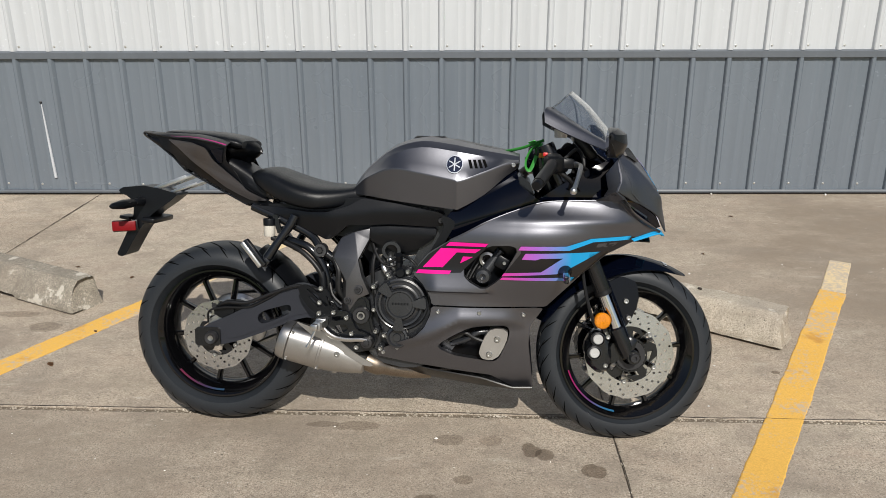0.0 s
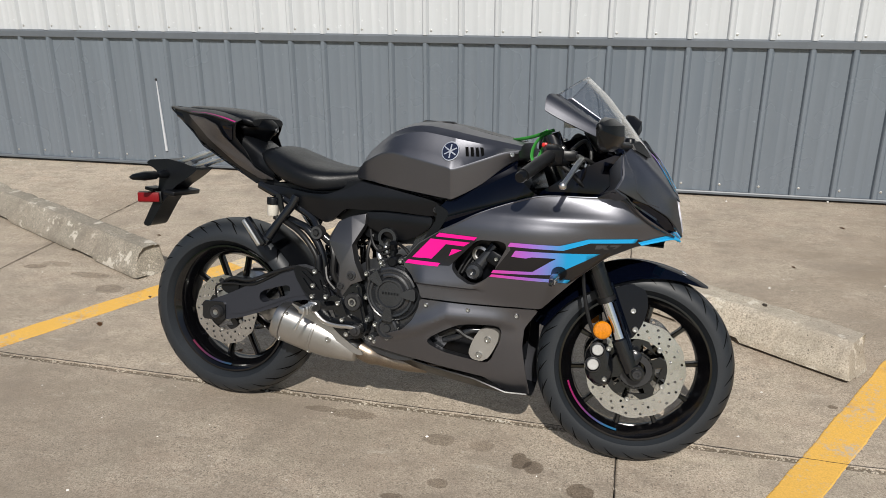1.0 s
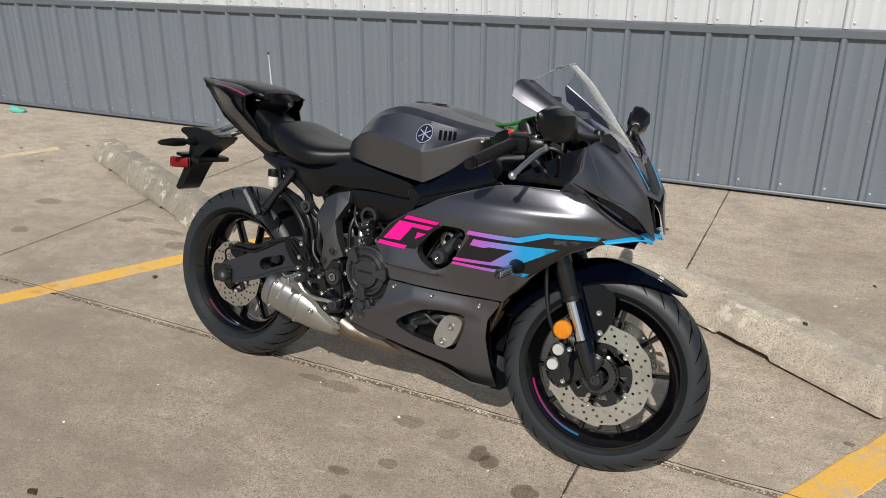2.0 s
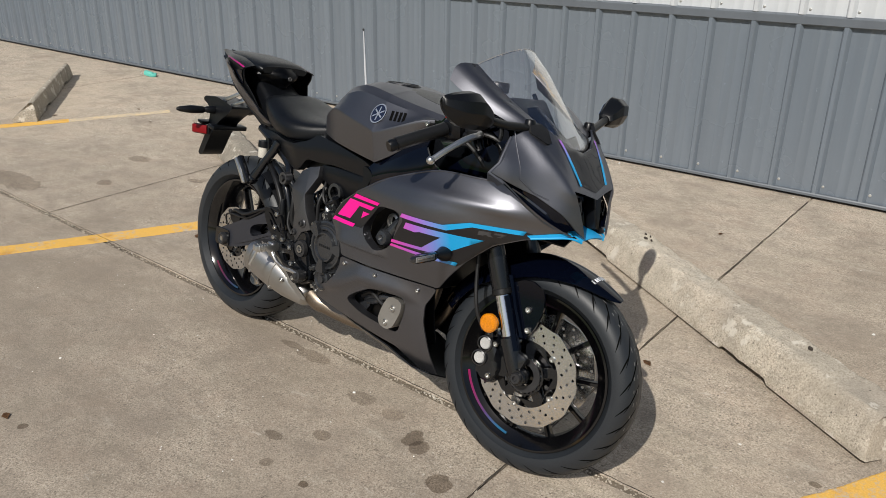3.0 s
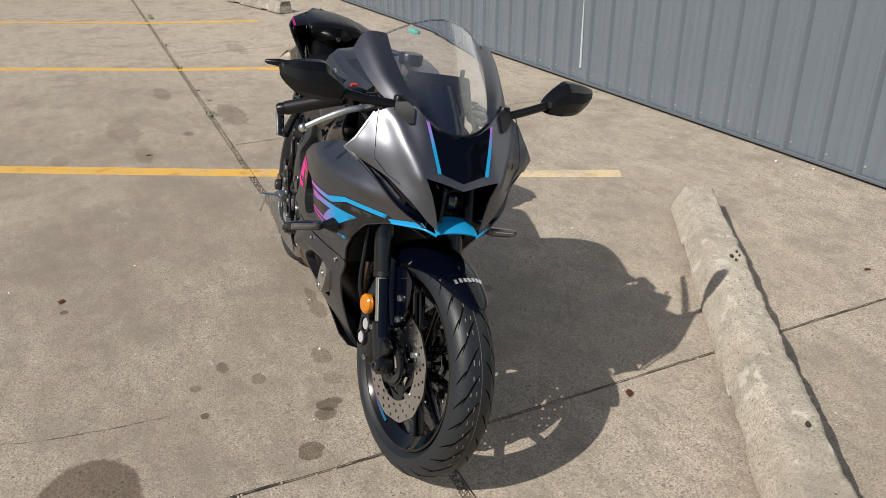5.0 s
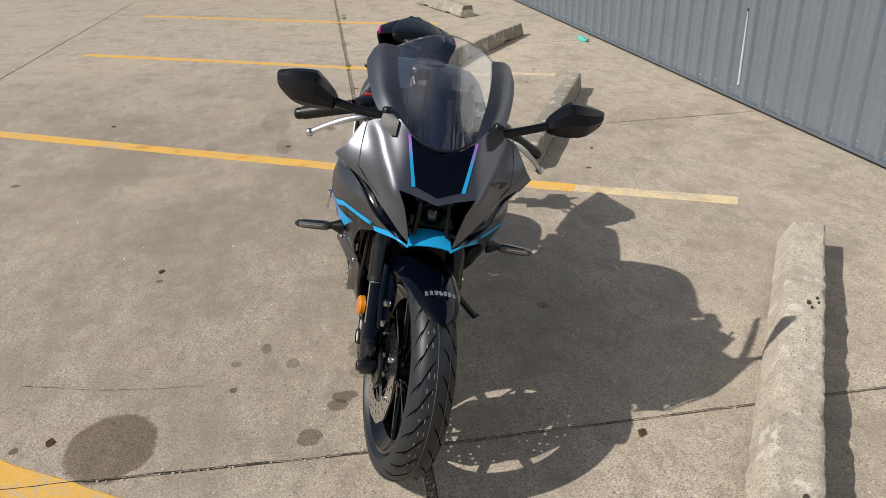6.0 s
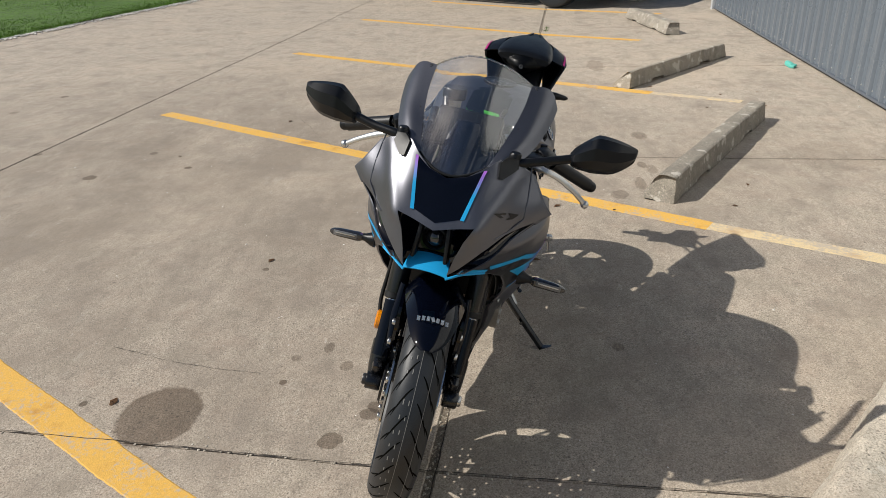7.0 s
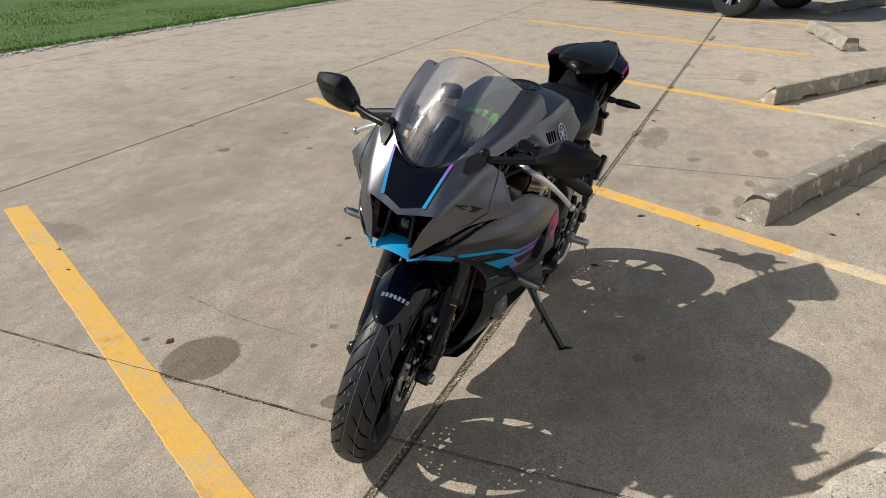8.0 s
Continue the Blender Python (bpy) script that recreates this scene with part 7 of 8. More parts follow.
for k in range(9):
    a = radians(18 + 62 * k / 8)
    hug.append([(REAR.x + (0.335 - 0.03 * u * u) * math.cos(a), 0.085 * u, REAR.z + (0.335 - 0.03 * u * u) * math.sin(a)) for u in np.linspace(-1, 1, 9)])
part("rear_hugger", shell(hug[:7], 0.003), M_SATIN, bike, "short black rear mudguard")
chain_path = [Vector((x, 0.091, z)) for x, z in ((0.0, 0.42), (0.15, 0.435), (0.30, 0.442), (0.42, 0.445), (0.45, 0.42), (0.44, 0.385), (0.30, 0.335), (0.15, 0.27), (0.0, 0.203))]
chain = part("drive_chain", tube(chain_path, 0.009, 6, flat=0.6), M_BOLT, bike, "steel drive chain on the left side")
part("shock", join(tube([(0.33, 0.03, 0.52), (0.45, 0.03, 0.60)], 0.022, 14), turned([(0.018, 0.0), (0.038, 0.004), (0.038, 0.012), (0.018, 0.016)], 24, (0.38, 0.03, 0.55))), M_FRAME, bike)
coil = [(0.33 + 0.12 * t + 0.034 * math.cos(t * 38) * 0.55, 0.03 + 0.034 * math.sin(t * 38), 0.52 + 0.08 * t - 0.034 * math.cos(t * 38) * 0.83) for t in np.linspace(0, 1, 60)]
part("shock_spring", tube(coil, 0.006, 6), M_FRAME, bike)

# -- engine --
case = [(0.47, 0.45), (0.50, 0.52), (0.56, 0.56), (0.66, 0.575), (0.74, 0.57), (0.90, 0.60), (0.96, 0.55), (0.93, 0.44), (0.84, 0.36), (0.78, 0.27), (0.66, 0.235), (0.56, 0.255), (0.49, 0.33)]
engine = part("engine", plate(rounded(case, 0.02), -0.125, 0.125, (), 0.05, 0.012), M_ENGINE, bike, "black parallel-twin engine block")
head = [(0.66, 0.56), (0.72, 0.70), (0.90, 0.74), (0.98, 0.66), (0.94, 0.55)]
part("cylinder_head", plate(rounded(head, 0.02), -0.115, 0.115, (), 0.05, 0.010), M_ENGINE, engine)
CC = (0.643, 0.0, 0.462)
part("clutch_cover", turned([(0.0001, -0.188), (0.038, -0.188), (0.041, -0.193), (0.046, -0.193), (0.050, -0.182), (0.060, -0.177), (0.064, -0.185), (0.070, -0.186), (0.074, -0.176), (0.080, -0.171), (0.084, -0.173), (0.088, -0.166), (0.089, -0.12)], 64, CC), M_ENGINE, engine, "round black clutch cover with three raised webs", 26)
for a in (6, 135, 266):
    ca, sa = math.cos(radians(a)), math.sin(radians(a))
    web = [(0.040, -0.007), (0.046, -0.010), (0.078, -0.019), (0.083, -0.012), (0.083, 0.012), (0.078, 0.019), (0.046, 0.010), (0.040, 0.007)]
    part("cover_web", plate([(CC[0] + r * ca - w * sa, CC[2] + r * sa + w * ca) for r, w in web], -0.197, -0.165, (), 0.02, 0.004), M_ENGINE, engine)
# stepped ribs that climb towards the cylinder between two of the webs
for r0, r1, top in ((0.053, 0.064, -0.187), (0.071, 0.082, -0.181)):
    part("cover_rib", turned([(r0 - 0.002, -0.165), (r0, top), ((r0 + r1) / 2, top - 0.002), (r1, top), (r1 + 0.002, -0.165)], 16, CC, arc=(radians(22), radians(116))), M_ENGINE, engine)
bars = join(*[block((0.0055, 0.0012, 0.007), (CC[0] - 0.024 + 0.0095 * k, -0.1885, CC[2] + 0.002), bevel=0) for k in range(6)])
part("cover_mark", bars, M_SATIN, engine)
part("case_cover", pillow(rounded([(0.555, 0.455), (0.58, 0.53), (0.64, 0.565), (0.72, 0.545), (0.755, 0.47), (0.735, 0.40), (0.70, 0.345), (0.60, 0.325), (0.570, 0.36)], 0.02), -0.120, -0.160, (), 0.018, 0.009, 0.4), M_ENGINE, engine)
part("pump_cover", turned([(0.0001, -0.182), (0.012, -0.182), (0.014, -0.176), (0.024, -0.176), (0.028, -0.182), (0.034, -0.180), (0.037, -0.170), (0.037, -0.12)], 32, (0.632, 0, 0.352)), M_ENGINE, engine, "small round pump cover")
for x, z in ((0.552, 0.511), (0.554, 0.437), (0.560, 0.366), (0.599, 0.552), (0.662, 0.563), (0.660, 0.370), (0.587, 0.354), (0.605, 0.540), (0.575, 0.310)):
    part("case_boss", turned([(0.0001, -0.160), (0.010, -0.160), (0.012, -0.156), (0.012, -0.12)], 16, (x, 0, z)), M_ENGINE, engine)
    part("case_bolt", bolt_bm((x, -0.160, z), 0.0075, (0, -1, 0), 0.009), M_BOLT, engine)
for x, z in ((0.665, 0.352), (0.60, 0.352), (0.632, 0.318)):
    part("case_bolt", bolt_bm((x, -0.17, z), 0.006, (0, -1, 0), 0.008), M_BOLT, engine)
part("oil_filler", turned([(0.0001, -0.178), (0.012, -0.178), (0.017, -0.172), (0.017, -0.12)], 20, (0.640, 0, 0.560)), M_SATIN, engine)
part("sensor", join(tube([(0.632, -0.14, 0.585), (0.632, -0.155, 0.615)], 0.012, 12), tube([(0.630, -0.15, 0.555), (0.632, -0.15, 0.59)], 0.010, 12)), M_SATIN, engine)
part("coolant_pipe", tube(spline([(0.575, -0.10, 0.60), (0.580, -0.135, 0.575), (0.590, -0.14, 0.555), (0.61, -0.135, 0.54)], 5), 0.010, 12), M_ALU, engine, "bare metal coolant pipe")
part("coolant_pipe", tube(spline([(0.600, -0.10, 0.615), (0.600, -0.13, 0.60), (0.606, -0.135, 0.58), (0.615, -0.13, 0.565)], 5), 0.009, 12), M_ALU, engine)
part("throttle_body", join(turned([(0.02, -0.10), (0.03, -0.10), (0.03, -0.14), (0.02, -0.14)], 20, (0.605, 0, 0.625)), block((0.06, 0.10, 0.04), (0.60, -0.06, 0.62), (0, 10, 0), 0.008)), M_ENGINE, engine)
for pth, rad in (([(0.555, -0.13, 0.63), (0.548, -0.15, 0.58), (0.55, -0.15, 0.52), (0.56, -0.155, 0.47)], 0.006), ([(0.54, -0.12, 0.65), (0.56, -0.145, 0.61), (0.585, -0.15, 0.585), (0.62, -0.15, 0.60)], 0.005),
                 ([(0.46, -0.15, 0.46), (0.44, -0.165, 0.50), (0.44, -0.165, 0.56), (0.42, -0.15, 0.60)], 0.010), ([(0.64, -0.13, 0.61), (0.67, -0.15, 0.60), (0.69, -0.15, 0.58)], 0.005),
                 ([(0.405, -0.15, 0.53), (0.42, -0.165, 0.48), (0.45, -0.17, 0.45)], 0.006), ([(0.57, -0.14, 0.60), (0.60, -0.15, 0.575), (0.65, -0.14, 0.60)], 0.004)):
    part("engine_hose", tube(spline(pth, 6), rad, 8), M_HOSE, engine)
part("radiator", block((0.05, 0.30, 0.24), (1.02, 0, 0.56), (0, -14, 0), 0.008), M_SATIN, bike, "dark radiator behind the front wheel")
fins = join(*[block((0.004, 0.28, 0.004), (1.047 + 0.0025 * (k - 9), 0, 0.56 + 0.0115 * (k - 9)), (0, -14, 0), 0) for k in range(19)])
tagged(part("radiator_fins", fins, M_ENGINE, bike), kind="stuff")
for y in (-0.05, 0.05):
    part("header_pipe", tube(spline([(0.95, y, 0.60), (1.01, y, 0.50), (0.99, y, 0.36), (0.92, y * 0.8, 0.255), (0.80, y * 0.6, 0.215), (0.66, -0.06, 0.21), (0.56, -0.10, 0.235)], 6), 0.019, 14), M_PIPE, bike, "heat-tinted exhaust header")
both("inner_panel", panel([(0.99, 0.40), (1.075, 0.46), (1.19, 0.58), (1.31, 0.66), (1.25, 0.74), (1.05, 0.70)], lambda u, v, d: (u, -(min(side_width(u, v) - 0.015, 0.15) - d), v), 0.003, (), 0.03), M_SATIN)
part("inner_guard", shell([[(x, w * u, z - 0.02 * u * u) for u in np.linspace(-1, 1, 7)] for x, z, w in ((1.06, 0.68, 0.15), (1.18, 0.705, 0.145), (1.30, 0.70, 0.110), (1.42, 0.690, 0.060))], 0.004), M_SATIN, bike, "black inner panel under the nose")

# -- exhaust --
E0, E1 = Vector((0.250, -0.150, 0.327)), Vector((0.545, -0.105, 0.238))
way = (E1 - E0).normalized()
wide = Vector((0, 1, 0))
tall = way.cross(wide).normalized()


def muffler_ring(f, w, h, n=28):
    c = E0.lerp(E1, f)
    out = []
    for k in range(n):
        a = 2 * math.pi * k / n
        x, y = math.cos(a), math.sin(a)
        e = 0.72
        out.append(c + wide * w * math.copysign(abs(x) ** e, x) + tall * h * math.copysign(abs(y) ** e, y))
    return out


muffler = part("muffler", loft([muffler_ring(*r) for r in ((0.09, 0.058, 0.058), (0.10, 0.062, 0.062), (0.40, 0.064, 0.062), (0.62, 0.062, 0.056), (0.80, 0.056, 0.044), (0.90, 0.052, 0.036), (0.915, 0.046, 0.032))]), M_MUFFLER, bike, "stubby brushed stainless muffler")
part("end_cap", loft([muffler_ring(*r) for r in ((-0.02, 0.046, 0.046), (-0.01, 0.056, 0.056), (0.02, 0.062, 0.060), (0.085, 0.064, 0.063), (0.092, 0.060, 0.060))]), M_MUFFLER, muffler)
part("muffler_band", loft([muffler_ring(*r) for r in ((0.42, 0.0645, 0.0625), (0.425, 0.066, 0.064), (0.445, 0.066, 0.0637), (0.45, 0.0645, 0.062))]), M_MUFFLER, muffler)
part("muffler_guard", panel(rounded([(0.30, 0.395), (0.42, 0.352), (0.50, 0.290), (0.56, 0.255), (0.535, 0.248), (0.44, 0.300), (0.36, 0.345)], 0.01), lambda u, v, d: (u, -(0.185 - 0.06 * (u - 0.3) - d), v), 0.004, (), 0.02), M_MUFFLER, muffler, "bright heat shield along the muffler")
for f, hh in ((0.12, 0.045), (0.12, -0.045), (0.62, 0.02), (0.45, -0.046)):
    c = E0.lerp(E1, f) + tall * hh - wide * (0.064 if abs(hh) < 0.03 else 0.052)
    part("muffler_bolt", bolt_bm(tuple(c), 0.009 if f == 0.62 else 0.005, (0, -1, 0), 0.005), M_BOLT, muffler)
part("collector", tube(spline([(0.50, -0.11, 0.262), (0.56, -0.10, 0.235), (0.65, -0.06, 0.212), (0.72, -0.03, 0.205)], 5), [0.034] * 6 + [0.028] * 10, 16), M_PIPE, bike, "heat-tinted collector pipe")

# -- rear sets, side stand --
for s in (-1, 1):
    guard = [(0.311, 0.508), (0.330, 0.516), (0.347, 0.514), (0.384, 0.484), (0.398, 0.507), (0.408, 0.500), (0.420, 0.476), (0.446, 0.434), (0.432, 0.414), (0.385, 0.411), (0.347, 0.441), (0.322, 0.475)]
    slots = (rounded([(0.340, 0.501), (0.355, 0.500), (0.412, 0.450), (0.405, 0.446)], 0.002), rounded([(0.345, 0.480), (0.366, 0.474), (0.394, 0.443), (0.374, 0.444)], 0.003), rounded([(0.404, 0.482), (0.410, 0.478), (0.424, 0.446), (0.416, 0.448)], 0.002))
    hg = part("heel_guard", plate(rounded(guard, 0.006), s * 0.180, s * 0.188, slots, 0.02, 0.002), M_SATIN, bike, "black slotted heel guard")
    rear = [(0.372, 0.420), (0.402, 0.424), (0.447, 0.434), (0.474, 0.432), (0.490, 0.400), (0.500, 0.375), (0.535, 0.360), (0.556, 0.350), (0.556, 0.326), (0.535, 0.312), (0.508, 0.298), (0.486, 0.306), (0.452, 0.334), (0.415, 0.362), (0.380, 0.372), (0.366, 0.396)]
    gaps = (rounded([(0.420, 0.412), (0.455, 0.418), (0.462, 0.404), (0.425, 0.398)], 0.004), rounded([(0.430, 0.384), (0.470, 0.390), (0.476, 0.372), (0.448, 0.358)], 0.005), rounded([(0.486, 0.342), (0.512, 0.344), (0.515, 0.334), (0.498, 0.328)], 0.003))
    rs = part("rearset", plate(rounded(rear, 0.006), s * 0.174, s * 0.186, gaps, 0.02, 0.003), M_FRAME, bike, "black cast footrest bracket")
    peg_bm = join(block((0.024, 0.075, 0.022), (0.392, s * 0.230, 0.395), (0, 0, s * 12), 0.005), block((0.034, 0.03, 0.032), (0.392, s * 0.196, 0.396), (0, 0, 0), 0.006), *[block((0.026, 0.003, 0.026), (0.392 - s * 0.0, s * (0.204 + 0.010 * k), 0.395), (0, 0, s * 12), 0.001) for k in range(6)])
    part("footpeg", peg_bm, M_ALU, rs, "knurled aluminium footpeg")
    part("peg_feeler", tube([(0.388, s * 0.255, 0.385), (0.368, s * 0.262, 0.342), (0.364, s * 0.262, 0.334), (0.361, s * 0.262, 0.330)], [0.004, 0.004, 0.006, 0.005], 8), M_ALU, rs)
    lever = spline([(0.396, s * 0.200, 0.380), (0.414, s * 0.202, 0.362), (0.438, s * 0.204, 0.350), (0.478, s * 0.206, 0.345), (0.515, s * 0.206, 0.347), (0.540, s * 0.204, 0.344)], 4)
    part("foot_lever", tube(lever, [0.010] * 8 + [0.0085] * (len(lever) - 8), 10, flat=0.7), M_ALU, rs, "bare aluminium foot lever")
    part("lever_pivot", turned([(0.0001, s * 0.214), (0.009, s * 0.213), (0.011, s * 0.208), (0.018, s * 0.206), (0.019, s * 0.180)], 24, (0.538, 0, 0.338)), M_DARKBOLT, rs)
    for q in ((0.384, 0.459), (0.389, 0.504), (0.382, 0.424), (0.429, 0.428), (0.471, 0.413), (0.487, 0.362), (0.503, 0.318)):
        part("rearset_bolt", bolt_bm((q[0], s * 0.188, q[1]), 0.0085, (0, s, 0), 0.007), M_BOLT, rs)
    part("pedal_spring", tube([(0.426 + 0.0 * k + 0.004 * math.cos(k * 1.9), s * 0.192 + 0.004 * math.sin(k * 1.9), 0.470 - 0.0026 * k) for k in range(16)], 0.0016, 5), M_DARKBOLT, rs)
    part("brake_switch", tube([(0.392, s * 0.172, 0.505), (0.391, s * 0.172, 0.535), (0.390, s * 0.172, 0.556)], [0.012, 0.012, 0.008], 12), M_SATIN, rs)
stand = part("side_stand", tube([(0.585, 0.13, 0.262), (0.60, 0.20, 0.19), (0.615, 0.322, 0.076)], [0.014, 0.013, 0.011], 12), M_FRAME, bike, "black side stand resting on the ground")
part("stand_foot", block((0.06, 0.055, 0.010), (0.620, 0.342, 0.070), (10.4, 0, 15), 0.004), M_FRAME, stand)
part("stand_lug", block((0.05, 0.05, 0.05), (0.582, 0.115, 0.272), (0, 0, 0), 0.01), M_FRAME, stand)
part("stand_tang", tube([(0.605, 0.225, 0.152), (0.648, 0.235, 0.165)], 0.006, 8), M_FRAME, stand)
part("stand_spring", tube([(0.575, 0.145, 0.275), (0.592, 0.20, 0.205)], 0.007, 8), M_BOLT, stand)
part("shift_lever", tube(spline([(0.56, 0.19, 0.30), (0.63, 0.20, 0.285), (0.67, 0.205, 0.30)], 4), 0.007, 8), M_FRAME, bike)

# -- controls, turned a little to the left with the fork --
def bar_at(s, x, y, z):
    """A point of the controls, steered with the fork about its axis."""
    return tuple(STEER @ Vector((x, s * y, z)))


yoke = part("top_yoke", plate(rounded([(1.035, 0.0), (1.06, 0.115), (1.125, 0.125), (1.15, 0.06), (1.15, -0.06), (1.125, -0.125), (1.06, -0.115)], 0.02), 0, 1, (), 0.03), M_FRAME, bike, "black top yoke")
for v in yoke.data.vertices:
    x, y, z = v.co
    v.co = (x, z, 0.915 + 0.022 * y - 0.40 * (x - 1.10))
yoke.data.update()
for y in (-0.103, 0.103):
    part("fork_cap", turned([(0.0001, 0.028), (0.012, 0.028), (0.014, 0.016), (0.024, 0.014), (0.026, 0.0)], 24, (1.085, y, 0.928), "Z"), M_GOLD if y < 0 else M_BOLT, yoke, "anodised fork cap")
part("stem_nut", turned([(0.0001, 0.014), (0.016, 0.014), (0.02, 0.0)], 6, (1.075, 0, 0.935), "Z"), M_BOLT, yoke)
part("ignition", turned([(0.0001, 0.02), (0.018, 0.02), (0.022, 0.014), (0.022, -0.02)], 24, (1.05, 0, 0.94), "Z"), M_SATIN, yoke)
part("steering_head", tube([(1.065, 0, 0.93), (1.13, 0, 0.76)], 0.04, 20), M_FRAME, bike)
for s in (-1, 1):
    bar = part("clip_on", tube([bar_at(s, 1.085, 0.115, 0.918), bar_at(s, 1.072, 0.205, 0.902), bar_at(s, 1.003, 0.347, 0.8355)], 0.011, 14), M_FRAME, bike, "black clip-on handlebar")
    part("clamp", block((0.06, 0.05, 0.035), bar_at(s, 1.085, 0.108, 0.915), (0, 0, 0), 0.01), M_FRAME, bar)
    grip = [bar_at(s, 1.067, 0.218, 0.896), bar_at(s, 1.060, 0.234, 0.889), bar_at(s, 1.008, 0.337, 0.840)]
    part("grip", tube(grip, [0.0185, 0.0175, 0.0175], 18), M_HOSE, bar, "black rubber grip")
    part("bar_end", tube([bar_at(s, 1.008, 0.337, 0.840), bar_at(s, 1.002, 0.349, 0.8345), bar_at(s, 0.999, 0.355, 0.832)], [0.015, 0.016, 0.013], 16), M_SATIN, bar)
    part("switch_box", block((0.055, 0.05, 0.05), bar_at(s, 1.076, 0.190, 0.903), (s * -20, 0, s * -22), 0.012), M_SATIN, bar, "black switch housing")
    part("switch", block((0.016, 0.02, 0.012), bar_at(s, 1.052, 0.185, 0.928), (0, 0, 0), 0.004), M_REDSW if s < 0 else M_SATIN, bar)
    part("lever_perch", block((0.06, 0.05, 0.032), bar_at(s, 1.114, 0.158, 0.903), (0, 0, s * -12), 0.01), M_SATIN, bar)
    lv = spline([bar_at(s, 1.137, 0.155, 0.900), bar_at(s, 1.156, 0.195, 0.897), bar_at(s, 1.148, 0.235, 0.884), bar_at(s, 1.130, 0.285, 0.853), bar_at(s, 1.111, 0.325, 0.820)], 5)
    lev = part("lever", tube(lv, [0.011] * 4 + [0.0085] * 10 + [0.0075] * (len(lv) - 14), 12, flat=0.7), M_ALU, bar, "bare aluminium hand lever")
    part("lever_ball", ball((0.011, 0.011, 0.011), lv[-1]), M_ALU, lev)
    part("control_cable", tube(spline([bar_at(s, 1.12, 0.15, 0.90), (1.20, s * 0.12, 0.90), (1.24, s * 0.08, 0.84), (1.18, s * 0.09, 0.74)], 6), 0.0055, 8), M_HOSE, bike)
    part("control_cable", tube(spline([bar_at(s, 1.09, 0.17, 0.88), (1.16, s * 0.15, 0.86), (1.20, s * 0.13, 0.80), (1.13, s * 0.10, 0.74)], 6), 0.0065, 8), M_HOSE, bike)
fluid = part("front_reservoir", turned([(0.0001, 0.0), (0.018, 0.0), (0.020, 0.004), (0.021, 0.030), (0.0001, 0.030)], 24, (1.128, -0.06, 0.990), "Z"), M_FLUID, bike, "pale brake fluid reservoir with black cap")
part("reservoir_cap", turned([(0.0001, 0.054), (0.027, 0.054), (0.030, 0.05), (0.030, 0.028), (0.027, 0.026), (0.0001, 0.026)], 24, (1.128, -0.06, 0.990), "Z"), M_SATIN, fluid)
part("master_cylinder", tube([(1.10, -0.20, 0.895), (1.14, -0.15, 0.90)], 0.014, 14), M_SATIN, bike)
strap = spline([(1.077, -0.03, 0.981), (1.047, -0.03, 0.970), (1.012, -0.03, 0.957), (0.976, -0.032, 0.948), (0.955, -0.03, 0.944)], 6)
part("green_strap", tube(strap, 0.0070, 8, flat=0.2), M_GREEN, bike, "bright green key lanyard by the ignition")
loop = spline([(1.066, -0.05, 0.972), (1.038, -0.06, 0.952), (1.023, -0.062, 0.922), (1.022, -0.062, 0.896), (1.034, -0.06, 0.886), (1.047, -0.06, 0.912), (1.060, -0.055, 0.951), (1.068, -0.045, 0.972)], 5)
part("green_strap", tube(loop, 0.0065, 8, flat=0.25), M_GREEN, bike)
part("tie_down_tag", block((0.036, 0.044, 0.003), (1.050, 0.034, 0.966), (-12, 38, 20), 0.001), M_TAG, bike, "small bright green tag behind the screen")
for pth, rad in (([(1.12, -0.06, 0.93), (1.15, -0.05, 0.97), (1.18, -0.05, 0.94), (1.17, -0.06, 0.88)], 0.006), ([(1.12, 0.05, 0.93), (1.16, 0.06, 0.96), (1.19, 0.05, 0.92), (1.17, 0.06, 0.86)], 0.006), ([(1.10, -0.02, 0.93), (1.16, -0.01, 0.95), (1.20, 0.0, 0.90)], 0.005), ([(1.14, -0.10, 0.925), (1.18, -0.10, 0.955), (1.20, -0.11, 0.90), (1.16, -0.12, 0.82)], 0.006)):
    part("cockpit_cable", tube(spline(pth, 6), rad, 8), M_HOSE, bike)

# ---- the parked vehicle at the end of the lot ----
truck = new("parked_pickup")
TH = 60.0
tdir = Vector((math.cos(radians(TH)), math.sin(radians(TH)), 0))
tside = Vector((tdir.y, -tdir.x, 0))
# the near front wheel stands at (-10.6, 3.0)
to = Vector((-10.62, 2.98, 0)) - tdir * 3.4 - tside * 0.84
truck.matrix_world = pose(to.x, to.y, 0.015, 0, 0, TH)
tagged(truck, "dark pickup truck parked nose-in by the building", "truck")


def truck_body(rows):
    rings = []
    for x, w, z0, z1 in rows:
        rings.append([(x, -w * 0.9, z0), (x, -w, z0 + 0.15), (x, -w, z1 - 0.1), (x, -w * 0.94, z1), (x, w * 0.94, z1), (x, w, z1 - 0.1), (x, w, z0 + 0.15), (x, w * 0.9, z0)])
    return loft(rings)


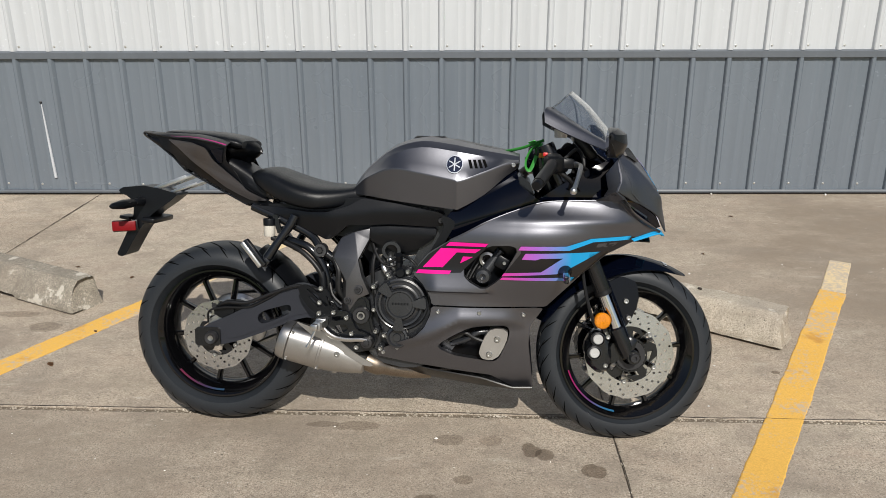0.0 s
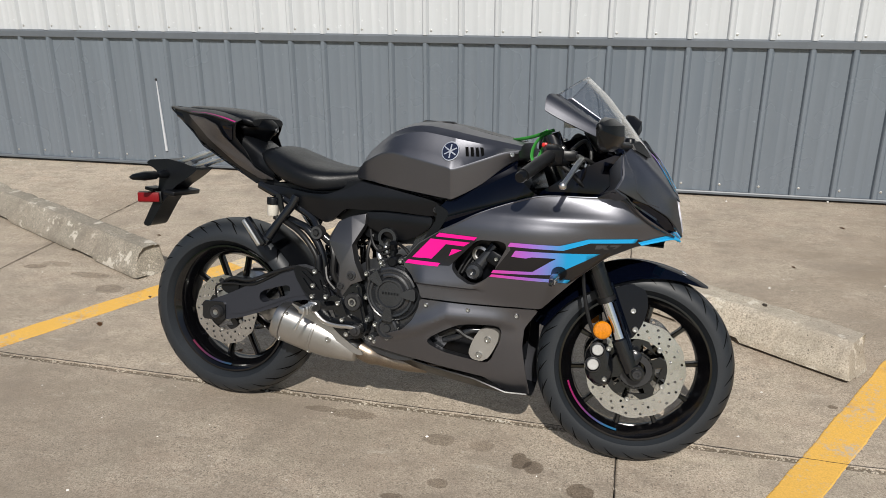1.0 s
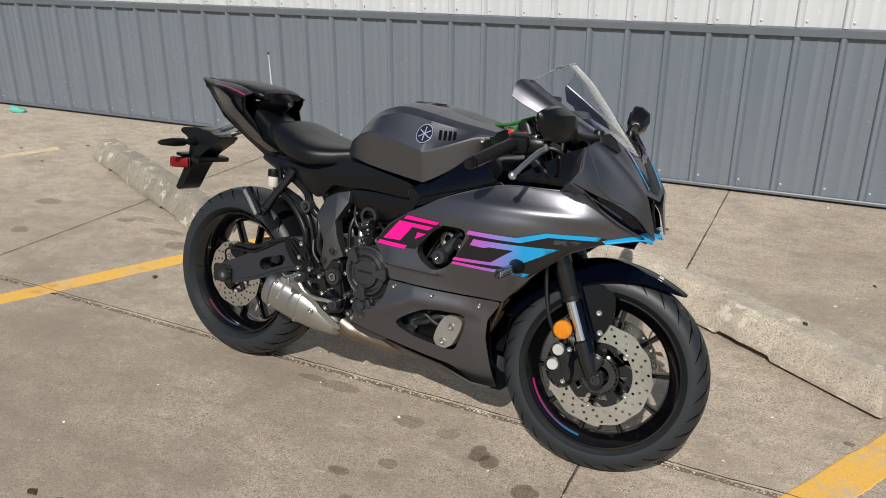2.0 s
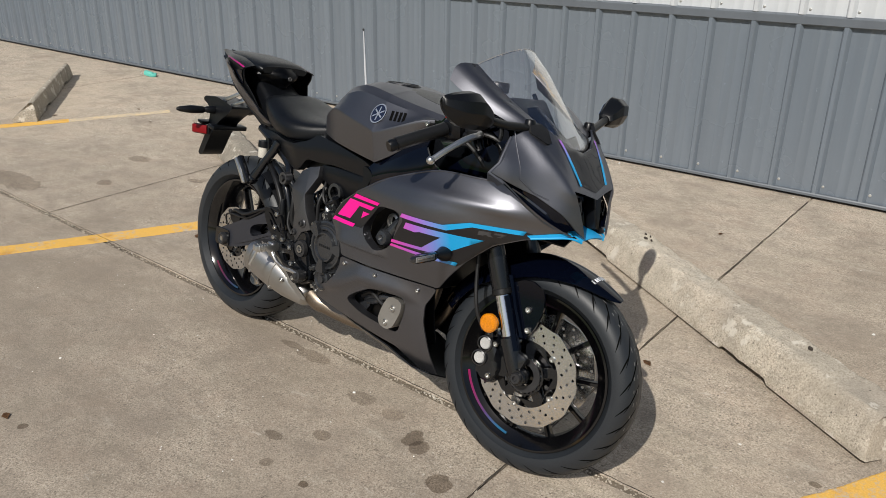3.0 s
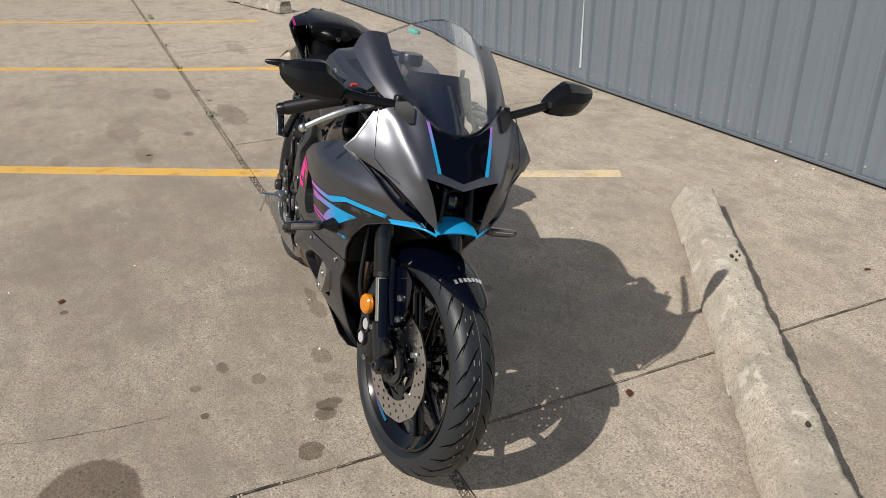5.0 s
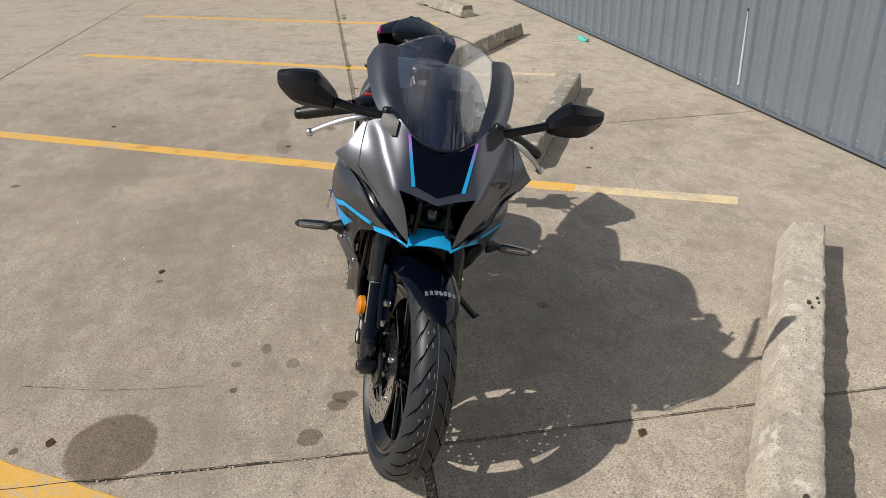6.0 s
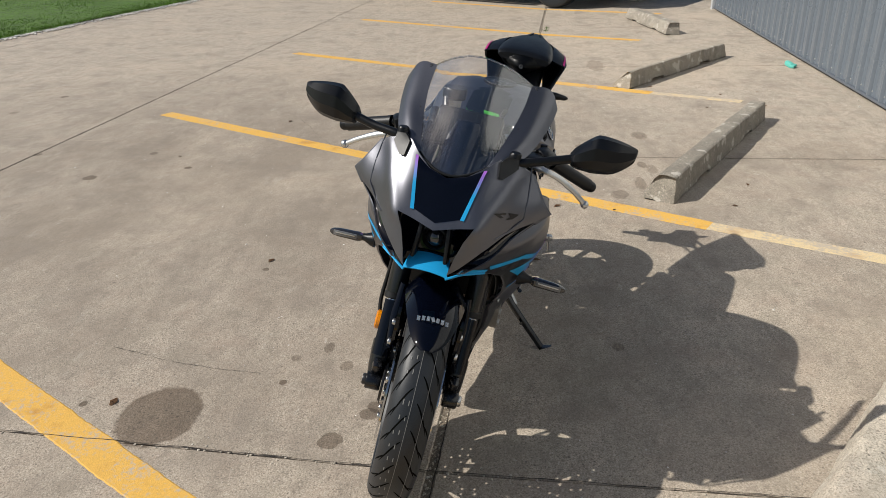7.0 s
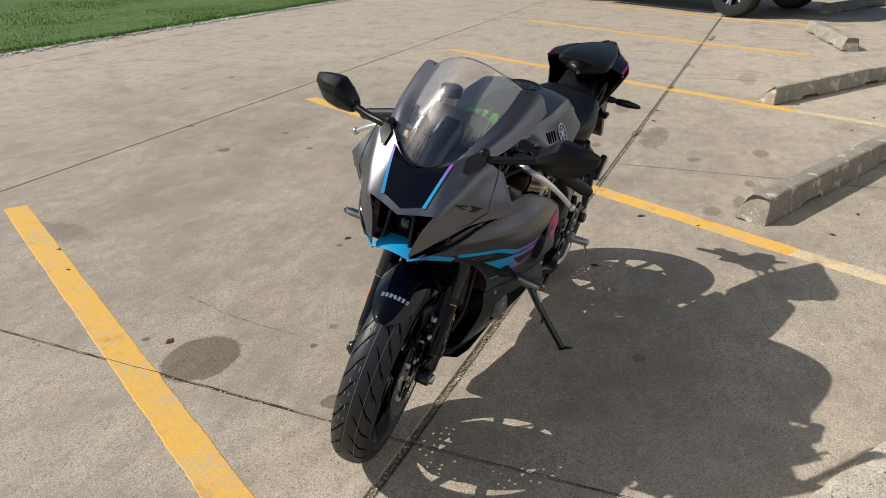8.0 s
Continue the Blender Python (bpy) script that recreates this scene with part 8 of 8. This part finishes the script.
part("body", truck_body([(-1.25, 0.90, 0.62, 1.30), (-1.15, 0.95, 0.56, 1.36), (1.2, 0.96, 0.50, 1.36), (3.0, 0.96, 0.50, 1.30), (4.0, 0.95, 0.52, 1.24), (4.35, 0.86, 0.56, 1.10)]), M_CARPAINT, truck, "dark painted truck body")
part("cab", truck_body([(0.35, 0.80, 1.33, 1.36), (0.55, 0.76, 1.33, 1.88), (1.9, 0.76, 1.33, 1.90), (2.65, 0.80, 1.30, 1.34)]), M_CARPAINT, truck)
part("windscreen", block((0.02, 1.30, 0.62), (2.36, 0, 1.62), (0, -52, 0), 0.005), M_LENS, truck, "dark windscreen glass")
for s in (-1, 1):
    part("side_window", block((1.25, 0.02, 0.38), (1.25, s * 0.79, 1.60), (s * 5, 0, 0), 0.005), M_LENS, truck)
    part("headlamp", block((0.12, 0.26, 0.16), (4.27, s * 0.70, 0.98), (0, 0, s * 18), 0.02), M_WHITECAP, truck)
    part("running_board", block((2.0, 0.16, 0.05), (1.6, s * 0.92, 0.42), bevel=0.015), M_SATIN, truck)
part("bumper", block((0.18, 1.75, 0.24), (4.36, 0, 0.60), bevel=0.04), M_SATIN, truck)
part("underbody", block((5.0, 1.3, 0.18), (1.5, 0, 0.46), bevel=0.03), M_SATIN, truck)
for x in (0.0, 3.4):
    for s in (-1, 1):
        y0 = s * 0.84
        c = Vector((x, y0, 0.385))
        wl = part("wheel", turned([(0.22, -0.12), (0.30, -0.135), (0.36, -0.125), (0.385, -0.09), (0.385, 0.09), (0.36, 0.125), (0.30, 0.135), (0.22, 0.12)], 48, c), M_TYRE, truck)
        part("rim", turned([(0.0001, s * 0.06), (0.05, s * 0.065), (0.06, s * 0.05), (0.10, s * 0.03), (0.19, s * 0.05), (0.225, s * 0.115), (0.232, s * 0.12), (0.232, -s * 0.1)], 40, c), M_FRAME, wl)
        for k in range(6):
            a = 2 * math.pi * k / 6 + 0.3
            for d in (-0.13, 0.13):
                part("rim_spoke", tube([c + Vector((0.06 * math.cos(a), s * 0.07, 0.06 * math.sin(a))), c + Vector((0.22 * math.cos(a + d), s * 0.105, 0.22 * math.sin(a + d)))], [0.022, 0.016], 8), M_ALU, wl)

# ---- the slabs of the lot ----
def slab_mesh(w, d):
    return mesh_of(block((w, d, 0.06), (w / 2, d / 2, -0.03), bevel=0.004, segs=1), "slab", M_SLAB, 0)


rows = {}
for j in range(-3, 1):
    low, high = (0.013 if j == 0 else 0.0014), (0.013 if j == -1 else 0.0014)
    rows[j] = (low, slab_mesh(SLAB - 0.0028, SLAB - low - high))
for i in range(-8, 2):
    for j in range(-3, 1):
        ob = new("slab", rows[j][1])
        ob.parent = pavement
        up = math.degrees(math.atan(FALL)) if j == 0 else 0
        ob.matrix_world = YARD @ pose(i * SLAB + 0.0014, j * SLAB + rows[j][0], 0.0004 * ((i * 7 + j * 3) % 3), up, 0, 0)
